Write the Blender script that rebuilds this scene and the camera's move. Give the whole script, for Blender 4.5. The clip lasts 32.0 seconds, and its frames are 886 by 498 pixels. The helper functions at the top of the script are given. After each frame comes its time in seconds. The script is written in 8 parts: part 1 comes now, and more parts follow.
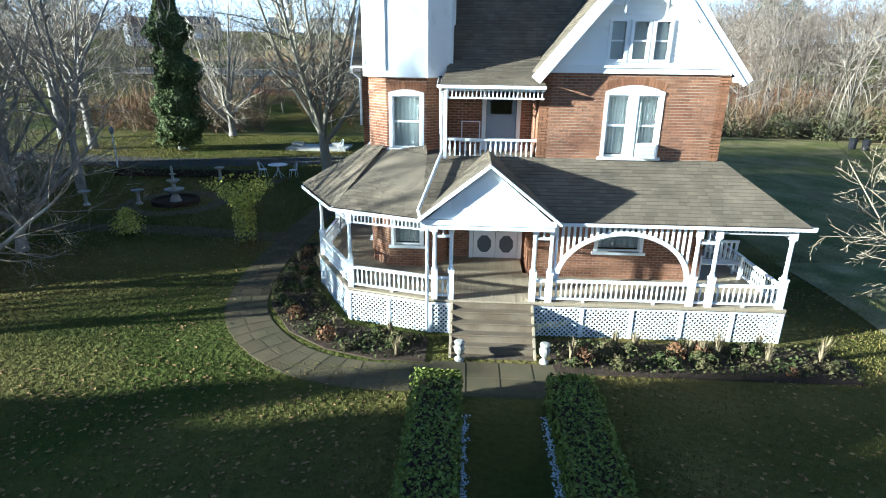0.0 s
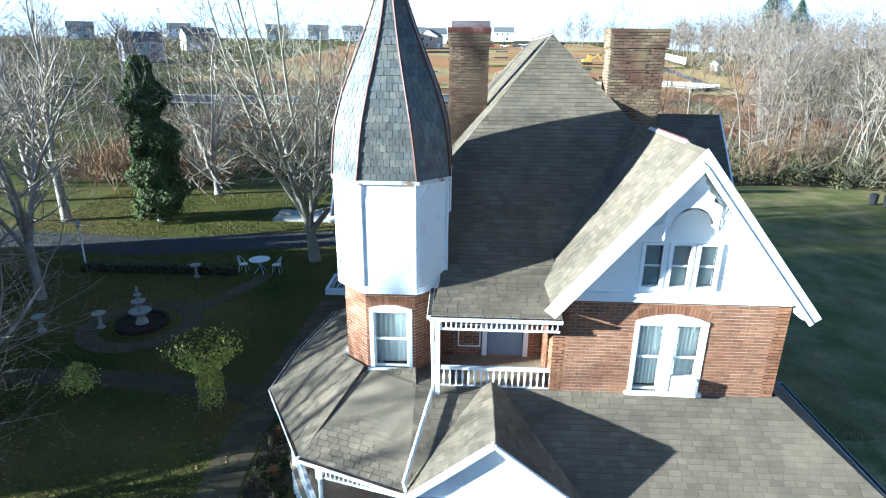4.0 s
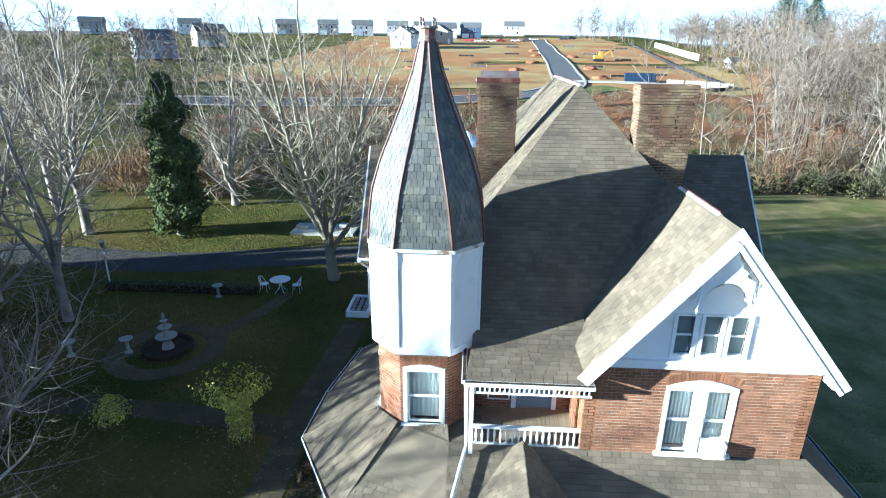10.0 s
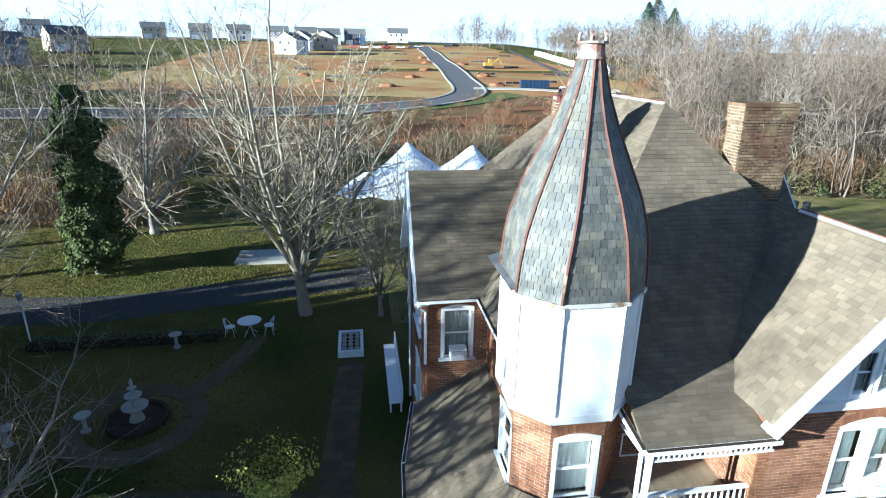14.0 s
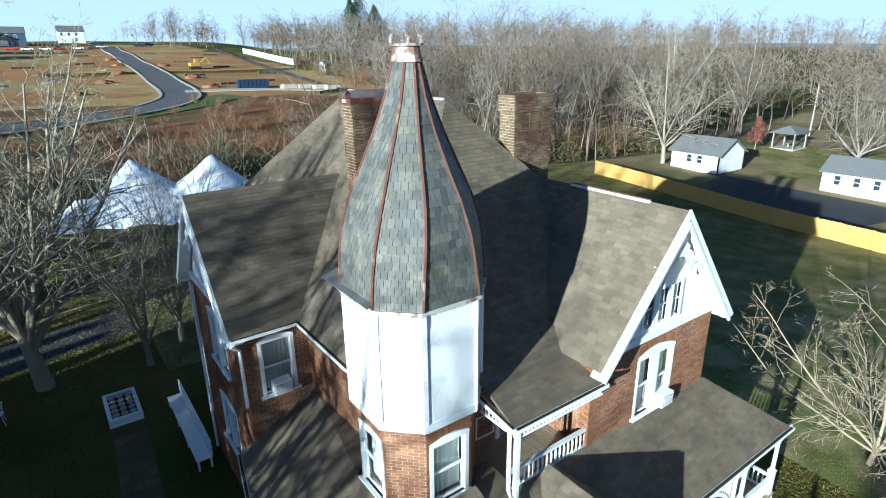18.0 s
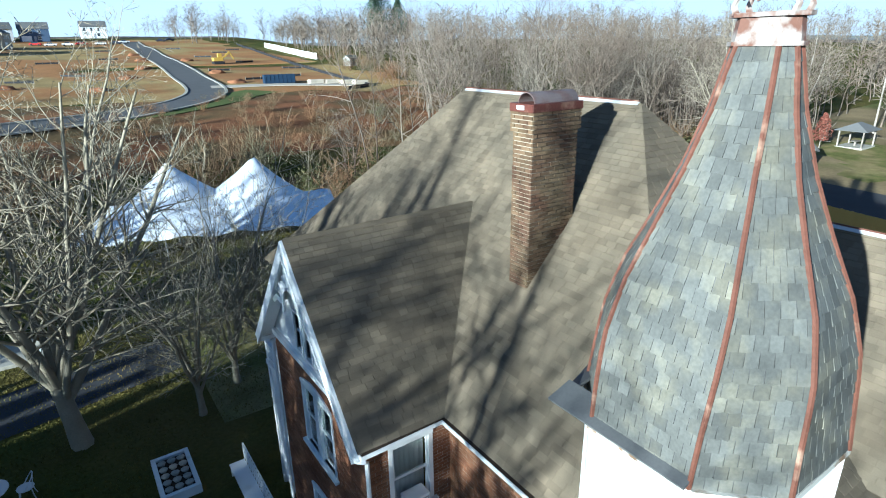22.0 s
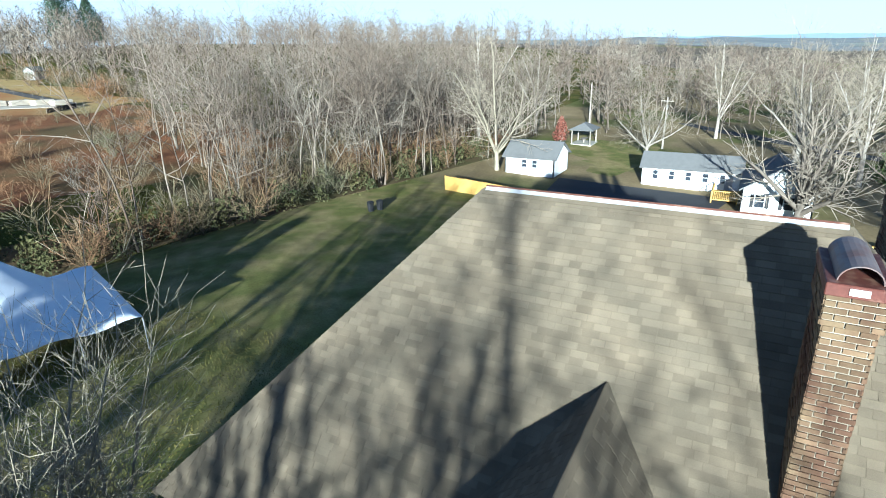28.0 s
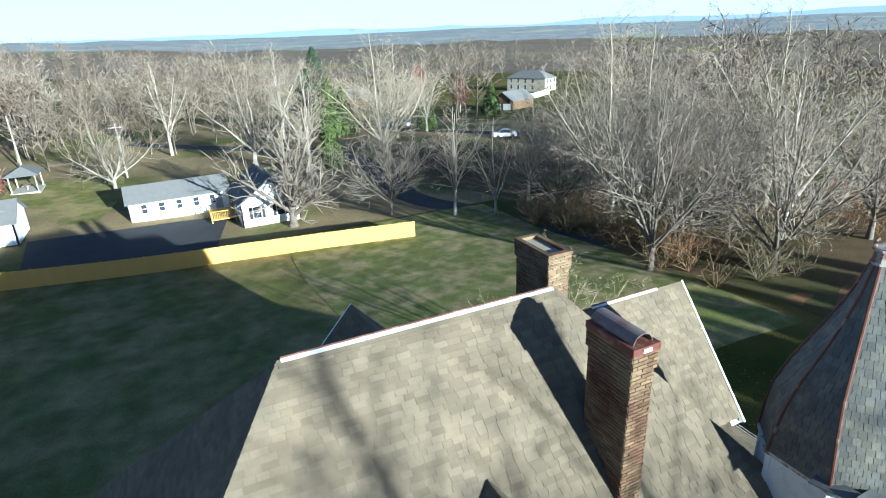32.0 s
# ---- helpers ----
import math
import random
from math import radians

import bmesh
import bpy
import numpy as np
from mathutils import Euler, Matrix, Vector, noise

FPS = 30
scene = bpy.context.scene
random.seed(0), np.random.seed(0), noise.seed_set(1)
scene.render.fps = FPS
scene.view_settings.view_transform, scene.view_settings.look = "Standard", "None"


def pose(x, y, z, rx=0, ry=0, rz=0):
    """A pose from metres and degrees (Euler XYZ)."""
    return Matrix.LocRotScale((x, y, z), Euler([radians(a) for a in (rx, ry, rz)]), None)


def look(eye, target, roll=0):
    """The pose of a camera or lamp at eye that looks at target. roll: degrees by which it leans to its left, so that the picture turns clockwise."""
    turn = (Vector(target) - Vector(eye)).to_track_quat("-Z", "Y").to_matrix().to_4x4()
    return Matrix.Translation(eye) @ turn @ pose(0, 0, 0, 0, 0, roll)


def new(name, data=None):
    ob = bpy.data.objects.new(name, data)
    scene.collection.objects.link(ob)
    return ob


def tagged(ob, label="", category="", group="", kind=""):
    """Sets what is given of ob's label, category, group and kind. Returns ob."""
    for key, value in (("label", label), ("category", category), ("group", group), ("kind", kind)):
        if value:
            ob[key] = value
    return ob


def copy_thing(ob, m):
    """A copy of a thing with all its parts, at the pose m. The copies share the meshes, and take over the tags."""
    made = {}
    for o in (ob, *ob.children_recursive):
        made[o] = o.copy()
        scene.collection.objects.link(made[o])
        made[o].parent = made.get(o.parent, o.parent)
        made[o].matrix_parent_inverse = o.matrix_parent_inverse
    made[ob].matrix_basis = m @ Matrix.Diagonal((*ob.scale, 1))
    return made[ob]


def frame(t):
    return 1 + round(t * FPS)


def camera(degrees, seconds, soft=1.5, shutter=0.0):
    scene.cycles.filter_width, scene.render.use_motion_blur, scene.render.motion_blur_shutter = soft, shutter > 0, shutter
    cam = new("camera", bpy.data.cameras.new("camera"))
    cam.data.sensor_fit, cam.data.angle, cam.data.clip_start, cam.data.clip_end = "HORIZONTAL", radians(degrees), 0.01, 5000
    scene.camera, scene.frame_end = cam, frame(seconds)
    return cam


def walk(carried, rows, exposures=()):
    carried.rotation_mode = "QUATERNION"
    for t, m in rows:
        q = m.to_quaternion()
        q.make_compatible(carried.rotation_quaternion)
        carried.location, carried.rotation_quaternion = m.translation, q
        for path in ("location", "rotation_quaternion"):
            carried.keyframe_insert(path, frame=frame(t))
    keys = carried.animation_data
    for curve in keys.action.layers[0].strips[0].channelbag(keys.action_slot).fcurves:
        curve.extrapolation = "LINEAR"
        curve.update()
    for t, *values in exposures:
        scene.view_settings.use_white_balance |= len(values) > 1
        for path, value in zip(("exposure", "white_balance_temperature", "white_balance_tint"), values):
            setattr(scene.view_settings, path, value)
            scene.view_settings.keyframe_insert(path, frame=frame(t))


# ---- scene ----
KELVIN, TINT = 4950, -1
cam = camera(76.4, 32.0, 1.1)
ROWS = (
    (0.0, pose(-3.35, -14.52, 6.58, 71.19, -0.73, 2.63)),
    (0.5, pose(-3.40, -13.87, 7.01, 71.17, -0.76, 2.80)),
    (1.0, pose(-3.46, -13.24, 7.52, 70.96, -0.84, 2.34)),
    (1.5, pose(-3.47, -12.65, 7.98, 71.07, -0.90, 2.14)),
    (2.0, pose(-3.47, -12.13, 8.54, 71.00, -0.88, 2.48)),
    (2.5, pose(-3.49, -11.60, 9.11, 70.85, -0.82, 2.50)),
    (3.0, pose(-3.47, -11.09, 9.64, 70.90, -0.69, 2.60)),
    (3.5, pose(-3.44, -10.65, 10.19, 71.09, -0.65, 2.18)),
    (4.0, pose(-3.43, -10.30, 10.78, 71.06, -0.56, 2.57)),
    (4.5, pose(-3.45, -10.14, 11.43, 71.03, -0.62, 2.36)),
    (6.5, pose(-3.53, -10.73, 12.68, 71.27, -0.54, 3.89)),
    (7.0, pose(-3.57, -11.33, 12.57, 71.64, -0.56, 5.21)),
    (7.5, pose(-3.55, -11.58, 12.40, 70.68, -0.46, 5.27)),
    (8.0, pose(-3.60, -11.37, 12.24, 70.51, -0.32, 2.94)),
    (8.5, pose(-3.66, -11.22, 12.16, 70.52, -0.30, 2.33)),
    (9.0, pose(-3.69, -10.95, 12.14, 70.33, -0.19, 2.74)),
    (9.5, pose(-3.76, -10.56, 12.18, 70.38, -0.29, 3.24)),
    (10.0, pose(-3.99, -10.06, 12.25, 70.30, -0.50, 3.43)),
    (10.5, pose(-4.33, -9.77, 12.43, 70.32, -0.53, 3.77)),
    (11.0, pose(-4.68, -9.32, 12.45, 70.45, -0.53, 1.56)),
    (11.5, pose(-5.10, -8.82, 12.44, 70.40, -0.33, -5.56)),
    (12.0, pose(-5.69, -8.43, 12.44, 70.56, -0.40, -6.74)),
    (12.5, pose(-6.36, -8.11, 12.45, 70.63, -0.56, -6.48)),
    (13.0, pose(-7.18, -7.99, 12.39, 70.88, -0.86, -6.41)),
    (13.5, pose(-8.18, -7.90, 12.40, 70.92, -1.26, -6.98)),
    (14.0, pose(-8.84, -7.77, 12.38, 71.01, -0.84, -8.42)),
    (14.5, pose(-9.34, -7.64, 12.24, 71.56, -0.38, -17.23)),
    (15.0, pose(-9.69, -7.56, 12.14, 71.03, 0.86, -30.32)),
    (15.5, pose(-9.83, -7.61, 12.19, 70.68, 1.53, -37.65)),
    (17.5, pose(-9.96, -6.90, 12.42, 70.64, 0.72, -36.72)),
    (18.0, pose(-10.18, -6.56, 12.50, 70.70, 0.69, -36.04)),
    (18.5, pose(-10.67, -6.26, 12.51, 71.32, 0.37, -37.13)),
    (19.0, pose(-10.98, -5.61, 12.50, 70.39, 0.36, -36.70)),
    (19.5, pose(-10.99, -4.81, 12.50, 70.08, 0.41, -36.00)),
    (20.0, pose(-10.87, -4.06, 12.43, 70.31, 0.55, -36.66)),
    (20.5, pose(-10.71, -3.36, 12.35, 70.26, 0.65, -40.39)),
    (21.0, pose(-10.52, -2.62, 12.30, 70.05, 0.88, -42.54)),
    (21.5, pose(-10.44, -1.84, 12.31, 70.20, 0.77, -40.61)),
    (22.0, pose(-10.40, -1.18, 12.40, 70.18, 0.93, -34.50)),
    (22.5, pose(-10.38, -0.52, 12.43, 70.38, 0.66, -33.65)),
    (23.0, pose(-10.27, 0.14, 12.42, 70.54, 1.08, -40.28)),
    (23.5, pose(-10.20, 0.76, 12.37, 70.62, 1.37, -49.14)),
    (24.0, pose(-10.12, 1.42, 12.40, 70.38, 1.76, -51.50)),
    (24.5, pose(-10.06, 2.32, 12.48, 70.12, 1.35, -43.07)),
    (25.0, pose(-10.24, 2.90, 12.50, 70.47, 0.47, -41.05)),
    (25.5, pose(-10.17, 3.50, 12.46, 70.66, 0.74, -48.41)),
    (27.5, pose(-10.31, 6.37, 13.38, 69.89, 1.13, -60.24)),
    (28.0, pose(-10.30, 7.02, 13.77, 69.99, 0.98, -61.55)),
    (28.5, pose(-10.24, 7.62, 14.15, 69.84, 1.50, -70.81)),
    (29.0, pose(-10.21, 8.33, 14.44, 69.57, 1.37, -83.22)),
    (29.5, pose(-10.10, 8.95, 14.86, 69.18, 1.66, -94.86)),
    (30.0, pose(-10.02, 9.54, 15.35, 68.91, 1.98, -105.99)),
    (30.5, pose(-9.94, 10.14, 15.85, 68.67, 2.30, -113.38)),
    (31.0, pose(-9.85, 10.80, 16.20, 68.65, 2.11, -116.60)),
    (31.5, pose(-9.67, 11.43, 16.28, 68.66, 1.92, -116.27)),
    (32.0, pose(-9.60, 11.96, 16.26, 68.63, 2.15, -115.91)),
)
walk(cam, ROWS, exposures=((0.0, 2.45, KELVIN - 80, TINT - 1), (2.5, 2.55, KELVIN - 300, TINT - 1), (5.0, 2.6, KELVIN - 300, TINT), (10.0, 2.55, KELVIN - 220, TINT), (13.0, 2.35, KELVIN - 80, TINT + 2), (15.0, 2.15, KELVIN - 100, TINT), (19.0, 1.52, KELVIN - 150, TINT - 2), (23.5, 1.9, KELVIN - 130, TINT - 2), (25.0, 1.92, KELVIN - 130, TINT - 2), (32.0, 2.06, KELVIN - 80, TINT - 2)))

# ---- sky and sun ----
SUN_HEIGHT, SUN_TURN = 12.0, 17.0      # degrees: height over the horizon; the light travels to +x, turned towards +y
toward = Vector((math.cos(radians(SUN_TURN)) * math.cos(radians(SUN_HEIGHT)), math.sin(radians(SUN_TURN)) * math.cos(radians(SUN_HEIGHT)), -math.sin(radians(SUN_HEIGHT))))
world = bpy.data.worlds.new("sky")
scene.world = world
world.use_nodes = True
wt = world.node_tree
sky = wt.nodes.new("ShaderNodeTexSky")
sky.sky_type, sky.sun_disc = "NISHITA", False
sky.sun_elevation = radians(SUN_HEIGHT)
sky.sun_rotation = math.atan2(-toward.x, -toward.y)
sky.air_density, sky.dust_density, sky.ozone_density = 0.6, 0.3, 1.8
# bright haze all round the horizon
way = wt.nodes.new("ShaderNodeTexCoord")
split = wt.nodes.new("ShaderNodeSeparateXYZ")
wt.links.new(way.outputs["Generated"], split.inputs["Vector"])
low = wt.nodes.new("ShaderNodeMapRange")
low.interpolation_type = "SMOOTHERSTEP"
low.inputs["From Min"].default_value, low.inputs["From Max"].default_value = 0.40, 0.0
low.inputs["To Min"].default_value, low.inputs["To Max"].default_value = 0.0, 0.92
wt.links.new(split.outputs["Z"], low.inputs["Value"])
haze = wt.nodes.new("ShaderNodeMix")
haze.data_type = "RGBA"
haze.inputs["B"].default_value = (5.6, 6.0, 6.4, 1)
wt.links.new(low.outputs["Result"], haze.inputs["Factor"])
wt.links.new(sky.outputs["Color"], haze.inputs["A"])
wt.links.new(haze.outputs["Result"], wt.nodes["Background"].inputs["Color"])
wt.nodes["Background"].inputs["Strength"].default_value = 0.05
sun = new("sun", bpy.data.lights.new("sun", "SUN"))
sun.data.energy, sun.data.angle, sun.data.color = 5.0, radians(0.6), (1.0, 0.90, 0.75)
sun.matrix_world = look((0, 0, 60), Vector((0, 0, 60)) + toward)


# ---- materials ----
RECIPES, SINGLES = {}, {}


def single(mat):
    """The same surface for pieces that are objects of their own: each takes its tone as one object."""
    if mat.name not in SINGLES:
        SINGLES[mat.name] = material(mat.name + "_piece", *RECIPES[mat.name])
    return SINGLES[mat.name]


def material(name, colour, rough=0.8, vary=0.25, scale=6.0, fine=60.0, bump=0.3, depth=0.01, metal=0.0, second=None, mix_scale=1.5, mix_at=0.5, mix_soft=0.12, random=0.0, island=0.0, stretch=(1, 1, 1), spec=0.22):
    """A surface with two scales of variation, a second colour in patches, and a tone of its own for each piece."""
    m = bpy.data.materials.new(name)
    RECIPES[name] = (colour, rough, vary, scale, fine, bump, depth, metal, second, mix_scale, mix_at, mix_soft, island or random, 0.0, stretch, spec)
    m.use_nodes = True
    nt = m.node_tree
    nodes, link = nt.nodes, nt.links.new
    bsdf = nodes["Principled BSDF"]
    bsdf.inputs["Roughness"].default_value, bsdf.inputs["Metallic"].default_value = rough, metal
    bsdf.inputs["Specular IOR Level"].default_value = spec
    coord = nodes.new("ShaderNodeTexCoord")
    mapping = nodes.new("ShaderNodeMapping")
    mapping.inputs["Scale"].default_value = stretch
    geo = nodes.new("ShaderNodeNewGeometry")
    link(geo.outputs["Position"], mapping.inputs["Vector"])

    def noise_of(size, detail=4.0):
        n = nodes.new("ShaderNodeTexNoise")
        n.inputs["Scale"].default_value, n.inputs["Detail"].default_value = size, detail
        link(mapping.outputs["Vector"], n.inputs["Vector"])
        return n.outputs["Fac"]

    def math_of(op, a, b):
        n = nodes.new("ShaderNodeMath")
        n.operation = op
        for i, v in enumerate((a, b)):
            if isinstance(v, (int, float)):
                n.inputs[i].default_value = v
            else:
                link(v, n.inputs[i])
        return n.outputs[0]

    colour_out = None
    if second:
        ramp = nodes.new("ShaderNodeMapRange")
        ramp.inputs["From Min"].default_value, ramp.inputs["From Max"].default_value = mix_at - mix_soft, mix_at + mix_soft
        link(noise_of(mix_scale, 6.0), ramp.inputs["Value"])
        mix = nodes.new("ShaderNodeMix")
        mix.data_type = "RGBA"
        mix.inputs["A"].default_value, mix.inputs["B"].default_value = (*colour, 1), (*second, 1)
        link(ramp.outputs["Result"], mix.inputs["Factor"])
        colour_out = mix.outputs["Result"]
    tone = math_of("ADD", math_of("MULTIPLY", math_of("SUBTRACT", noise_of(scale), 0.5), vary * 2.2), 1.0)
    grain = math_of("ADD", math_of("MULTIPLY", math_of("SUBTRACT", noise_of(fine, 3.0), 0.5), vary * 1.6), 1.0)
    tone = math_of("MULTIPLY", tone, grain)
    if random:
        info = nodes.new("ShaderNodeObjectInfo")
        tone = math_of("MULTIPLY", tone, math_of("ADD", math_of("MULTIPLY", info.outputs["Random"], random), 1.0 - random / 2))
    if island:
        tone = math_of("MULTIPLY", tone, math_of("ADD", math_of("MULTIPLY", geo.outputs["Random Per Island"], island), 1.0 - island / 2))
    value = nodes.new("ShaderNodeMix")
    value.data_type, value.blend_type = "RGBA", "MULTIPLY"
    value.inputs["Factor"].default_value = 1.0
    if colour_out is None:
        value.inputs["A"].default_value = (*colour, 1)
    else:
        link(colour_out, value.inputs["A"])
    grey = nodes.new("ShaderNodeCombineColor")
    for i in range(3):
        link(tone, grey.inputs[i])
    link(grey.outputs["Color"], value.inputs["B"])
    link(value.outputs["Result"], bsdf.inputs["Base Color"])
    if bump:
        b = nodes.new("ShaderNodeBump")
        b.inputs["Strength"].default_value, b.inputs["Distance"].default_value = bump, depth
        link(noise_of(fine), b.inputs["Height"])
        link(b.outputs["Normal"], bsdf.inputs["Normal"])
    return m


WHITE = material("white_paint", (0.76, 0.76, 0.74), 0.55, 0.05, 3.0, 40.0, 0.15, 0.004, second=(0.66, 0.65, 0.60), mix_scale=2.5, mix_at=0.68)
WHITE_OLD = material("worn_white_paint", (0.72, 0.72, 0.70), 0.6, 0.05, 2.0, 50.0, 0.2, 0.004, second=(0.58, 0.57, 0.52), mix_scale=3.0, mix_at=0.68)
RUSTY_WHITE = material("rust_stained_white_paint", (0.52, 0.50, 0.44), 0.6, 0.15, 3.0, 40.0, 0.3, 0.006, second=(0.20, 0.13, 0.075), mix_scale=6.0, mix_at=0.56, mix_soft=0.07)
BRICK = material("red_brick", (0.182, 0.082, 0.044), 0.9, 0.2, 1.3, 45.0, 0.5, 0.006, second=(0.25, 0.125, 0.066), mix_scale=0.9, island=0.45, spec=0.1)
BRICK_PALE = material("weathered_brick", (0.100, 0.056, 0.035), 0.92, 0.25, 1.6, 40.0, 0.5, 0.008, second=(0.150, 0.108, 0.062), mix_scale=1.6, mix_at=0.50, island=0.6, spec=0.1)
MORTAR = material("mortar", (0.46, 0.38, 0.30), 0.95, 0.15, 4.0, 70.0, 0.4, 0.004, second=(0.30, 0.23, 0.17), mix_scale=0.8)
MORTAR_PALE = material("pale_mortar", (0.32, 0.275, 0.205), 0.95, 0.15, 4.0, 70.0, 0.4, 0.004, second=(0.30, 0.26, 0.20), mix_scale=1.2)
SHINGLE = material("asphalt_shingle", (0.158, 0.126, 0.086), 0.95, 0.24, 1.1, 90.0, 0.6, 0.005, second=(0.116, 0.096, 0.068), mix_scale=1.3, mix_soft=0.16, island=0.30, spec=0.1)
SLATE = material("grey_slate", (0.086, 0.086, 0.077), 0.62, 0.42, 2.2, 30.0, 0.35, 0.004, second=(0.135, 0.125, 0.092), mix_scale=3.0, mix_at=0.58, mix_soft=0.14, island=0.50, spec=0.4)
COPPER = material("rusted_ridge_metal", (0.110, 0.046, 0.030), 0.55, 0.35, 5.0, 30.0, 0.3, 0.004, second=(0.30, 0.20, 0.14), mix_scale=3.5, mix_at=0.68, mix_soft=0.08)
BAND = material("rusty_red_band", (0.105, 0.036, 0.026), 0.6, 0.35, 4.0, 30.0, 0.3, 0.004, second=(0.20, 0.11, 0.075), mix_scale=6.0, mix_at=0.60, mix_soft=0.08)
HOOD = material("dull_sheet_metal", (0.15, 0.12, 0.115), 0.55, 0.2, 3.0, 30.0, 0.2, 0.004, second=(0.13, 0.075, 0.06), mix_scale=4.0, mix_at=0.58)
FLASHING = material("grey_flashing", (0.10, 0.10, 0.10), 0.6, 0.2, 3.0, 30.0, 0.2, 0.004)
METAL_CAP = material("galvanised_ridge_cap", (0.62, 0.62, 0.62), 0.45, 0.1, 4.0, 30.0, 0.1, 0.003, metal=0.4)
DECK = material("grey_painted_deck", (0.31, 0.25, 0.165), 0.6, 0.12, 2.0, 30.0, 0.2, 0.003, stretch=(1, 8, 1), island=0.12)
STONE = material("concrete_paving", (0.105, 0.082, 0.047), 0.9, 0.25, 1.5, 40.0, 0.4, 0.006, second=(0.09, 0.078, 0.045), mix_scale=1.2, random=0.3, spec=0.05)
STEP_WOOD = material("weathered_step_boards", (0.115, 0.084, 0.052), 0.85, 0.25, 1.5, 30.0, 0.3, 0.004, stretch=(1, 8, 1), second=(0.155, 0.122, 0.08), mix_scale=2.0, random=0.2)
NEW_ASPHALT = material("new_grey_asphalt", (0.095, 0.092, 0.09), 0.9, 0.15, 0.5, 30.0, 0.3, 0.01)
PALE_TWIG = material("golden_twigs", (0.28, 0.222, 0.145), 0.9, 0.25, 2.0, 20.0, 0.0, spec=0.08)
DARK = material("dark_interior", (0.05, 0.05, 0.05), 0.9, 0.1)
CURTAIN = material("pale_curtain", (0.40, 0.42, 0.41), 0.9, 0.05, 9.0, 40.0, 0.2, 0.01, stretch=(6, 6, 0.4))
PLASTER = material("grey_painted_plaster", (0.35, 0.34, 0.33), 0.8, 0.08)
BARK = material("grey_bark", (0.20, 0.175, 0.145), 0.95, 0.28, 3.0, 30.0, 0.6, 0.02, second=(0.32, 0.285, 0.24), mix_scale=2.0, random=0.35, spec=0.08)
PALE_BARK = material("silvery_bark", (0.27, 0.235, 0.17), 0.9, 0.25, 2.0, 20.0, 0.2, 0.006, spec=0.08)
# sunlight on the maple's twigs is put into this paler colour
MAPLE_TWIG = material("sunlit_maple_twigs", (0.27, 0.232, 0.165), 0.9, 0.25, 2.0, 20.0, 0.0, spec=0.08)
DARK_BARK = material("dark_bark", (0.105, 0.086, 0.068), 0.95, 0.28, 3.0, 30.0, 0.6, 0.02, second=(0.13, 0.11, 0.09), mix_scale=2.0, random=0.3, spec=0.08)
DARK_TWIG = material("brown_twigs", (0.20, 0.168, 0.132), 0.95, 0.25, 2.0, 20.0, 0.0, random=0.4, spec=0.08)
TWIG = material("pale_twigs", (0.255, 0.215, 0.16), 0.9, 0.25, 2.0, 20.0, 0.0, random=0.5, spec=0.08)
IVY = material("ivy_leaves", (0.070, 0.088, 0.03), 0.75, 0.35, 1.2, 20.0, 0.0, island=0.8, spec=0.1)
GREEN_LEAF = material("evergreen_leaves", (0.072, 0.10, 0.028), 0.6, 0.35, 2.5, 20.0, 0.0, island=0.8)
HEDGE_LEAF = material("box_hedge_leaves", (0.135, 0.155, 0.022), 0.55, 0.3, 3.0, 20.0, 0.0, island=0.8)
DRY = material("dry_stalks", (0.21, 0.165, 0.092), 0.9, 0.3, 3.0, 20.0, 0.0, island=0.6, spec=0.1)
SOIL = material("mulch_soil", (0.055, 0.04, 0.028), 0.97, 0.4, 2.0, 30.0, 0.8, 0.03, spec=0.05)
FENCE_WOOD = material("new_pine_boards", (0.50, 0.31, 0.08), 0.75, 0.12, 1.5, 30.0, 0.2, 0.004, stretch=(1, 1, 0.15), island=0.3)
ROOF_GREY = material("grey_roofing", (0.13, 0.128, 0.124), 0.9, 0.12, 2.0, 60.0, 0.3, 0.006)
TENT = material("white_tent_fabric", (0.74, 0.76, 0.80), 0.6, 0.06, 0.6, 10.0, 0.1, 0.02)
ASPHALT = material("asphalt", (0.055, 0.055, 0.058), 0.9, 0.2, 0.5, 30.0, 0.3, 0.01, spec=0.08)
RED_EARTH = material("red_clay", (0.21, 0.098, 0.05), 0.95, 0.25, 0.1, 3.0, 0.4, 0.05, spec=0.05)
GREY_METAL = material("grey_metal", (0.35, 0.35, 0.35), 0.5, 0.1, metal=0.6)
IRON = material("white_cast_iron", (0.62, 0.63, 0.62), 0.5, 0.08)
SIDING_BLUE = material("blue_grey_paint", (0.22, 0.27, 0.32), 0.6, 0.08, 1.0, 10.0, 0.1)
GLASS = bpy.data.materials.new("window_glass")
GLASS.use_nodes = True
g = GLASS.node_tree.nodes["Principled BSDF"]
g.inputs["Base Color"].default_value = (0.9, 0.95, 0.95, 1)
g.inputs["Roughness"].default_value, g.inputs["Transmission Weight"].default_value, g.inputs["IOR"].default_value = 0.02, 1.0, 1.45


# ---- building helpers ----
def part(name, bm, mat, parent=None, label=""):
    """Links a bmesh as one mesh object under a thing or a part."""
    me = bpy.data.meshes.new(name)
    bm.to_mesh(me)
    bm.free()
    me.materials.append(mat)
    ob = new(name, me)
    ob.parent = parent
    if label:
        ob["label"] = label
    return ob


def thing(name, label, category, at=(0, 0, 0), group="", kind=""):
    ob = new(name)
    ob.location = at
    ob.empty_display_size = 0.2
    return tagged(ob, label, category, group, kind)


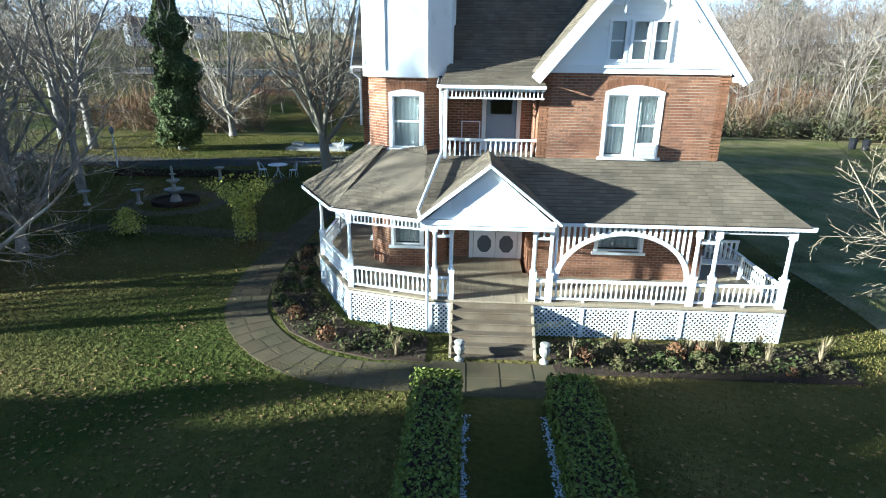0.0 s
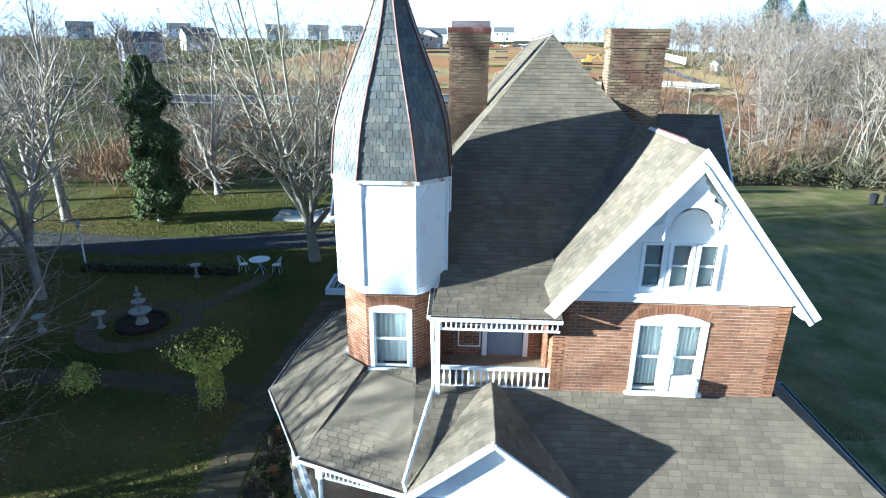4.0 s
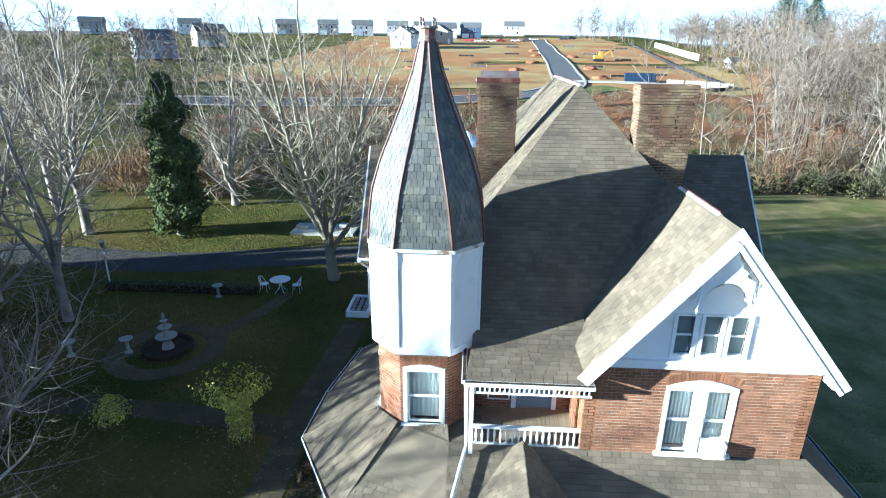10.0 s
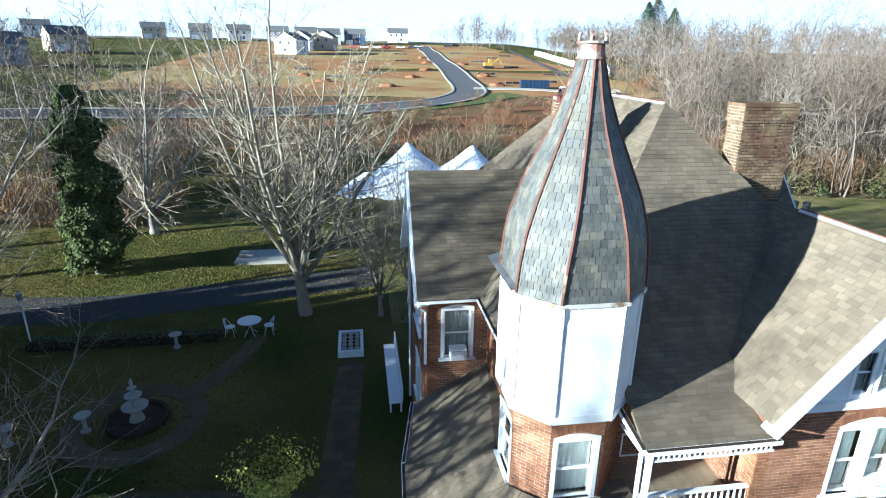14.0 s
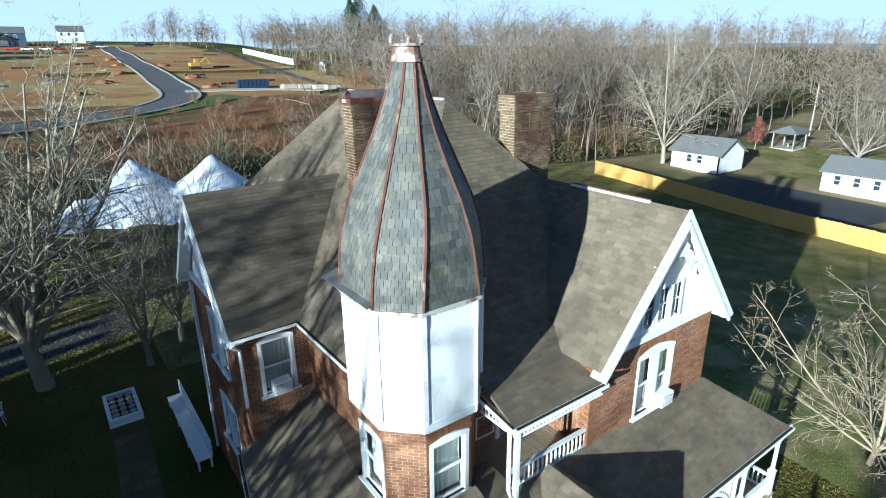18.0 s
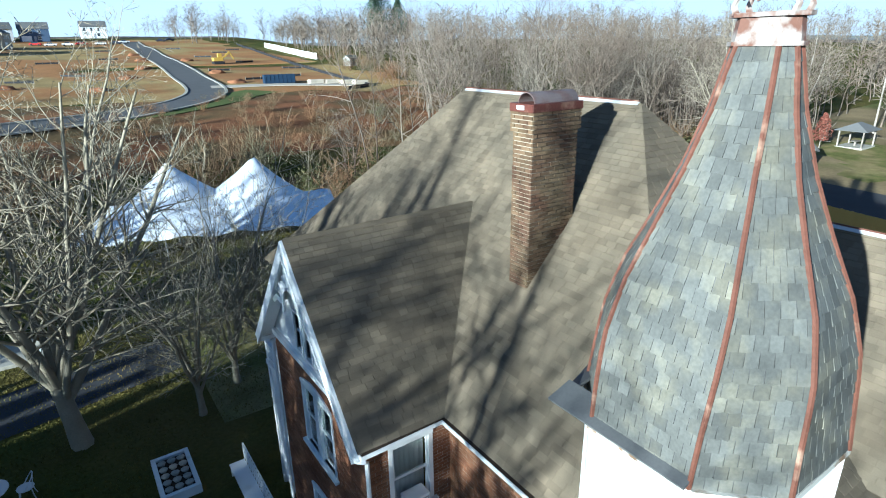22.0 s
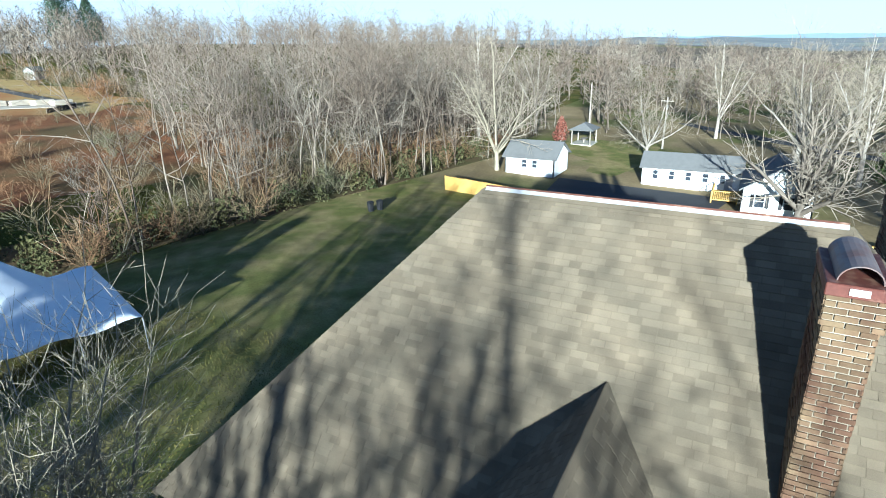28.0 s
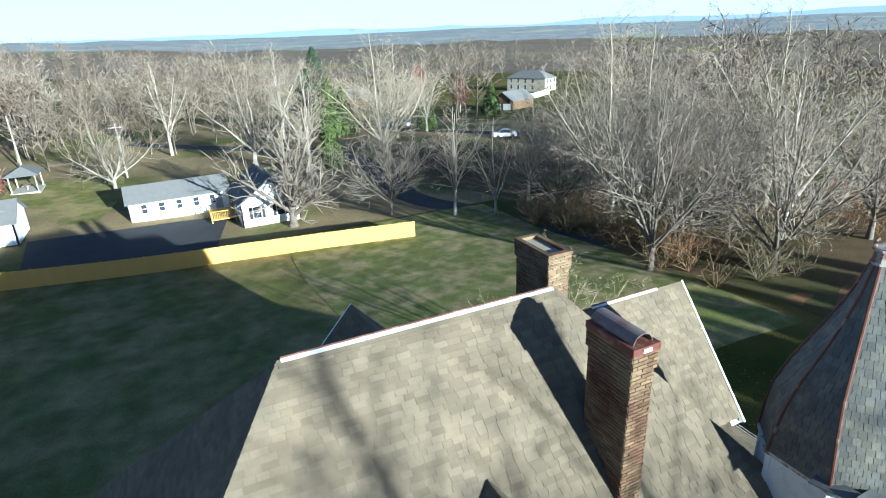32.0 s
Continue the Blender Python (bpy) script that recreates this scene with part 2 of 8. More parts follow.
def bulk(name, verts, faces, mat, parent=None, kind="", smooth=False):
    """One mesh out of plain lists."""
    me = bpy.data.meshes.new(name)
    me.from_pydata([tuple(v) for v in verts], [], faces)
    me.materials.append(mat)
    if smooth:
        me.polygons.foreach_set("use_smooth", [True] * len(me.polygons))
    ob = new(name, me)
    ob.parent = parent
    if kind:
        ob["kind"] = kind
    return ob


def pieces(name, verts, faces, mat, parent, most, near, label=""):
    """Splits a laid surface: the pieces nearest to a place of the plan one by one, the rest joined."""
    groups, top = [], -1
    for q in faces:
        if min(q) > top:
            groups.append([])
        groups[-1].append(q)
        top = max(top, max(q))
    v = [Vector(q) for q in verts]
    near = Vector(near)
    order = sorted(range(len(groups)), key=lambda k: (v[groups[k][0][0]] - near).length)
    chosen = set(order[:most])
    mat1 = single(mat)
    for k in order[:most]:
        ids = sorted({i for q in groups[k] for i in q})
        at = {i: n for n, i in enumerate(ids)}
        bulk(name, [v[i] for i in ids], [tuple(at[i] for i in q) for q in groups[k]], mat1, parent)
    rest = [q for k, g in enumerate(groups) if k not in chosen for q in g]
    if rest:
        ids = sorted({i for q in rest for i in q})
        at = {i: n for n, i in enumerate(ids)}
        bulk({"shingle": "shingle_layer", "brick": "brickwork", "slate": "slate_layer"}.get(name, name + "_layer"), [v[i] for i in ids], [tuple(at[i] for i in q) for q in rest], mat, parent, "stuff")


def box(bm, x0, y0, z0, x1, y1, z1, m=None):
    v = [bm.verts.new((x, y, z)) for z in (z0, z1) for x, y in ((x0, y0), (x1, y0), (x1, y1), (x0, y1))]
    for f in ((3, 2, 1, 0), (4, 5, 6, 7), (0, 1, 5, 4), (1, 2, 6, 5), (2, 3, 7, 6), (3, 0, 4, 7)):
        bm.faces.new([v[i] for i in f])
    if m is not None:
        bmesh.ops.transform(bm, matrix=m, verts=v)
    return v


def boxes(*spans, m=None, bevel=0.0):
    bm = bmesh.new()
    for s in spans:
        box(bm, *s, m=m)
    if bevel:
        bmesh.ops.bevel(bm, geom=bm.edges[:], offset=bevel, segments=1, affect="EDGES")
    return bm


def slab(bm, points, thick):
    """A flat plate with that outline as its upper side."""
    p = [Vector(q) for q in points]
    n = Vector((0, 0, 0))
    for a, b in zip(p, p[1:] + p[:1]):
        n += a.cross(b)
    n.normalize()
    if n.z < 0 or (abs(n.z) < 1e-6 and n.y > 0):
        p.reverse()
        n = -n
    top = [bm.verts.new(q) for q in p]
    low = [bm.verts.new(q - n * thick) for q in p]
    bm.faces.new(top)
    bm.faces.new(low[::-1])
    for i in range(len(p)):
        j = (i + 1) % len(p)
        bm.faces.new((top[j], top[i], low[i], low[j]))


def bar(bm, a, b, w, h=None, up=(0, 0, 1)):
    """A square bar from a to b."""
    a, b = Vector(a), Vector(b)
    h = h or w
    d = (b - a).normalized()
    side = d.cross(Vector(up))
    side = side.normalized() if side.length > 1e-4 else Vector((1, 0, 0))
    top = side.cross(d)
    ring = [(-w / 2, -h / 2), (w / 2, -h / 2), (w / 2, h / 2), (-w / 2, h / 2)]
    v = [bm.verts.new(p + side * x + top * y) for p in (a, b) for x, y in ring]
    for f in ((3, 2, 1, 0), (4, 5, 6, 7), (0, 1, 5, 4), (1, 2, 6, 5), (2, 3, 7, 6), (3, 0, 4, 7)):
        bm.faces.new([v[i] for i in f])
    return v


def lathe(bm, profile, at=(0, 0, 0), sides=10):
    """A turned form: profile of (radius, height)."""
    rings = []
    for r, z in profile:
        rings.append([bm.verts.new((at[0] + r * math.cos(2 * math.pi * k / sides), at[1] + r * math.sin(2 * math.pi * k / sides), at[2] + z)) for k in range(sides)])
    for a, b in zip(rings, rings[1:]):
        for k in range(sides):
            j = (k + 1) % sides
            bm.faces.new((a[k], a[j], b[j], b[k]))
    bm.faces.new(rings[0][::-1])
    bm.faces.new(rings[-1])


def tube(bm, points, radius, sides=6):
    """A round pipe along points."""
    p = [Vector(q) for q in points]
    rings = []
    for i, q in enumerate(p):
        d = (p[min(i + 1, len(p) - 1)] - p[max(i - 1, 0)]).normalized()
        s = d.cross(Vector((0.13, 0.21, 0.97)) if abs(d.z) < 0.9 else Vector((1, 0, 0))).normalized()
        u = s.cross(d)
        r = radius[i] if isinstance(radius, (list, tuple)) else radius
        rings.append([bm.verts.new(q + s * r * math.cos(2 * math.pi * k / sides) + u * r * math.sin(2 * math.pi * k / sides)) for k in range(sides)])
    for a, b in zip(rings, rings[1:]):
        for k in range(sides):
            j = (k + 1) % sides
            bm.faces.new((a[k], b[k], b[j], a[j]))
    bm.faces.new(rings[0])
    bm.faces.new(rings[-1][::-1])


def clipped(poly, line):
    """The part of a flat outline on the left of a line (a, b)."""
    (ax, ay), (bx, by) = line
    out = []
    for (px, py), (qx, qy) in zip(poly, poly[1:] + poly[:1]):
        sp = (bx - ax) * (py - ay) - (by - ay) * (px - ax)
        sq = (bx - ax) * (qy - ay) - (by - ay) * (qx - ax)
        if sp >= 0:
            out.append((px, py))
        if (sp > 0 > sq) or (sp < 0 < sq):
            t = sp / (sp - sq)
            out.append((px + t * (qx - px), py + t * (qy - py)))
    return out


def area(poly):
    return 0.5 * sum(a[0] * b[1] - b[0] * a[1] for a, b in zip(poly, poly[1:] + poly[:1]))


def courses(outline, course, width, thick, rng, gap=0.006, wild=0.25, wedge=True):
    """Shingles on a convex flat slope: lists of points and faces, one closed piece after another."""
    p = [Vector(q) for q in outline]
    n = Vector((0, 0, 0))
    for a, b in zip(p, p[1:] + p[:1]):
        n += a.cross(b)
    n.normalize()
    if n.z < 0:
        n, p = -n, p[::-1]
    u = Vector((0, 0, 1)).cross(n).normalized()
    v = n.cross(u)
    flat = [((q - p[0]).dot(u), (q - p[0]).dot(v)) for q in p]
    if area(flat) < 0:
        flat.reverse()
    edges = list(zip(flat, flat[1:] + flat[:1]))
    lo, hi = min(y for _, y in flat), max(y for _, y in flat)
    left, right = min(x for x, _ in flat), max(x for x, _ in flat)
    verts, faces = [], []
    row, y = 0, lo
    while y < hi:
        x = left - rng.uniform(0, width)
        while x < right:
            w = width * (1 + rng.uniform(-wild, wild))
            piece = [(x + gap / 2, y + gap * 0.4), (x + w - gap / 2, y + gap * 0.4), (x + w - gap / 2, y + course), (x + gap / 2, y + course)]
            for e in edges:
                if len(piece) > 2:
                    piece = clipped(piece, e)
            if len(piece) > 2 and area(piece) > 0.0006:
                base = len(verts)
                k = len(piece)
                lift = thick * rng.uniform(0.8, 1.25)
                for s in (1, 0):
                    for qx, qy in piece:
                        f = 1 - (qy - y) / course * (0.85 if wedge else 0)
                        verts.append(p[0] + u * qx + v * qy + n * (lift * f if s else -0.004))
                faces.append(tuple(range(base, base + k)))
                for i in range(k):
                    j = (i + 1) % k
                    faces.append((base + j, base + i, base + k + i, base + k + j))
            x += w
        y += course
        row += 1
    return verts, faces


def laid(origin, along, length, height, openings, rng, course=0.075, brick=0.215, proud=0.006, joint=0.013, header=0):
    """Bricks on an upright wall face: lists of points and faces. openings: (u0, u1, z0, z1). The face looks to the right of along, seen from above."""
    o, u = Vector(origin), Vector(along).normalized()
    n = u.cross(Vector((0, 0, 1)))
    verts, faces = [], []
    z, row = 0.0, 0
    while z < height - 0.01:
        top = min(z + course - joint, height)
        x = -(brick / 2) * (row % 2)
        while x < length:
            spans = [(max(x, 0.0), min(x + brick - joint, length))]
            for u0, u1, z0, z1 in openings:
                if top > z0 and z < z1:
                    cut = []
                    for a, b in spans:
                        if b <= u0 or a >= u1:
                            cut.append((a, b))
                        else:
                            if a < u0:
                                cut.append((a, u0))
                            if b > u1:
                                cut.append((u1, b))
                    spans = cut
            for a, b in spans:
                if b - a > 0.02:
                    base, out = len(verts), proud * rng.uniform(0.6, 1.5)
                    for d in (out, 0.0):
                        for uu, zz in ((a, z), (b, z), (b, top), (a, top)):
                            verts.append(o + u * uu + Vector((0, 0, zz)) + n * d)
                    faces.append((base, base + 1, base + 2, base + 3))
                    for i in range(4):
                        j = (i + 1) % 4
                        faces.append((base + j, base + i, base + 4 + i, base + 4 + j))
            x += brick
        z += course
        row += 1
    return verts, faces


def wall_boxes(bm, origin, along, length, z0, z1, thick, openings):
    """A wall with real openings, its outer face on the line and its body behind it. openings: (u0, u1, z0, z1) over the floor z = 0."""
    o, u = Vector(origin), Vector(along).normalized()
    n = u.cross(Vector((0, 0, 1)))
    cuts = sorted({0.0, length, *[c for a, b, _, _ in openings for c in (a, b)]})
    for a, b in zip(cuts, cuts[1:]):
        holes = sorted((h0, h1) for u0, u1, h0, h1 in openings if u0 <= a + 1e-6 and u1 >= b - 1e-6)
        z = z0
        for h0, h1 in holes + [(z1, z1)]:
            if h0 - z > 0.005:
                v = [o + u * s + n * d + Vector((0, 0, zz)) for zz in (z, h0) for s, d in ((a, 0), (b, 0), (b, -thick), (a, -thick))]
                w = [bm.verts.new(q) for q in v]
                for f in ((3, 2, 1, 0), (4, 5, 6, 7), (0, 1, 5, 4), (1, 2, 6, 5), (2, 3, 7, 6), (3, 0, 4, 7)):
                    bm.faces.new([w[i] for i in f])
            z = h1

# ---- the house: numbers of the plan ----
FLOOR, EAVE = 0.95, 6.5
RIDGE_X, RIDGE_F, RIDGE_B, RIDGE_Z, PITCH = -1.26, 5.62, 11.12, 11.77, 1.17
RUN = (RIDGE_Z - EAVE) / PITCH
MAIN_L, MAIN_R, MAIN_F, MAIN_B = RIDGE_X - RUN, RIDGE_X + RUN, RIDGE_F - RUN, RIDGE_B + RUN
GAB_X, GAB_Z, GAB_Y, GAB_RUN = 0.72, 9.64, -0.34, 2.47
GAB_BACK = RIDGE_F - (RIDGE_Z - GAB_Z) / PITCH
WING_Y, WING_Z, WING_RUN, WING_X = 8.31, 9.56, 2.61, -7.43
WING_IN = RIDGE_X - (RIDGE_Z - WING_Z) / PITCH
TOW_X, TOW_Y, TOW_H, TOW_C = -4.98, 1.60, 1.13, 0.55   # centre, half width, half length of a long face
rng = random.Random(7)

house = thing("house", "red brick Victorian house with slate turret and grey shingle roofs", "house")


def window(name, at, along, width, height, parent, rise=0.0, sashes=1, frame=0.085, curtain=True, label="", unit=None):
    """A sash window in a wall opening: at is the lower left corner of the opening on the wall's face."""
    o, u = Vector(at), Vector(along).normalized()
    n = u.cross(Vector((0, 0, 1)))
    m = Matrix((( u.x, -n.x, 0, o.x), (u.y, -n.y, 0, o.y), (0, 0, 1, o.z), (0, 0, 0, 1)))
    bm = bmesh.new()
    w, h, f = width, height, frame
    box(bm, 0, -0.02, 0, f, 0.10, h, m)
    box(bm, w - f, -0.02, 0, w, 0.10, h, m)
    steps = 8
    if rise:
        for k in range(steps):
            a, b = k / steps, (k + 1) / steps
            za, zb = (h + rise * (1 - (2 * s - 1) ** 2) for s in (a, b))
            v = [bm.verts.new(m @ Vector(q)) for q in ((a * w, -0.035, h - f), (b * w, -0.035, h - f), (b * w, -0.035, zb), (a * w, -0.035, za), (a * w, 0.10, h - f), (b * w, 0.10, h - f), (b * w, 0.10, zb), (a * w, 0.10, za))]
            for q in ((0, 1, 2, 3), (7, 6, 5, 4), (3, 2, 6, 7), (0, 4, 5, 1), (0, 3, 7, 4), (1, 5, 6, 2)):
                bm.faces.new([v[i] for i in q])
    else:
        box(bm, f, -0.02, h - f, w - f, 0.10, h, m)
    win = part(name, bm, WHITE, parent, label)
    part("sill", boxes((-0.06, -0.09, -0.07, w + 0.06, 0.10, 0.0), m=m), WHITE, win)
    inner = (w - 2 * f - (sashes - 1) * 0.2) / sashes
    for k in range(sashes):
        x0 = f + k * (inner + 0.2)
        x1 = x0 + inner
        if k:
            part("mullion", boxes((x0 - 0.2, -0.03, 0, x0, 0.10, h - f), m=m), WHITE, win)
        mid = (h - f) * 0.52
        for z0, z1, d in ((0.0, mid, 0.055), (mid - 0.03, h - f, 0.025)):
            bm = boxes((x0, d, z0, x0 + 0.04, d + 0.03, z1), (x1 - 0.04, d, z0, x1, d + 0.03, z1), (x0 + 0.04, d, z0, x1 - 0.04, d + 0.03, z0 + 0.05), (x0 + 0.04, d, z1 - 0.04, x1 - 0.04, d + 0.03, z1), m=m)
            sash = part("sash", bm, WHITE, win)
            pane = part("pane", boxes((x0 + 0.04, d + 0.012, z0 + 0.05, x1 - 0.04, d + 0.018, z1 - 0.04), m=m), GLASS, sash)
            pane.visible_shadow = False
        if curtain:
            bm = bmesh.new()
            n_fold = 14
            v = [[bm.verts.new(m @ Vector((x0 + (x1 - x0) * i / n_fold, 0.20 + 0.015 * (i % 2), z))) for z in (0.05, h - f)] for i in range(n_fold + 1)]
            for a, b in zip(v, v[1:]):
                bm.faces.new((a[0], b[0], b[1], a[1]))
            part("curtain", bm, CURTAIN, win)
    if unit is not None:
        x0 = unit
        ac = part("air_conditioner", boxes((x0, -0.22, 0.0, x0 + 0.46, 0.1, 0.36), m=m, bevel=0.012), WHITE, win, "white window air conditioner")
        part("grille", boxes((x0 + 0.04, -0.226, 0.04, x0 + 0.42, -0.219, 0.31), m=m), PLASTER, ac)
        for k in range(7):
            part("slat", boxes((x0 + 0.05, -0.231, 0.06 + 0.035 * k, x0 + 0.41, -0.225, 0.075 + 0.035 * k), m=m), WHITE, ac)
    return win


walls_v, walls_f = [], []


def brickwork(origin, along, length, z0, z1, openings, name, thick=0.25, most=0, near=(0, 0, 0), bricks=True):
    """A brick wall: the body with its openings in mortar, and its bricks in front of it."""
    bm = bmesh.new()
    wall_boxes(bm, origin, along, length, z0, z1, thick, openings)
    body = part(name, bm, MORTAR, house)
    if not bricks:
        body.data.materials[0] = BRICK
        return body
    v, f = laid((origin[0], origin[1], z0), along, length, z1 - z0, [(a, b, c - z0, d - z0) for a, b, c, d in openings], rng)
    pieces("brick", v, f, BRICK, body, most, near)
    return body


def arch_bricks(at, along, width, rise, parent):
    """A ring of upright bricks over a window head."""
    o, u = Vector(at), Vector(along).normalized()
    n = u.cross(Vector((0, 0, 1)))
    v, f = [], []
    count = int(width / 0.075) + 1
    for k in range(count):
        a, b = k / count, (k + 0.84) / count
        quad = []
        for s, out in ((a, 0), (b, 0), (b, 1), (a, 1)):
            base = rise * (1 - (2 * s - 1) ** 2)
            quad.append(o + u * (width * s + (2 * s - 1) * 0.06 * out) + Vector((0, 0, base + 0.012 + out * 0.19)))
        i = len(v)
        v += [q + n * 0.011 for q in quad] + quad
        f += [(i, i + 1, i + 2, i + 3)] + [(i + (j + 1) % 4, i + j, i + 4 + j, i + 4 + (j + 1) % 4) for j in range(4)]
    pieces("arch_brick", v, f, BRICK, parent, 60, o)


# front wing
wf = brickwork((-1.6, 0, 0), (1, 0, 0), 4.56, 0.0, EAVE + 0.02, [(1.6, 3.04, 4.40, 6.06), (1.7, 3.0, 1.75, 3.3)], "front_wall", most=300, near=(-0.4, 0, 5.4))
window("window", (0.0, 0, 4.40), (1, 0, 0), 1.44, 1.66, house, rise=0.16, sashes=2, unit=0.88, label="white paired sash window with an arched head")
arch_bricks((0.0, 0, 6.06), (1, 0, 0), 1.44, 0.16, wf)
window("window", (0.1, 0, 1.75), (1, 0, 0), 1.3, 1.55, house, sashes=1)
brickwork((2.96, 0, 0), (0, 1, 0), 15.4, 0.0, EAVE + 0.02, [], "side_wall", bricks=False)
brickwork((-1.6, 1.5, 0), (0, -1, 0), 1.5, 0.0, EAVE + 0.02, [], "return_wall")
# recess with the doors
brickwork((-3.95, 1.5, 0), (1, 0, 0), 2.45, 0.0, EAVE + 0.4, [(0.82, 2.14, FLOOR, 3.05), (1.05, 1.95, 4.28, 6.35)], "recess_wall")
# left side and wing
brickwork((-5.45, 15.4, 0), (0, -1, 0), 4.8, 0.0, EAVE + 0.02, [], "left_wall", bricks=False)
wl = brickwork((-5.45, 6.0, 0), (0, -1, 0), 3.6, 0.0, EAVE + 0.05, [], "left_wall")
ww = brickwork((-7.12, 6.0, 0), (1, 0, 0), 1.67, 0.0, EAVE + 0.02, [(0.36, 1.28, 4.53, 6.13)], "wing_front_wall", most=120, near=(-6.3, 6.0, 6.4))
window("window", (-6.76, 6.0, 4.53), (1, 0, 0), 0.92, 1.6, house, rise=0.09, unit=0.25, label="white sash window with an air conditioner")
arch_bricks((-6.76, 6.0, 6.12), (1, 0, 0), 0.92, 0.09, ww)
we = brickwork((-7.12, 10.62, 0), (0, -1, 0), 4.62, 0.0, EAVE + 0.02, [(1.5, 3.1, 4.44, 6.06), (1.5, 3.1, 1.6, 3.22)], "wing_end_wall")
window("window", (-7.12, 9.12, 4.44), (0, -1, 0), 1.6, 1.62, house, rise=0.16, sashes=2)
arch_bricks((-7.12, 9.12, 6.06), (0, -1, 0), 1.6, 0.16, we)
window("window", (-7.12, 9.12, 1.6), (0, -1, 0), 1.6, 1.62, house, rise=0.14, sashes=2)
brickwork((-5.45, 10.62, 0), (-1, 0, 0), 1.67, 0.0, EAVE + 0.02, [], "wing_back_wall")
brickwork((2.96, 15.4, 0), (-1, 0, 0), 8.41, 0.0, EAVE + 0.02, [], "back_wall", bricks=False)


# roofs
def roof(name, outlines, thick=0.14, width=0.24, course=0.118, most=()):
    """One plate a slope, with its shingles; most: how many of each slope's shingles are pieces of their own, and where."""
    for k, o in enumerate(outlines):
        bm = bmesh.new()
        slab(bm, o, thick)
        body = part(name, bm, SHINGLE, house)
        v, f = courses(o, course, width, 0.011, rng, 0.013)
        count, near = most[k] if k < len(most) else (0, (0, 0, 0))
        pieces("shingle", v, f, SHINGLE, body, count, near)


rf, rb = (RIDGE_X, RIDGE_F, RIDGE_Z), (RIDGE_X, RIDGE_B, RIDGE_Z)
fl, fr, bl, br = (MAIN_L, MAIN_F, EAVE), (MAIN_R, MAIN_F, EAVE), (MAIN_L, MAIN_B, EAVE), (MAIN_R, MAIN_B, EAVE)
roof("main_roof", [(rf, rb, bl, fl), (rf, fl, fr), (rb, br, bl), (rb, rf, fr, br)], most=((300, (-4.2, 5.0, 8.6)), (120, (-2.4, 4.0, 9.5))))
gf, gb = (GAB_X, GAB_Y, GAB_Z), (GAB_X, GAB_BACK, GAB_Z)
roof("front_wing_roof", [(gf, gb, (GAB_X - GAB_RUN, MAIN_F, EAVE), (GAB_X - GAB_RUN, GAB_Y, EAVE)), (gb, gf, (GAB_X + GAB_RUN, GAB_Y, EAVE), (GAB_X + GAB_RUN, MAIN_F + 0.2, EAVE))], 0.10)
lf, lb = (WING_X, WING_Y, WING_Z), (WING_IN, WING_Y, WING_Z)
roof("left_wing_roof", [(lf, lb, (MAIN_L, WING_Y - WING_RUN, EAVE), (WING_X, WING_Y - WING_RUN, EAVE)), (lb, lf, (WING_X, WING_Y + WING_RUN, EAVE), (MAIN_L, WING_Y + WING_RUN, EAVE))], 0.10, most=((200, (-6.6, 6.4, 7.6)),))
RW = 4.5
roof("right_wing_roof", [((-2 * RIDGE_X + WING_IN - 1.6, 8.31, 9.45), (RW, 8.31, 9.45), (RW, 5.75, EAVE), (MAIN_R, 5.75, EAVE)), ((RW, 8.31, 9.45), (-2 * RIDGE_X + WING_IN - 1.6, 8.31, 9.45), (MAIN_R, 10.87, EAVE), (RW, 10.87, EAVE))], 0.10)
roof("balcony_roof", [((-3.95, 1.75, 7.22), (-1.5, 1.75, 7.22), (-1.5, 0.75, 6.5), (-3.95, 0.75, 6.5)), ((-3.95, 0.75, 6.5), (-1.5, 0.75, 6.5), (-1.5, -0.28, 6.17), (-4.08, -0.28, 6.17))], 0.06)
# porch roof round the front and the left side
PE = 3.08
roof("porch_roof", [
    ((4.62, -1.74, PE), (3.1, 0.02, 4.34), (-4.4, 0.02, 4.34), (-4.43, -1.74, PE)),
    ((4.62, -1.74, PE), (4.62, 2.6, PE), (2.98, 2.6, 4.34), (3.1, 0.02, 4.34)),
    ((-4.43, -1.74, PE), (-4.4, 0.02, 4.34), (-4.42, 0.48, 4.42), (-5.5, 0.48, 4.42), (-6.72, -0.88, PE)),
    ((-6.72, -0.88, PE), (-5.5, 0.48, 4.42), (-6.1, 1.05, 4.42), (-8.08, 1.5, PE)),
    ((-8.08, 1.5, PE), (-6.1, 1.05, 4.42), (-6.1, 2.2, 4.42), (-7.96, 3.5, PE)),
    ((-7.96, 3.5, PE), (-6.1, 2.2, 4.42), (-5.43, 2.9, 4.42), (-5.43, 6.0, 4.3), (-7.5, 6.0, PE)),
], 0.08)
roof("porch_gable_roof", [((-2.81, -2.0, 4.50), (-2.81, 0.0, 4.50), (-4.45, 0.0, 3.12), (-4.45, -2.0, 3.12)), ((-2.81, 0.0, 4.50), (-2.81, -2.0, 4.50), (-1.17, -2.0, 3.12), (-1.17, 0.0, 3.12))], 0.06)
bm = bmesh.new()
slab(bm, [(-4.46, -0.01, 4.325), (-3.70, -0.01, 4.325), (-3.70, 0.95, 4.40), (-4.46, 0.95, 4.40)], 0.04)
part("porch_roof", bm, SHINGLE, house)
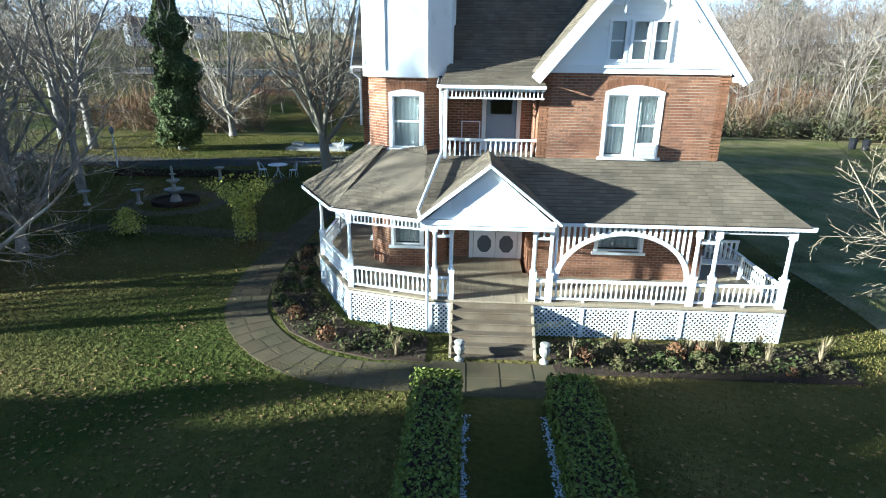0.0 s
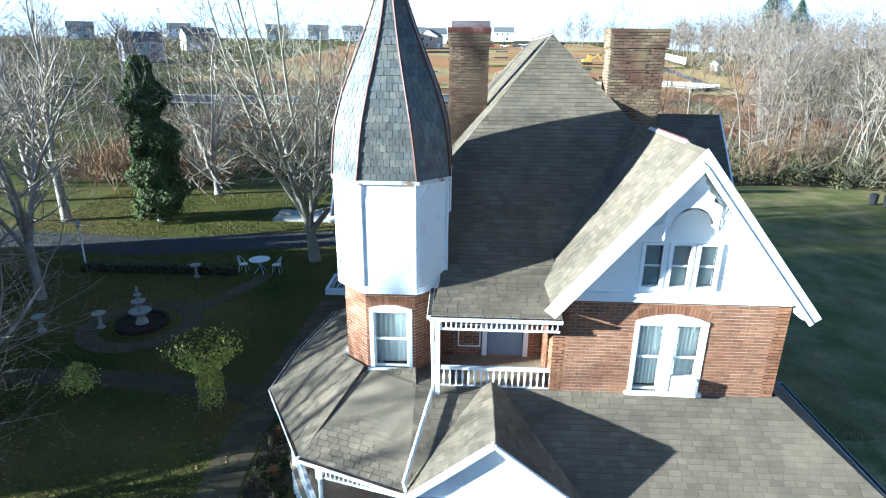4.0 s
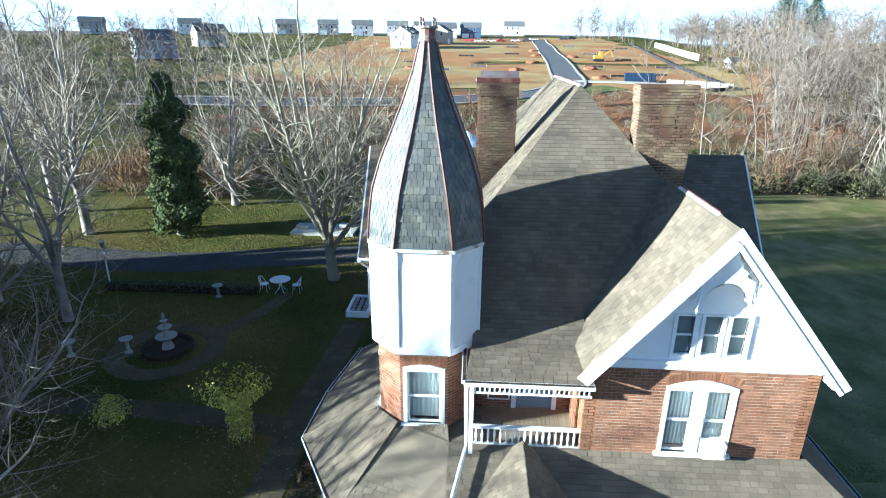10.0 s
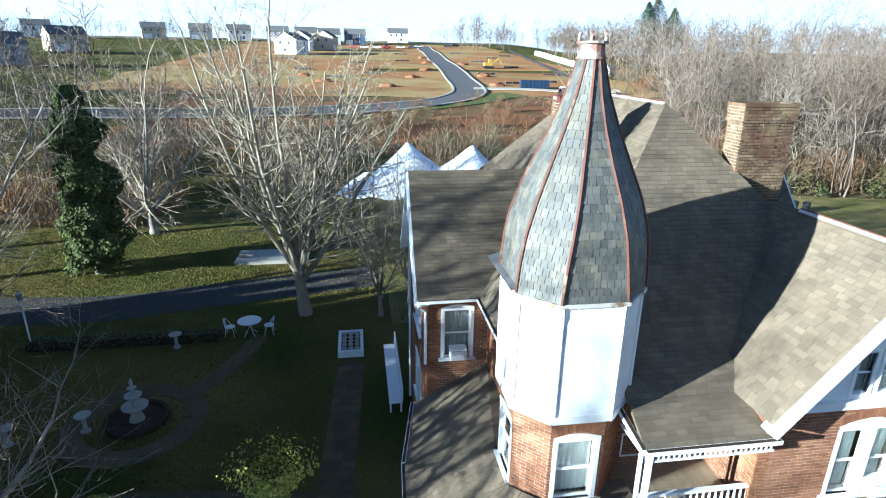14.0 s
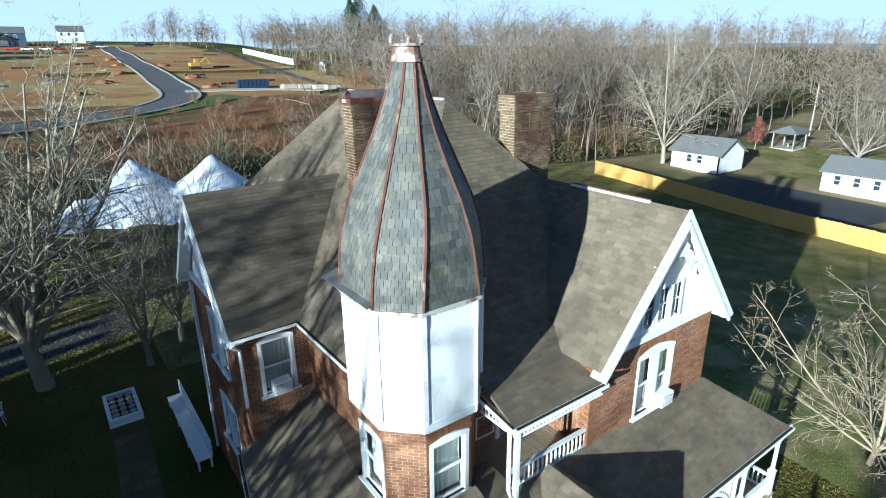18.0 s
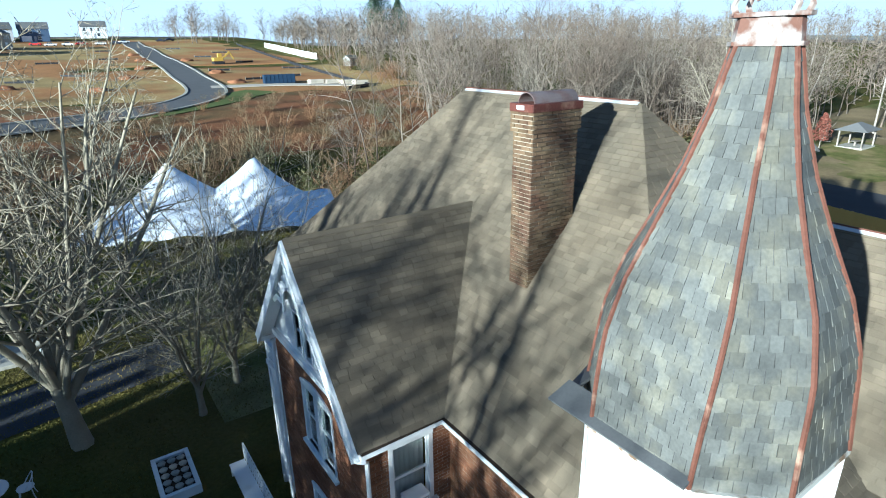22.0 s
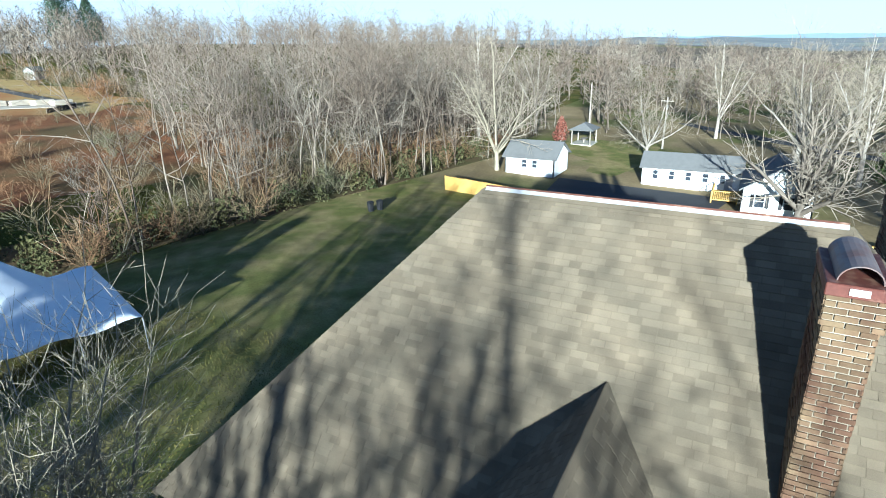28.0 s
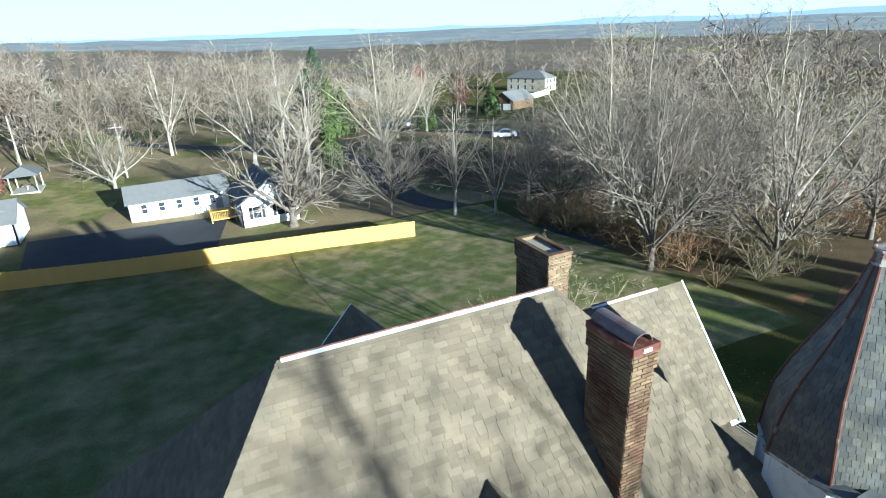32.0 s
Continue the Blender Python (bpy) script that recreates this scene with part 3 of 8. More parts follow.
for name, a, b, w in (("ridge_cap", (RIDGE_X, RIDGE_F + 0.05, RIDGE_Z + 0.03), (RIDGE_X, RIDGE_B - 0.05, RIDGE_Z + 0.03), 0.06), ("ridge_cap", (GAB_X, 0.6, GAB_Z + 0.03), (GAB_X, 2.9, GAB_Z + 0.03), 0.06)):
    bm = bmesh.new()
    for s in (-1, 1):
        slab(bm, [a, b, (b[0] + s * w, b[1], b[2] - w * 0.9), (a[0] + s * w, a[1], a[2] - w * 0.9)], 0.012)
    cap = part(name, bm, METAL_CAP, house, "shiny galvanised ridge cap")
    bm = bmesh.new()
    tube(bm, [(a[0], a[1], a[2] + 0.012), (b[0], b[1], b[2] + 0.012)], 0.018, 6)
    part("ridge_roll", bm, COPPER, cap, "rusty ridge roll")


# turret
def octagon(h, c):
    """Corners of the turret at half width h and half long side c, from the front face's left end round to the right."""
    return [(-c, -h), (c, -h), (h, -c), (h, c), (c, h), (-c, h), (-h, c), (-h, -c)]


def ring_at(scale_x, scale_y, z, grow=0.0):
    out = []
    for x, y in octagon(TOW_H, TOW_C):
        out.append(Vector((TOW_X + x * scale_x + (grow if x > 0 else -grow) * (abs(x) > 0.2), TOW_Y + y * scale_y + (grow if y > 0 else -grow), z)))
    return out


def shell(bm, low, high):
    for k in range(8):
        j = (k + 1) % 8
        bm.faces.new([bm.verts.new(q) for q in (low[k], low[j], high[j], high[k])])


corners = [(TOW_X + x, TOW_Y + y) for x, y in octagon(TOW_H - 0.06, TOW_C - 0.03)]
part("turret", boxes((TOW_X - 0.3, TOW_Y - 0.3, 0, TOW_X + 0.3, TOW_Y + 0.3, 6.5)), DARK, house)
for k in range(8):
    (ax, ay), (bx, by) = corners[k], corners[(k + 1) % 8]
    length = math.hypot(bx - ax, by - ay)
    holes = []
    if k in (0, 6):
        holes = [(0.06, length - 0.06, 4.44, 6.02), (0.06, length - 0.06, 1.6, 3.2)]
    body = brickwork((ax, ay, 0), (bx - ax, by - ay, 0), length, 0.0, 6.42, [(u0, u1, z0, z1 - 0.1) for u0, u1, z0, z1 in holes], "turret_wall", 0.16, 40 if k in (0, 6, 7) else 0, ((ax + bx) / 2, (ay + by) / 2, 5.2))
    for u0, u1, z0, z1 in holes:
        d = Vector((bx - ax, by - ay, 0)).normalized()
        window("window", (ax + d.x * u0, ay + d.y * u0, z0), d, u1 - u0, z1 - z0 - 0.1, house, rise=0.08)
        arch_bricks((ax + d.x * u0, ay + d.y * u0, z1 - 0.1), d, u1 - u0, 0.08, body)
# white boarded storey under the spire
LOW, HIGH = 6.32, 8.80
bm = bmesh.new()
a, b = ring_at(1, 1, LOW, 0.02), ring_at(1, 1, HIGH, 0.02)
shell(bm, a, b)
panel = part("turret_panelling", bm, WHITE, house, "white boarded upper storey of the turret")
for k in range(8):
    p, q, r, s = a[k], a[(k + 1) % 8], b[(k + 1) % 8], b[k]
    n = (q - p).cross(Vector((0, 0, 1))).normalized()
    wide_face, tall_face, u = (q - p).length, HIGH - LOW, (q - p).normalized()
    sheet_ = [(0.0, 0.0), (wide_face, 0.0), (wide_face, tall_face), (0.0, tall_face)]
    v, f = [], []
    for i in range(-44, 18):
        # boards 72 mm wide that climb at a slant, each with a chamfered lower edge
        c = i * 0.105
        board = clipped(clipped(sheet_, ((0, c), (1, c + 1.45))), ((1, c + 0.099 + 1.45), (0, c + 0.099)))
        if len(board) < 3 or area(board) < 0.001:
            continue
        base, n_ = len(v), len(board)
        v += [p + u * a_ + Vector((0, 0, b_)) + n * 0.010 for a_, b_ in board] + [p + u * a_ + Vector((0, 0, b_)) for a_, b_ in board]
        f.append(tuple(range(base, base + n_)))
        f += [(base + (x + 1) % n_, base + x, base + n_ + x, base + n_ + (x + 1) % n_) for x in range(n_)]
    pieces("board", v, f, WHITE_OLD, panel, 40 if k in (0, 6, 7) else 0, p)
    bm = bmesh.new()
    bar(bm, p + n * 0.01, s + n * 0.01, 0.10, 0.05, up=n)
    part("corner_board", bm, WHITE, panel)
    bm = bmesh.new()
    bar(bm, p.lerp(s, 0.03) + n * 0.015, q.lerp(r, 0.03) + n * 0.015, 0.05, 0.16)
    part("skirt_board", bm, WHITE_OLD, panel)
# spire
PROFILE = [(8.80, 1.06, 1.06), (9.30, 1.03, 1.03), (9.90, 0.96, 1.00), (10.50, 0.81, 0.88), (11.07, 0.62, 0.68), (11.67, 0.42, 0.49), (12.26, 0.25, 0.35), (12.85, 0.13, 0.25)]


def spire_ring(z):
    """The spire's outline at a height: a bell, flatter across the front than from the side."""
    z = min(z, 12.85)
    sx, sy = 0.13, 0.25
    for (z0, x0, y0), (z1, x1, y1) in zip(PROFILE, PROFILE[1:]):
        if z <= z1:
            t = (z - z0) / (z1 - z0)
            sx, sy = x0 + (x1 - x0) * t, y0 + (y1 - y0) * t
            break
    k = (z - 8.80) / 4.05
    # the corners of the front face close up towards the top
    out = []
    for x, y in octagon(TOW_H, TOW_C):
        if abs(y) > abs(x):
            x *= 1 - 0.45 * k
        else:
            y *= 1 + 0.35 * k
        out.append(Vector((TOW_X + x * sx, TOW_Y + y * sy, z)))
    return out


spire = part("spire", boxes((TOW_X - 0.05, TOW_Y - 0.05, 8.8, TOW_X + 0.05, TOW_Y + 0.05, 12.9)), SLATE, house, "bell-shaped turret roof of grey slates")
steps = [8.80 + 4.05 * i / 28 for i in range(29)]
rings = [spire_ring(z) for z in steps]
bm = bmesh.new()
for a, b in zip(rings, rings[1:]):
    shell(bm, [q * 1 for q in a], b)
part("spire_deck", bm, FLASHING, spire)
for k in range(8):
    v, f = [], []
    for i in range(28):
        p, q, r, s = rings[i][k], rings[i][(k + 1) % 8], rings[i + 1][(k + 1) % 8], rings[i + 1][k]
        n = (q - p).cross(s - p).normalized()
        width = (q - p).length
        count = max(1, round(width / 0.128))
        shift = 0.5 * (i % 2)
        cuts = sorted({0.0, 1.0, *[min(max((c + shift) / count, 0), 1) for c in range(count)]})
        for c0, c1 in zip(cuts, cuts[1:]):
            if (c1 - c0) * width < 0.02:
                continue
            g = 0.004 / width
            lift = 0.012 * rng.uniform(0.7, 1.5)
            base = len(v)
            drop = rng.uniform(0, 0.02)
            low = [p.lerp(q, c0 + g), p.lerp(q, c1 - g)]
            top = [s.lerp(r, c1 - g), s.lerp(r, c0 + g)]
            mid = (low[0] + low[1]) / 2 - (s - p).normalized() * (0.02 if 5 < i < 11 else 0.004)
            face = [low[0] - (s - p).normalized() * drop + n * lift, mid + n * lift, low[1] - (s - p).normalized() * drop + n * lift, top[0] + n * 0.004, top[1] + n * 0.004]
            v += face + [x - n * 0.012 for x in face]
            f.append(tuple(base + x for x in range(5)))
            f += [(base + (x + 1) % 5, base + x, base + 5 + x, base + 5 + (x + 1) % 5) for x in range(5)]
    pieces("slate", v, f, SLATE, spire, 75 if k in (0, 5, 6, 7) else 0, (rings[12][k] + rings[12][(k + 1) % 8]) / 2)
    bm = bmesh.new()
    tube(bm, [(ring[k] - Vector((TOW_X, TOW_Y, ring[k].z))) * 1.012 + Vector((TOW_X, TOW_Y, ring[k].z)) for ring in rings[:-1:2]] + [rings[-1][k]], 0.027, 6)
    part("hip_strip", bm, COPPER, spire, "rusty rolled metal hip strip")
bm = bmesh.new()
a, b = [ring_at(1, 1, z, 0.09) for z in (8.72, 8.80)]
shell(bm, a, b)
bm.faces.new([bm.verts.new(q) for q in a[::-1]])
bm.faces.new([bm.verts.new(q) for q in b])
part("spire_gutter", bm, RUSTY_WHITE, spire, "worn white moulded gutter with rust")
# metal crown
top = rings[-1]
cx = [(q - Vector((TOW_X, TOW_Y, 0))) for q in top]
bm = bmesh.new()
for z0, z1, s0, s1 in ((12.83, 12.87, 1.2, 1.2), (12.87, 13.08, 1.1, 1.0), (13.08, 13.12, 1.25, 1.25)):
    lo = [Vector((TOW_X + q.x * s0, TOW_Y + q.y * s0, z0)) for q in cx]
    hi = [Vector((TOW_X + q.x * s1, TOW_Y + q.y * s1, z1)) for q in cx]
    shell(bm, lo, hi)
    bm.faces.new([bm.verts.new(q) for q in hi])
CROWN = material("pale_rusted_sheet", (0.30, 0.26, 0.23), 0.6, 0.2, 5.0, 30.0, 0.3, 0.004, second=(0.13, 0.065, 0.045), mix_scale=5.0, mix_at=0.50, mix_soft=0.06)
crown = part("crown", bm, CROWN, spire, "rusted sheet metal crown")
for sx in (-1, 1):
    for sy in (-1, 1):
        bm = bmesh.new()
        bx, by = TOW_X + sx * 0.12, TOW_Y + sy * 0.25
        pts = [Vector((bx, by, 13.10)), Vector((bx, by + sy * 0.03, 13.18)), Vector((bx, by + sy * 0.01, 13.25)), Vector((bx, by - sy * 0.04, 13.27)), Vector((bx, by - sy * 0.06, 13.23))]
        tube(bm, pts, [0.035, 0.03, 0.026, 0.022, 0.018], 6)
        part("scroll", bm, CROWN, crown)


# chimneys
def chimney(x0, y0, x1, y1, z0, z1, name, cap):
    body = part(name, boxes((x0 + 0.01, y0 + 0.01, z0, x1 - 0.01, y1 - 0.01, z1)), MORTAR_PALE, house, "tall weathered brick chimney")
    for o, u, l in (((x0, y0), (1, 0), x1 - x0), ((x1, y0), (0, 1), y1 - y0), ((x1, y1), (-1, 0), x1 - x0), ((x0, y1), (0, -1), y1 - y0)):
        v, f = laid((o[0] - u[1] * 0.002, o[1], z0), (*u, 0), l, z1 - z0, [], rng, proud=0.012, joint=0.015)
        pieces("brick", v, f, BRICK_PALE, body, 75 if u[1] < 0 or u[0] > 0 else 0, (x0, y0, z1 - 0.6))
    e = 0.035
    top = part("corbel", boxes((x0 - e + 0.01, y0 - e + 0.01, z1 - 0.375, x1 + e - 0.01, y1 + e - 0.01, z1 - 0.001)), MORTAR_PALE, body)
    for o, u, l in (((x0 - e, y0 - e), (1, 0), x1 - x0 + 2 * e), ((x1 + e, y0 - e), (0, 1), y1 - y0 + 2 * e), ((x1 + e, y1 + e), (-1, 0), x1 - x0 + 2 * e), ((x0 - e, y1 + e), (0, -1), y1 - y0 + 2 * e)):
        v, f = laid((o[0], o[1], z1 - 0.375), (*u, 0), l, 0.375, [], rng, proud=0.012, joint=0.015)
        pieces("brick", v, f, BRICK_PALE, top, 40, (x0, y0, z1))
    return body


c1 = chimney(-3.97, 5.64, -2.93, 6.10, 8.0, 11.83, "chimney", True)
part("cap_band", boxes((-4.03, 5.58, 11.80, -2.87, 6.16, 11.94), bevel=0.01), BAND, c1, "rusty red painted metal band")
bm = bmesh.new()
seg = 12
hood = [(0.20 * math.cos(math.pi * k / seg), 0.19 * math.sin(math.pi * k / seg)) for k in range(seg + 1)]
ra = [bm.verts.new((-3.92, 5.87 + y, 11.93 + z)) for y, z in hood]
rb2 = [bm.verts.new((-2.90, 5.87 + y, 11.93 + z)) for y, z in hood]
for k in range(seg):
    bm.faces.new((ra[k], ra[k + 1], rb2[k + 1], rb2[k]))
part("end_plate", boxes((-4.045, 5.79, 11.84, -4.031, 5.96, 11.91)), WHITE_OLD, c1, "white painted end plate")
o = part("hood", bm, HOOD, c1, "half-round dull metal hood")
sol = o.modifiers.new("thick", "SOLIDIFY")
sol.thickness = 0.012
c2 = chimney(-0.03, 4.30, 1.29, 4.86, 7.0, 11.80, "chimney", False)
part("rim", boxes((-0.08, 4.25, 11.80, 1.34, 4.37, 11.88), (-0.08, 4.79, 11.80, 1.34, 4.91, 11.88), (-0.08, 4.37, 11.80, 0.06, 4.79, 11.88), (1.20, 4.37, 11.80, 1.34, 4.79, 11.88)), BRICK_PALE, c2)
for k in range(3):
    z = 10.65 + 0.26 * k
    part("recessed_panel", boxes((0.50, 4.282, z, 0.86, 4.292, z + 0.2)), BRICK_PALE, c2)
    part("ledge", boxes((0.48, 4.265, z + 0.2, 0.88, 4.305, z + 0.23)), BRICK_PALE, c2)

# ---- the ground: one sheet out to the far hills ----
def smooth(a, b, x):
    t = min(max((x - a) / (b - a), 0.0), 1.0)
    return t * t * (3 - 2 * t)


PROFILE_Y = ((46, 0.0), (60, 0.9), (90, 3.8), (116, 5.0), (170, 7.9), (220, 11.1), (280, 14.5), (350, 19.5), (430, 22.0), (5000, 22.0))


def rise(y):
    """The hill behind the house, from the brook up to the building plots."""
    for (a, p), (b, q) in zip(PROFILE_Y, PROFILE_Y[1:]):
        if y < b:
            return p + (q - p) * (y - a) / (b - a) if y > a else 0.0
    return 22.0


def height(x, y):
    """The lie of the land."""
    hill = rise(y + 0.12 * max(0.0, -x)) * (1 - 0.6 * smooth(80, 150, x)) * (1 - 0.25 * smooth(60, 200, -x))
    ditch = -1.6 * math.exp(-((y - 50 - 0.1 * x) / 7.0) ** 2) * smooth(-60, -20, x) * (1 - smooth(20, 45, x))
    left = 5.0 * smooth(60, 200, -x) * smooth(-40, 60, y)
    wood = 2.0 * smooth(45, 140, y) * smooth(75, 130, x) * (1 - smooth(160, 300, x))
    r = math.hypot(x, y)
    # the wooded rise to the north-east
    wood += 9.0 * smooth(110, 330, r) * (1 - 0.6 * smooth(500, 900, r)) * smooth(0.12, 0.40, y / max(r, 1)) * smooth(0.30, 0.60, x / max(r, 1))
    far = 0.0
    if r > 350:
        ang = math.atan2(y, x)
        ridge = 0.5 + 0.5 * noise.noise(Vector((math.cos(ang) * 3.1, math.sin(ang) * 3.1, 0.7)))
        fine = 0.5 + 0.5 * noise.noise(Vector((math.cos(ang) * 14, math.sin(ang) * 14, 3.1)))
        far = smooth(400, 1900, r) * (-8 + 34 * ridge + 16 * fine)
        hill *= 1 - 0.5 * smooth(350, 800, r)
    bumps = 0.0 if r < 30 else 0.5 * noise.noise(Vector((x * 0.03, y * 0.03, 0))) * smooth(30, 90, r)
    # the lawn falls to the fence and on into the valley
    east = -2.1 * smooth(8, 42, x) * (1 - 0.6 * smooth(10, 40, y)) * (1 - smooth(60, 120, y)) - 7.0 * smooth(70, 170, x) * (1 - smooth(-60, 30, y))
    return hill + ditch + left + wood + far + bumps + east


def spread():
    out, x, step = [0.0], 0.0, 1.5
    while x < 4600:
        x += step
        out.append(x)
        if x > 40:
            step *= 1.075
    return [-v for v in out[:0:-1]] + out


gx = spread()
gv = [(x, y + 5, height(x, y + 5)) for y in gx for x in gx]
gn = len(gx)
gfaces = [(j * gn + i, j * gn + i + 1, (j + 1) * gn + i + 1, (j + 1) * gn + i) for j in range(gn - 1) for i in range(gn - 1)]
GROUND = material("winter_lawn", (0.052, 0.062, 0.012), 0.95, 0.4, 0.3, 7.0, 0.9, 0.10, second=(0.125, 0.098, 0.030), mix_scale=0.14, mix_at=0.52, mix_soft=0.14, spec=0.05)
STRAW = material("straw_lawn", (0.128, 0.128, 0.040), 0.95, 0.45, 0.9, 9.0, 0.2, 0.04, second=(0.23, 0.185, 0.082), mix_scale=0.35, mix_at=0.52, mix_soft=0.12, spec=0.05)
MEADOW = material("winter_meadow", (0.102, 0.106, 0.034), 0.95, 0.4, 0.15, 3.0, 0.2, 0.05, second=(0.21, 0.16, 0.085), mix_scale=0.06, mix_at=0.48, mix_soft=0.07, spec=0.05)
FAR_LAND = material("far_woods_and_fields", (0.15, 0.122, 0.09), 0.97, 0.3, 0.012, 0.2, 0.6, 3.0, second=(0.17, 0.16, 0.07), mix_scale=0.006, mix_at=0.60, mix_soft=0.05, spec=0.05)
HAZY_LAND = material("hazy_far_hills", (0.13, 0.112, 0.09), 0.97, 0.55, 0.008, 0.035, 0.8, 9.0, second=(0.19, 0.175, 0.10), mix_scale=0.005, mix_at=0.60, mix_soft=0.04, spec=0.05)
# aerial haze over these hills is put in as a faint bluish glow
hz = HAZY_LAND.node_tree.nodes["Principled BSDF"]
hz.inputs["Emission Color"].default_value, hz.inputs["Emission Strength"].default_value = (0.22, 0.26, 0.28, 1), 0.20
ground = bulk("ground", gv, gfaces, GROUND, None, "structure", True)
ground.data.materials.append(FAR_LAND)
ground.data.materials.append(HAZY_LAND)
ground.data.materials.append(STRAW)
ground.data.materials.append(MEADOW)


def cover_of(x, y):
    """Which ground lies at a place: lawn, far land, hazy hills, dry side lawn or meadow."""
    far_off = math.hypot(x, y)
    if far_off > 330:
        return 2 if far_off > 900 else 1
    if x > 43 and -60 < y < 46:
        return 4
    ragged = 2.5 * noise.noise(Vector((x * 0.2, y * 0.2, 4)))
    return 3 if 3 < y < 47 and (x > 6.5 and y < 18 or y > 16.5 and x > -8 + ragged) else 0


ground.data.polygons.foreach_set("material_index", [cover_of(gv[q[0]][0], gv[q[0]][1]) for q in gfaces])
tagged(ground, "winter lawn and fields, patchy green and straw", "ground")
# ridges on the horizon; the blue air before them is put in as glow
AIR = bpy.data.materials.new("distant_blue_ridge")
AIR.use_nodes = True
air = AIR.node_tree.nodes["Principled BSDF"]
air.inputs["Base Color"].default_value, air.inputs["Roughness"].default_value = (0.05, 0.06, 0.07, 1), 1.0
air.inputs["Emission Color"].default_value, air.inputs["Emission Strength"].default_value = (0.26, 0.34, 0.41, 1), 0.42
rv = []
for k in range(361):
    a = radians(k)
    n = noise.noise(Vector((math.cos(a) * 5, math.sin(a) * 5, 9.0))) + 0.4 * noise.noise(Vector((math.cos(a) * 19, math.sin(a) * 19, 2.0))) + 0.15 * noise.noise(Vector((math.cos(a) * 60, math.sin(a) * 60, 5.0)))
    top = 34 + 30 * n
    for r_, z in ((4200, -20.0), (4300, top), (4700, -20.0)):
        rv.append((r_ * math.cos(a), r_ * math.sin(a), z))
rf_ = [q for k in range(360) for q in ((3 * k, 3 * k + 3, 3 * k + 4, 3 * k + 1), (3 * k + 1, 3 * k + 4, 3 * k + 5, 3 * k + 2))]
tagged(bulk("backdrop", rv, rf_, AIR, None, "structure"), "distant wooded mountain ridges on the horizon, blue haze put in as glow", "mountains", kind="structure")

# ---- gable ends ----
def gable_end(m, half, rise, parent, lights=True, over=0.34, returns=(-1, 1)):
    """A boarded gable: local x along the wall, -y outwards, z from the eaves. Boards leave the window lights open."""
    holes = [(-0.72, -0.40, 0.34, 1.22), (-0.20, 0.12, 0.34, 1.22), (0.31, 0.63, 0.34, 1.22)] if lights else []
    body = None
    v, f = [], []
    z, step = 0.0, 0.115
    while z < rise - 0.06:
        z1 = min(z + step, rise)
        w0, w1 = half * (1 - z / rise), half * (1 - z1 / rise)
        cuts = sorted({-1e3, 1e3, *[c for a, b, h0, h1 in holes if z1 > h0 + 0.01 and z < h1 - 0.01 for c in (a, b)]})
        for a, b in zip(cuts, cuts[1:]):
            mid = (a + b) / 2
            if any(h[0] < mid < h[1] and z1 > h[2] + 0.01 and z < h[3] - 0.01 for h in holes):
                continue
            q = [(max(a, -w0), z), (min(b, w0), z), (min(b, w1), z1), (max(a, -w1), z1)]
            if q[1][0] - q[0][0] < 0.01:
                continue
            if q[2][0] < q[3][0]:
                c = (q[2][0] + q[3][0]) / 2
                q[2], q[3] = (c, z1), (c, z1)
            base = len(v)
            v += [m @ Vector((x, -0.018 if k < 2 else -0.004, zz)) for k, (x, zz) in enumerate(q)] + [m @ Vector((x, 0.08, zz)) for x, zz in q]
            f += [(base, base + 1, base + 2, base + 3), (base + 7, base + 6, base + 5, base + 4)] + [(base + (j + 1) % 4, base + j, base + 4 + j, base + 4 + (j + 1) % 4) for j in range(4)]
        z = z1
    body = bulk("gable_panel", v, f, WHITE, parent)
    part("frieze_board", boxes((-half + 0.15, -0.07, 0.0, half - 0.15, 0.0, 0.17), (-half + 0.17, -0.10, 0.14, half - 0.17, 0.0, 0.20), m=m), WHITE, body)
    for s in (-1, 1):
        bm = bmesh.new()
        d = Vector((-s * half, 0, rise)).normalized()
        up = Vector((s * rise, 0, half)).normalized()
        a, b = Vector((s * (half + 0.14), -over - 0.055, -0.17)), Vector((0, -over - 0.055, rise - 0.02))
        for off, wid, y in ((0.115, 0.20, 0.0), (-0.06, 0.08, -0.02)):
            # the two boards are mitred at the peak
            p = [a + up * off, b + up * off + d * (off * rise / half), b + up * (off - wid) + d * ((off - wid) * rise / half), a + up * (off - wid)]
            w = [bm.verts.new(m @ (q + Vector((0, y + dy, 0)))) for dy in (0.0, 0.05) for q in p]
            for k in ((0, 1, 2, 3), (7, 6, 5, 4), (0, 4, 5, 1), (1, 5, 6, 2), (2, 6, 7, 3), (3, 7, 4, 0)):
                bm.faces.new([w[i] for i in k])
        part("barge_board", bm, WHITE, body)
        if s in returns:
            bm = bmesh.new()
            box(bm, s * half - 0.13 + s * 0.05, -0.34, -0.16, s * half + 0.13 + s * 0.05, 0.0, -0.06, m)
            part("eave_return", bm, WHITE, body)
        # soffit board under the overhang
        bm = bmesh.new()
        p = [a + up * -0.05, b + up * -0.05, b + up * -0.05 + Vector((0, over, 0)), a + up * -0.05 + Vector((0, over, 0))]
        w = [bm.verts.new(m @ (q + up * k)) for k in (0, -0.02) for q in p]
        for k in ((0, 1, 2, 3), (7, 6, 5, 4), (0, 4, 5, 1), (1, 5, 6, 2), (2, 6, 7, 3), (3, 7, 4, 0)):
            bm.faces.new([w[i] for i in k])
        part("soffit", bm, WHITE, body)
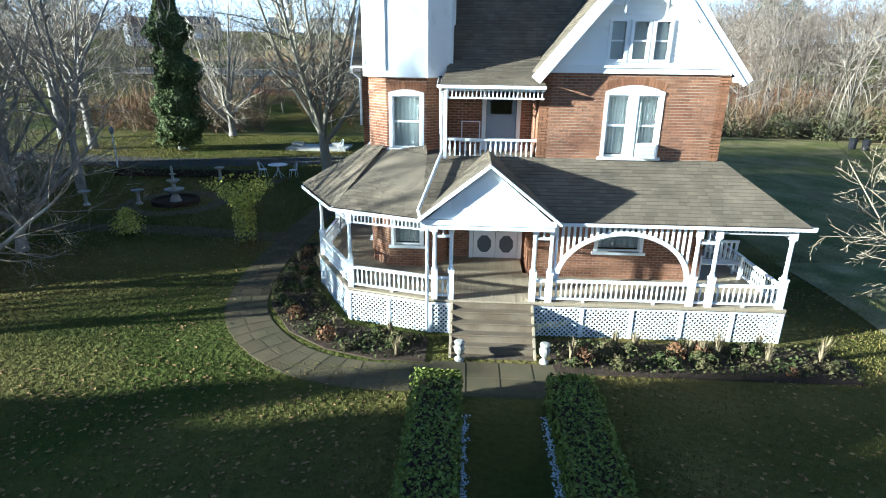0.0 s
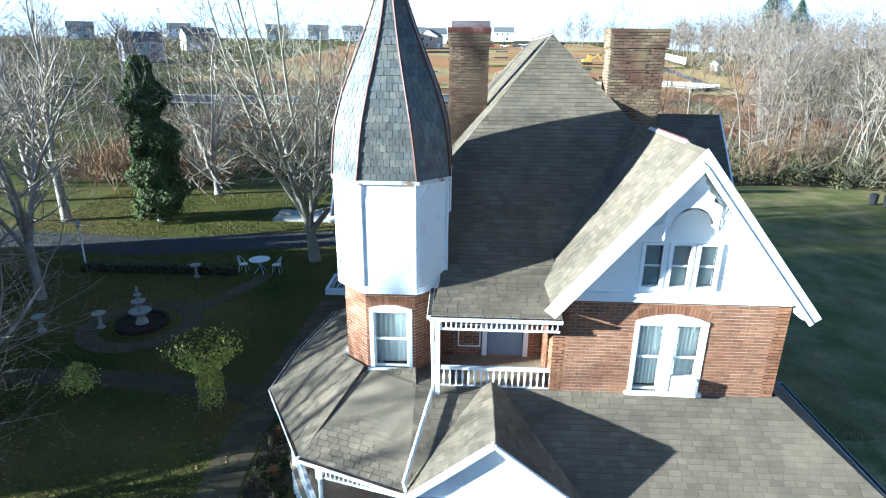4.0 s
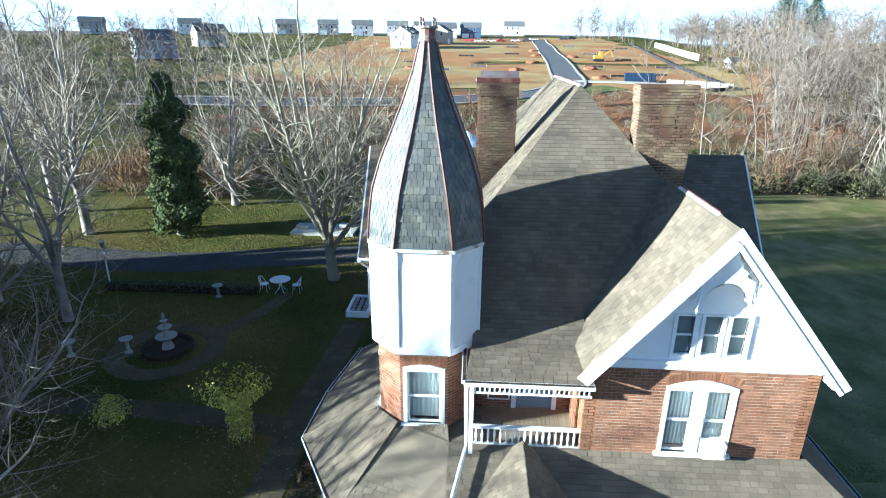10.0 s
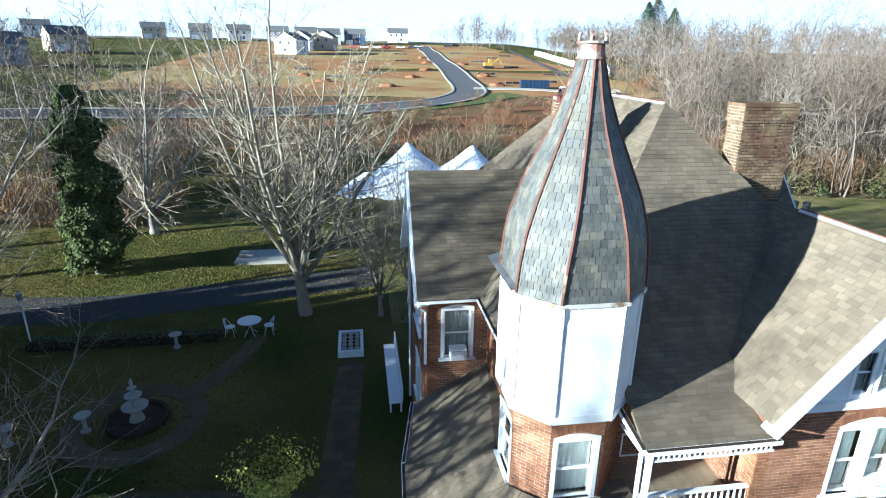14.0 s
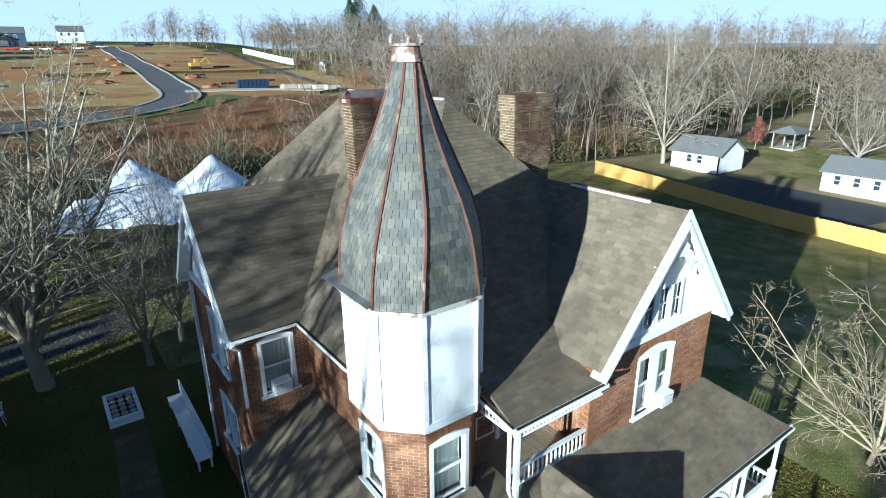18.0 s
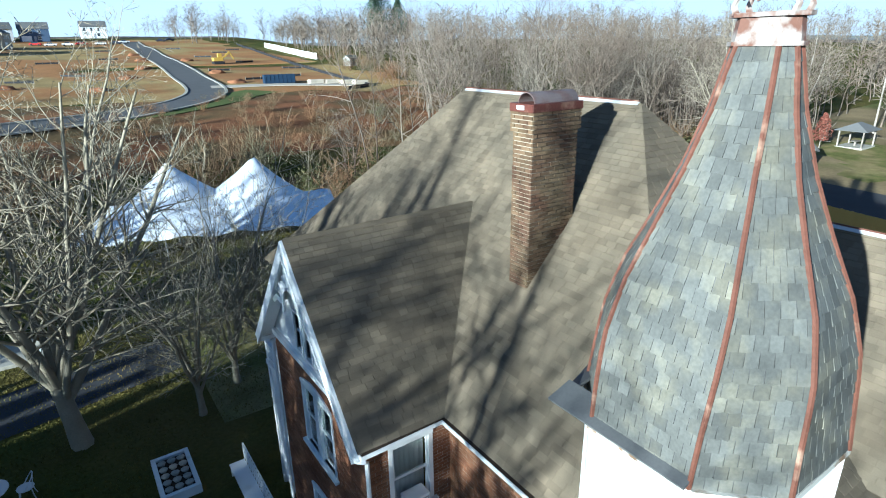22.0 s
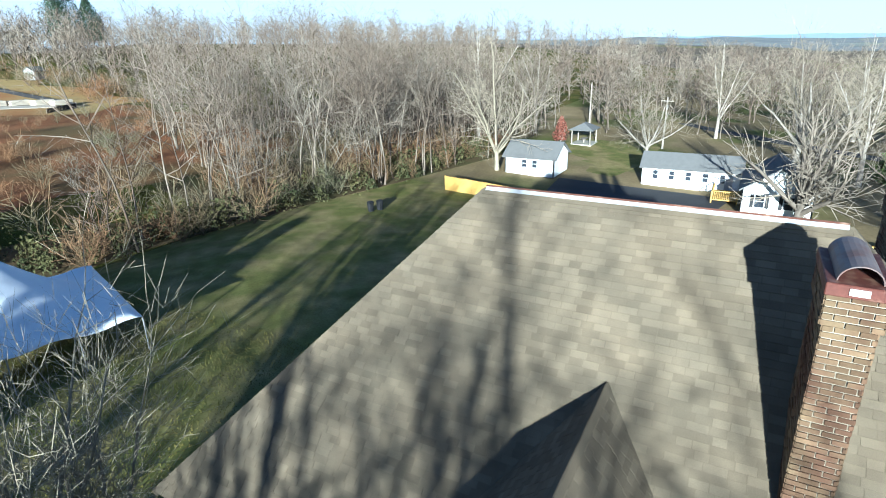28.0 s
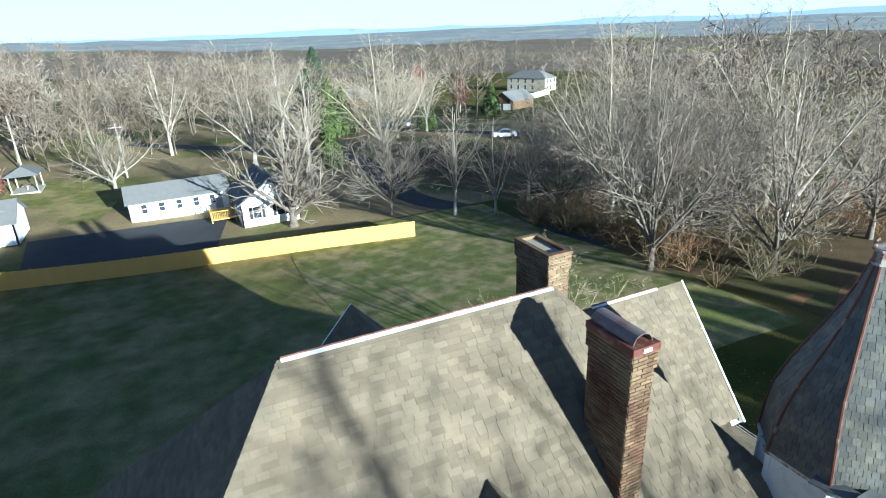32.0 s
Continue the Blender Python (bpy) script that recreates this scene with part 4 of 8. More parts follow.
    for a, b, h0, h1 in holes:
        bm = boxes((a - 0.07, -0.05, h0 - 0.06, a, 0.05, h1 + 0.05), (b, -0.05, h0 - 0.06, b + 0.07, 0.05, h1 + 0.05), (a, -0.05, h1, b, 0.05, h1 + 0.05), (a, -0.05, h0 - 0.06, b, 0.05, h0), (a, 0.0, (h0 + h1) / 2 - 0.02, b, 0.04, (h0 + h1) / 2 + 0.02), m=m)
        light = part("attic_window", bm, WHITE, body)
        pane = part("pane", boxes((a, 0.015, h0, b, 0.022, h1), m=m), GLASS, light)
        pane.visible_shadow = False
        part("blind", boxes((a, 0.10, h0, b, 0.11, h1), m=m), CURTAIN, light)
    # sawn panel in the peak with a scalloped arch, pendants and sun-ray fans
    if lights:
        k = rise / 3.0
        half_line = [(0.05, 2.72), (0.13, 2.62), (0.11, 2.54), (0.22, 2.46), (0.20, 2.37), (0.33, 2.27), (0.31, 2.19), (0.43, 2.12), (0.50, 2.02), (0.46, 1.93), (0.53, 1.84), (0.52, 1.70), (0.44, 1.63), (0.36, 1.70)]
        arc = [(0.37 * math.cos(t), 1.70 + 0.36 * math.sin(t)) for t in [math.pi * i / 14 for i in range(1, 14)]]
        line = half_line + arc + [(-x, z) for x, z in half_line[::-1]]
        bm = bmesh.new()
        front = [bm.verts.new(m @ Vector((x - 0.04, -0.30, z * k))) for x, z in line]
        back = [bm.verts.new(m @ Vector((x - 0.04, -0.26, z * k))) for x, z in line]
        bm.faces.new(front)
        bm.faces.new(back[::-1])
        for i in range(len(line)):
            j = (i + 1) % len(line)
            bm.faces.new((front[j], front[i], back[i], back[j]))
        bmesh.ops.triangulate(bm, faces=[q for q in bm.faces if len(q.verts) > 4])
        bmesh.ops.recalc_face_normals(bm, faces=bm.faces[:])
        part("fretwork", bm, WHITE, body, "sawn gingerbread panel with a scalloped arch")
        for s in (-1, 1):
            bm = bmesh.new()
            lathe(bm, [(0.012, 0.0), (0.035, 0.05), (0.02, 0.12), (0.03, 0.20), (0.03, 0.55), (0.045, 0.60), (0.03, 0.68)], (0, 0, 0), 8)
            bmesh.ops.transform(bm, matrix=m @ Matrix.Translation((s * 0.47 - 0.04, -0.28, 1.40 * k)), verts=bm.verts[:])
            part("pendant", bm, WHITE, body)
            line = [(0.50, 1.74), (0.62, 1.70), (0.78, 1.72), (0.93, 1.62), (1.10, 1.48), (1.02, 1.42), (0.92, 1.46), (0.86, 1.54), (0.74, 1.58), (0.62, 1.55), (0.52, 1.62)]
            bm = bmesh.new()
            front = [bm.verts.new(m @ Vector((s * x - 0.04, -0.29, z * k))) for x, z in line]
            back = [bm.verts.new(m @ Vector((s * x - 0.04, -0.26, z * k))) for x, z in line]
            bm.faces.new(front)
            bm.faces.new(back[::-1])
            for i in range(len(line)):
                j = (i + 1) % len(line)
                bm.faces.new((front[j], front[i], back[i], back[j]))
            bmesh.ops.triangulate(bm, faces=[q for q in bm.faces if len(q.verts) > 4])
            bmesh.ops.recalc_face_normals(bm, faces=bm.faces[:])
            part("bracket", bm, WHITE, body)
            for i in range(7):
                t = math.radians(12 + 13 * i)
                end = 0.50 - 0.045 * abs(i - 2)
                bm = bmesh.new()
                bar(bm, m @ Vector((s * (0.50 + 0.06 * math.cos(t)) - 0.04, -0.275, (1.76 + 0.06 * math.sin(t)) * k)), m @ Vector((s * (0.50 + end * math.cos(t)) - 0.04, -0.275, (1.76 + end * math.sin(t) * 0.9) * k)), 0.018, 0.018)
                part("ray", bm, WHITE, body)
    return body


def facing(origin, along):
    o, u = Vector(origin), Vector(along).normalized()
    n = u.cross(Vector((0, 0, 1)))
    return Matrix(((u.x, -n.x, 0, o.x), (u.y, -n.y, 0, o.y), (0, 0, 1, o.z), (0, 0, 0, 1)))


gable_end(facing((GAB_X, 0.0, EAVE), (1, 0, 0)), 2.36, 3.0, house, returns=(1,))
gable_end(facing((-7.12, WING_Y, EAVE), (0, -1, 0)), 2.42, 2.88, house, over=0.31)
gable_end(facing((4.2, WING_Y, EAVE), (0, 1, 0)), 2.40, 2.8, house, False, 0.30)
brickwork((4.2, 6.0, 0), (0, 1, 0), 4.62, 0.0, EAVE + 0.02, [], "right_wing_wall", bricks=False)
brickwork((2.96, 6.0, 0), (1, 0, 0), 1.24, 0.0, EAVE + 0.02, [], "right_wing_wall", bricks=False)

# turret flashing and the little hood on the left side
bm = bmesh.new()
slab(bm, [(-6.30, 1.0, 8.87), (-6.30, 2.75, 8.87), (-5.95, 2.75, 8.99), (-5.95, 1.0, 8.99)], 0.03)
slab(bm, [(-6.30, 2.65, 8.87), (-5.3, 3.0, 8.87), (-5.3, 2.7, 9.0), (-5.95, 2.6, 8.99)], 0.03)
part("flashing_hood", bm, FLASHING, house, "dark sheet metal flashing under the slates")

# gutters and downpipes
for path in ([(-7.43, 5.66, 6.47), (-5.62, 5.70, 6.47)], [(-5.80, 5.75, 6.47), (-5.80, 2.6, 6.47)], [(-4.1, -0.33, 6.14), (-1.5, -0.33, 6.14)], [(-4.1, -0.30, 6.14), (-4.1, 0.9, 6.34)], [(-4.43, -1.80, 3.05), (-6.74, -0.94, 3.05)], [(-6.76, -0.91, 3.05), (-8.14, 1.5, 3.05)], [(-8.12, 1.52, 3.05), (-8.01, 3.5, 3.05), (-7.55, 6.0, 3.05)], [(-1.17, -1.81, 3.05), (4.66, -1.81, 3.05)], [(4.69, -1.77, 3.05), (4.69, 2.6, 3.05)]):
    bm = bmesh.new()
    for a, b in zip(path, path[1:]):
        bar(bm, a, b, 0.10, 0.08)
    gutter = part("gutter", bm, WHITE, house)
    # dark flat strip for the gutter's open top
    bm = bmesh.new()
    for a, b in zip(path, path[1:]):
        a, b = Vector(a), Vector(b)
        bar(bm, a.lerp(b, 0.01) + Vector((0, 0, 0.042)), a.lerp(b, 0.99) + Vector((0, 0, 0.042)), 0.07, 0.006)
    part("trough", bm, SOIL, gutter, "dark strip along the top of the gutter")
for path in ([(-4.05, -0.28, 6.12), (-4.05, -0.12, 5.95), (-4.02, -0.10, 4.55), (-4.05, -0.25, 4.36), (-4.48, -1.73, 3.28), (-4.40, -1.88, 3.05), (-4.25, -1.88, 2.9), (-4.25, -1.87, 0.15)], [(-7.40, 5.6, 6.42), (-7.40, 5.85, 6.25), (-7.19, 5.94, 6.05), (-7.19, 5.94, 4.4)], [(-7.19, 5.94, 3.1), (-7.19, 5.94, 0.1)], [(-7.19, 10.66, 6.3), (-7.19, 10.66, 0.1)], [(-5.52, 2.75, 6.4), (-5.52, 2.75, 4.5)]):
    bm = bmesh.new()
    tube(bm, path, 0.042, 8)
    part("downpipe", bm, WHITE, house)

# ---- porch ----
porch = thing("porch", "white Victorian wraparound porch with turned posts and lattice skirt", "porch")


def planks(outline, z, across, width, thick, mat, parent, name="floor_board"):
    """Boards over a flat convex outline, running along the direction across."""
    u = Vector((*across, 0)).normalized()
    w = Vector((-u.y, u.x, 0))
    flat = [(Vector((*p, 0)).dot(w), Vector((*p, 0)).dot(u)) for p in outline]
    if area(flat) < 0:
        flat.reverse()
    lo, hi = min(p[0] for p in flat), max(p[0] for p in flat)
    v, f = [], []
    x = lo
    while x < hi:
        piece = [(x + 0.002, -99), (x + width - 0.002, -99), (x + width - 0.002, 99), (x + 0.002, 99)]
        for e in zip(flat, flat[1:] + flat[:1]):
            if len(piece) > 2:
                piece = clipped(piece, e)
        if len(piece) > 2:
            base, k = len(v), len(piece)
            lift = rng.uniform(-0.0015, 0.0015)
            v += [w * a + u * b + Vector((0, 0, z + lift)) for a, b in piece] + [w * a + u * b + Vector((0, 0, z - thick)) for a, b in piece]
            f += [tuple(range(base, base + k)), tuple(range(base + 2 * k - 1, base + k - 1, -1))] + [(base + (j + 1) % k, base + j, base + k + j, base + k + (j + 1) % k) for j in range(k)]
        x += width
    pieces(name, v, f, mat, parent, 90, (-3.0, -1.9, z))


planks([(-4.06, -1.98), (4.82, -1.98), (4.82, 0.02), (-4.06, 0.02)], FLOOR, (0, 1), 0.095, 0.05, DECK, porch)
planks([(3.1, 0.02), (4.82, 0.02), (4.82, 2.6), (3.1, 2.6)], FLOOR, (0, 1), 0.095, 0.05, DECK, porch)
planks([(-4.06, 0.02), (-1.5, 0.02), (-1.5, 1.5), (-4.06, 1.5)], FLOOR, (0, 1), 0.095, 0.05, DECK, porch)
planks([(-4.06, -1.98), (-6.25, -1.38), (-7.68, 1.12), (-7.68, 3.3), (-7.3, 6.0), (-4.06, 6.0)], FLOOR - 0.004, (0.35, 1), 0.095, 0.05, DECK, porch)
POSTS = [(-3.91, -1.88), (-3.50, -1.88), (-1.45, -1.88), (-1.04, -1.88), (2.46, -1.88), (2.92, -1.88), (4.66, -1.88), (4.66, 2.4), (-6.16, -1.28), (-7.52, 1.12), (-7.52, 3.2), (-7.28, 5.86)]


def post_mesh():
    bm = bmesh.new()
    box(bm, -0.075, -0.075, 0, 0.075, 0.075, 0.78)
    box(bm, -0.085, -0.085, 0.74, 0.085, 0.085, 0.80)
    lathe(bm, [(0.06, 0.80), (0.07, 0.84), (0.05, 0.90), (0.048, 1.70), (0.065, 1.76), (0.05, 1.80)], (0, 0, 0), 10)
    box(bm, -0.07, -0.07, 1.80, 0.07, 0.07, 2.12)
    me = bpy.data.meshes.new("post")
    bm.to_mesh(me)
    bm.free()
    me.materials.append(WHITE)
    return me


pm = post_mesh()
for x, y in POSTS:
    o = new("post", pm)
    o.parent, o.location = porch, (x, y, FLOOR)
bm = bmesh.new()
lathe(bm, [(0.014, 0.0), (0.024, 0.04), (0.016, 0.09), (0.03, 0.2), (0.024, 0.3), (0.013, 0.36), (0.022, 0.41), (0.016, 0.45)], (0, 0, 0), 6)
baluster_mesh = bpy.data.meshes.new("baluster")
bm.to_mesh(baluster_mesh)
bm.free()
baluster_mesh.materials.append(WHITE)


def railing(a, b, z, parent, height=0.60, step=0.125, mesh=None):
    """A balustrade between two posts."""
    a, b = Vector((*a, 0)), Vector((*b, 0))
    d = (b - a).normalized()
    bm = bmesh.new()
    bar(bm, a + Vector((0, 0, z + height - 0.03)), b + Vector((0, 0, z + height - 0.03)), 0.09, 0.06)
    rail = part("rail", bm, WHITE, parent)
    bm = bmesh.new()
    bar(bm, a + Vector((0, 0, z + 0.09)), b + Vector((0, 0, z + 0.09)), 0.07, 0.05)
    part("bottom_rail", bm, WHITE, rail)
    count = int((b - a).length / step)
    for k in range(count):
        p = a.lerp(b, (k + 0.5) / count)
        o = new("baluster", mesh or baluster_mesh)
        o.parent, o.location = rail, (p.x, p.y, z + 0.11)
    for k in range(int((b - a).length / 1.2)):
        p = a.lerp(b, (k + 0.5) / max(1, int((b - a).length / 1.2)))
        part("foot_block", boxes((p.x - 0.03, p.y - 0.03, z, p.x + 0.03, p.y + 0.03, z + 0.065)), WHITE, rail)


def frieze(a, b, z, parent, depth=0.22, step=0.10):
    """Two thin rails with spindles between them, hung under an eave."""
    a, b = Vector((*a, 0)), Vector((*b, 0))
    bm = bmesh.new()
    bar(bm, a + Vector((0, 0, z)), b + Vector((0, 0, z)), 0.05, 0.05)
    bar(bm, a + Vector((0, 0, z - depth)), b + Vector((0, 0, z - depth)), 0.045, 0.04)
    rail = part("spindle_frieze", bm, WHITE, parent)
    count = int((b - a).length / step)
    for k in range(count):
        p = a.lerp(b, (k + 0.5) / count)
        o = new("spindle", spindle_mesh)
        o.parent, o.location = rail, (p.x, p.y, z - depth)
        o.scale = (1, 1, depth / 0.22)


bm = bmesh.new()
lathe(bm, [(0.012, 0.0), (0.020, 0.05), (0.014, 0.11), (0.021, 0.17), (0.012, 0.22)], (0, 0, 0), 5)
spindle_mesh = bpy.data.meshes.new("spindle")
bm.to_mesh(spindle_mesh)
bm.free()
spindle_mesh.materials.append(WHITE)
for i, j in ((0, 1), (2, 3), (3, 4), (4, 5), (5, 6), (6, 7), (0, 8), (8, 9), (9, 10), (10, 11)):
    railing(POSTS[i], POSTS[j], FLOOR, porch)
for i, j in ((0, 8), (8, 9), (9, 10), (10, 11), (5, 6), (6, 7)):
    frieze(POSTS[i], POSTS[j], 2.98, porch, 0.22 if i != 5 else 0.09)
for i, j in ((0, 1), (2, 3), (4, 5)):
    (ax, ay), (bx, by) = POSTS[i], POSTS[j]
    part("crosspiece", boxes((ax, ay - 0.03, 2.60, bx, ay + 0.03, 2.66), ((ax + bx) / 2 - 0.02, ay - 0.02, 2.66, (ax + bx) / 2 + 0.02, ay + 0.02, 3.04)), WHITE, porch)
# beam under the eaves
for a, b in (((4.66, -1.88), (-3.91, -1.88)), ((4.66, -1.88), (4.66, 2.4)), ((-3.91, -1.88), (-6.16, -1.28)), ((-6.16, -1.28), (-7.52, 1.12)), ((-7.52, 1.12), (-7.52, 3.2)), ((-7.52, 3.2), (-7.28, 5.9))):
    bm = bmesh.new()
    bar(bm, (*a, 3.035), (*b, 3.035), 0.14, 0.07)
    part("eave_beam", bm, WHITE, porch)
# the great arch with its slats
ACX, ASP, ARISE, AZ = 0.72, 1.66, 1.30, 1.56
bm = bmesh.new()
seg = 30
for k in range(seg):
    ring = []
    for s in (k / seg, (k + 1) / seg):
        t = math.pi * s
        ring += [Vector((ACX + ASP * math.cos(t), -1.91, AZ + ARISE * math.sin(t))), Vector((ACX + (ASP - 0.11) * math.cos(t), -1.91, AZ + (ARISE - 0.10) * math.sin(t)))]
    p = [ring[0], ring[2], ring[3], ring[1]]
    w = [bm.verts.new(q + Vector((0, dy, 0))) for dy in (0.0, 0.06) for q in p]
    for q in ((3, 2, 1, 0), (4, 5, 6, 7), (0, 1, 5, 4), (1, 2, 6, 5), (2, 3, 7, 6), (3, 0, 4, 7)):
        bm.faces.new([w[i] for i in q])
bmesh.ops.remove_doubles(bm, verts=bm.verts[:], dist=0.0005)
part("arch", bm, WHITE, porch, "wide white wooden arch between the posts")
for k in range(25):
    x = -0.93 + 3.32 * k / 24
    c = (x - ACX) / ASP
    if abs(c) < 1:
        z = AZ + ARISE * math.sqrt(1 - c * c)
        if z < 2.94:
            part("slat", boxes((x - 0.03, -1.89, z - 0.02, x + 0.03, -1.865, 3.01)), WHITE, porch)
# lattice skirt
def lattice(a, b, z0, z1, parent):
    a, b = Vector((*a, 0)), Vector((*b, 0))
    d, length = (b - a).normalized(), (b - a).length
    n = d.cross(Vector((0, 0, 1)))
    m = Matrix(((d.x, -n.x, 0, a.x), (d.y, -n.y, 0, a.y), (0, 0, 1, z0), (0, 0, 0, 1)))
    panels = max(1, round(length / 1.25))
    h = z1 - z0
    for k in range(panels):
        x0, x1 = length * k / panels, length * (k + 1) / panels
        panel = part("lattice_frame", boxes((x0, -0.03, 0, x0 + 0.05, 0, h), (x1 - 0.05, -0.03, 0, x1, 0, h), (x0 + 0.05, -0.03, h - 0.05, x1 - 0.05, 0, h), m=m), WHITE, parent)
        v, f = [], []
        for s in (1, -1):
            t = x0 - h
            while t < x1 + h:
                # a strip through (t, 0) that leans by s
                pts = [(t, 0), (t + 0.05, 0), (t + 0.05 + s * h, h), (t + s * h, h)]
                if s < 0:
                    pts = [pts[0], pts[1], pts[2], pts[3]]
                clip = pts
                for e in (((x0, 1), (x0, 0)), ((x1, 0), (x1, 1))):
                    if len(clip) > 2:
                        clip = clipped(clip, e)
                if len(clip) > 2:
                    base, c = len(v), len(clip)
                    y = -0.012 if s > 0 else -0.004
                    v += [m @ Vector((p, y, q)) for p, q in clip] + [m @ Vector((p, y + 0.007, q)) for p, q in clip]
                    f += [tuple(range(base, base + c)), tuple(range(base + 2 * c - 1, base + c - 1, -1))] + [(base + (j + 1) % c, base + j, base + c + j, base + c + (j + 1) % c) for j in range(c)]
                t += 0.125
        bulk("lattice", v, f, WHITE, panel, "stuff")


for a, b in (((-1.42, -1.94), (4.80, -1.94)), ((4.80, -1.94), (4.80, 2.6)), ((-4.02, -1.94), (-3.50, -1.94)), ((-6.22, -1.34), (-4.02, -1.94)), ((-7.62, 1.12), (-6.22, -1.34)), ((-7.62, 3.3), (-7.62, 1.12)), ((-7.3, 6.0), (-7.62, 3.3))):
    lattice(a, b, 0.0, 0.86, porch)
part("ledger", boxes((-3.5, -1.97, 0.84, 4.82, -1.90, 0.90)), DECK, porch)
# steps
for k in range(5):
    z = FLOOR - 0.19 * (k + 1) + 0.0
    step = part("step", boxes((-3.47, -2.26 - 0.24 * k, z - 0.04, -1.43, -1.98 - 0.24 * k, z), bevel=0.008), STEP_WOOD, porch, "worn brown wooden step")
    part("riser", boxes((-3.43, -2.03 - 0.24 * k, z, -1.47, -2.0 - 0.24 * k, z + 0.15)), STEP_WOOD, step)
for s in (-3.47, -1.45):
    bm = bmesh.new()
    slab(bm, [(s - 0.02, -2.0, 0.90), (s - 0.02, -3.2, 0.0), (s + 0.04, -3.2, 0.0), (s + 0.04, -2.0, 0.90)], 0.06)
    part("stringer", bm, DECK, porch)
# gable over the steps
bm = bmesh.new()
slab(bm, [(-4.1, -2.06, 3.13), (-1.14, -2.06, 3.13), (-2.62, -2.06, 4.38)], 0.05)
pg = part("porch_gable", bm, WHITE, porch, "plain white gable over the entrance")
part("porch_beam", boxes((-4.2, -2.14, 2.88, -1.04, -2.02, 3.00), (-4.22, -2.18, 3.00, -1.02, -2.02, 3.12)), WHITE, pg)
for s in (-1, 1):
    bm = bmesh.new()
    bar(bm, (-2.62 + s * 1.72, -2.2, 3.07), (-2.62, -2.2, 4.46), 0.06, 0.15, up=(0, -1, 0))
    part("barge_board", bm, WHITE, pg)
    bm = bmesh.new()
    bar(bm, (-2.62 + s * 1.15, -2.10, 3.42), (-2.62, -2.10, 4.24), 0.03, 0.05, up=(0, -1, 0))
    part("moulding", bm, WHITE, pg)
part("moulding", boxes((-3.77, -2.12, 3.38, -1.47, -2.08, 3.42)), WHITE, pg)
# porch ceiling
bm = bmesh.new()
slab(bm, [(4.7, -1.85, 3.02), (4.7, 0.0, 3.02), (-4.0, 0.0, 3.02), (-4.0, -1.85, 3.02)], 0.02)
slab(bm, [(-1.5, 0.0, 3.018), (-1.5, 1.5, 3.018), (-4.0, 1.5, 3.018), (-4.0, 0.0, 3.018)], 0.02)
slab(bm, [(-4.0, -1.85, 3.016), (-4.0, 0.5, 3.016), (-5.45, 2.8, 3.016), (-5.45, 6.0, 3.016), (-7.3, 5.9, 3.016), (-7.5, 1.1, 3.016), (-6.2, -1.25, 3.016)], 0.02)
part("porch_ceiling", bm, WHITE_OLD, porch)


# doors
def oval(bm, cx, y, cz, rx, rz, depth, m=None):
    n = 8
    a = [bm.verts.new((cx + rx * math.cos(2 * math.pi * (k + 0.5) / n), y, cz + rz * math.sin(2 * math.pi * (k + 0.5) / n))) for k in range(n)]
    b = [bm.verts.new((v.co.x, y + depth, v.co.z)) for v in a]
    bm.faces.new(a[::-1])
    bm.faces.new(b)
    for k in range(n):
        j = (k + 1) % n
        bm.faces.new((a[k], a[j], b[j], b[k]))


SCREEN = material("dark_door_screen", (0.10, 0.115, 0.125), 0.7, 0.1)
entrance = thing("entrance_doors", "white double screen doors with dark eight-sided panels, closed", "door")
for k, x0 in enumerate((-3.11, -2.46)):
    leaf = part("door", boxes((x0, 1.42, FLOOR, x0 + 0.64, 1.46, 3.0), bevel=0.004), WHITE, entrance)
    bm = bmesh.new()
    oval(bm, x0 + 0.32, 1.408, 1.40, 0.22, 0.29, 0.014)
    part("lower_panel", bm, SCREEN, leaf, "dark eight-sided screen panel")
    part("screen", boxes((x0 + 0.10, 1.412, 1.95, x0 + 0.54, 1.422, 2.85)), PLASTER, leaf)
    bm = bmesh.new()
    lathe(bm, [(0.02, 0), (0.03, 0.03), (0.01, 0.05)], (x0 + (0.58 if k == 0 else 0.06), 1.39, 1.80), 8)
    part("knob", bm, GREY_METAL, leaf)
part("door_frame", boxes((-3.24, 1.38, FLOOR, -3.12, 1.50, 3.15), (-1.81, 1.38, FLOOR, -1.69, 1.50, 3.15), (-3.12, 1.38, 3.02, -1.81, 1.50, 3.15)), WHITE, entrance)
balcony_door = thing("balcony_door", "pale panelled upper door with a glazed top", "door")
part("door_leaf", boxes((-2.86, 1.53, 4.28, -2.04, 1.57, 6.28)), SIDING_BLUE, balcony_door)
part("glazing", boxes((-2.74, 1.52, 5.3, -2.16, 1.53, 6.1)), GLASS, balcony_door)
part("door_frame", boxes((-2.98, 1.45, 4.28, -2.87, 1.55, 6.36), (-2.03, 1.45, 4.28, -1.92, 1.55, 6.36), (-2.87, 1.45, 6.27, -2.03, 1.55, 6.36)), WHITE, balcony_door)
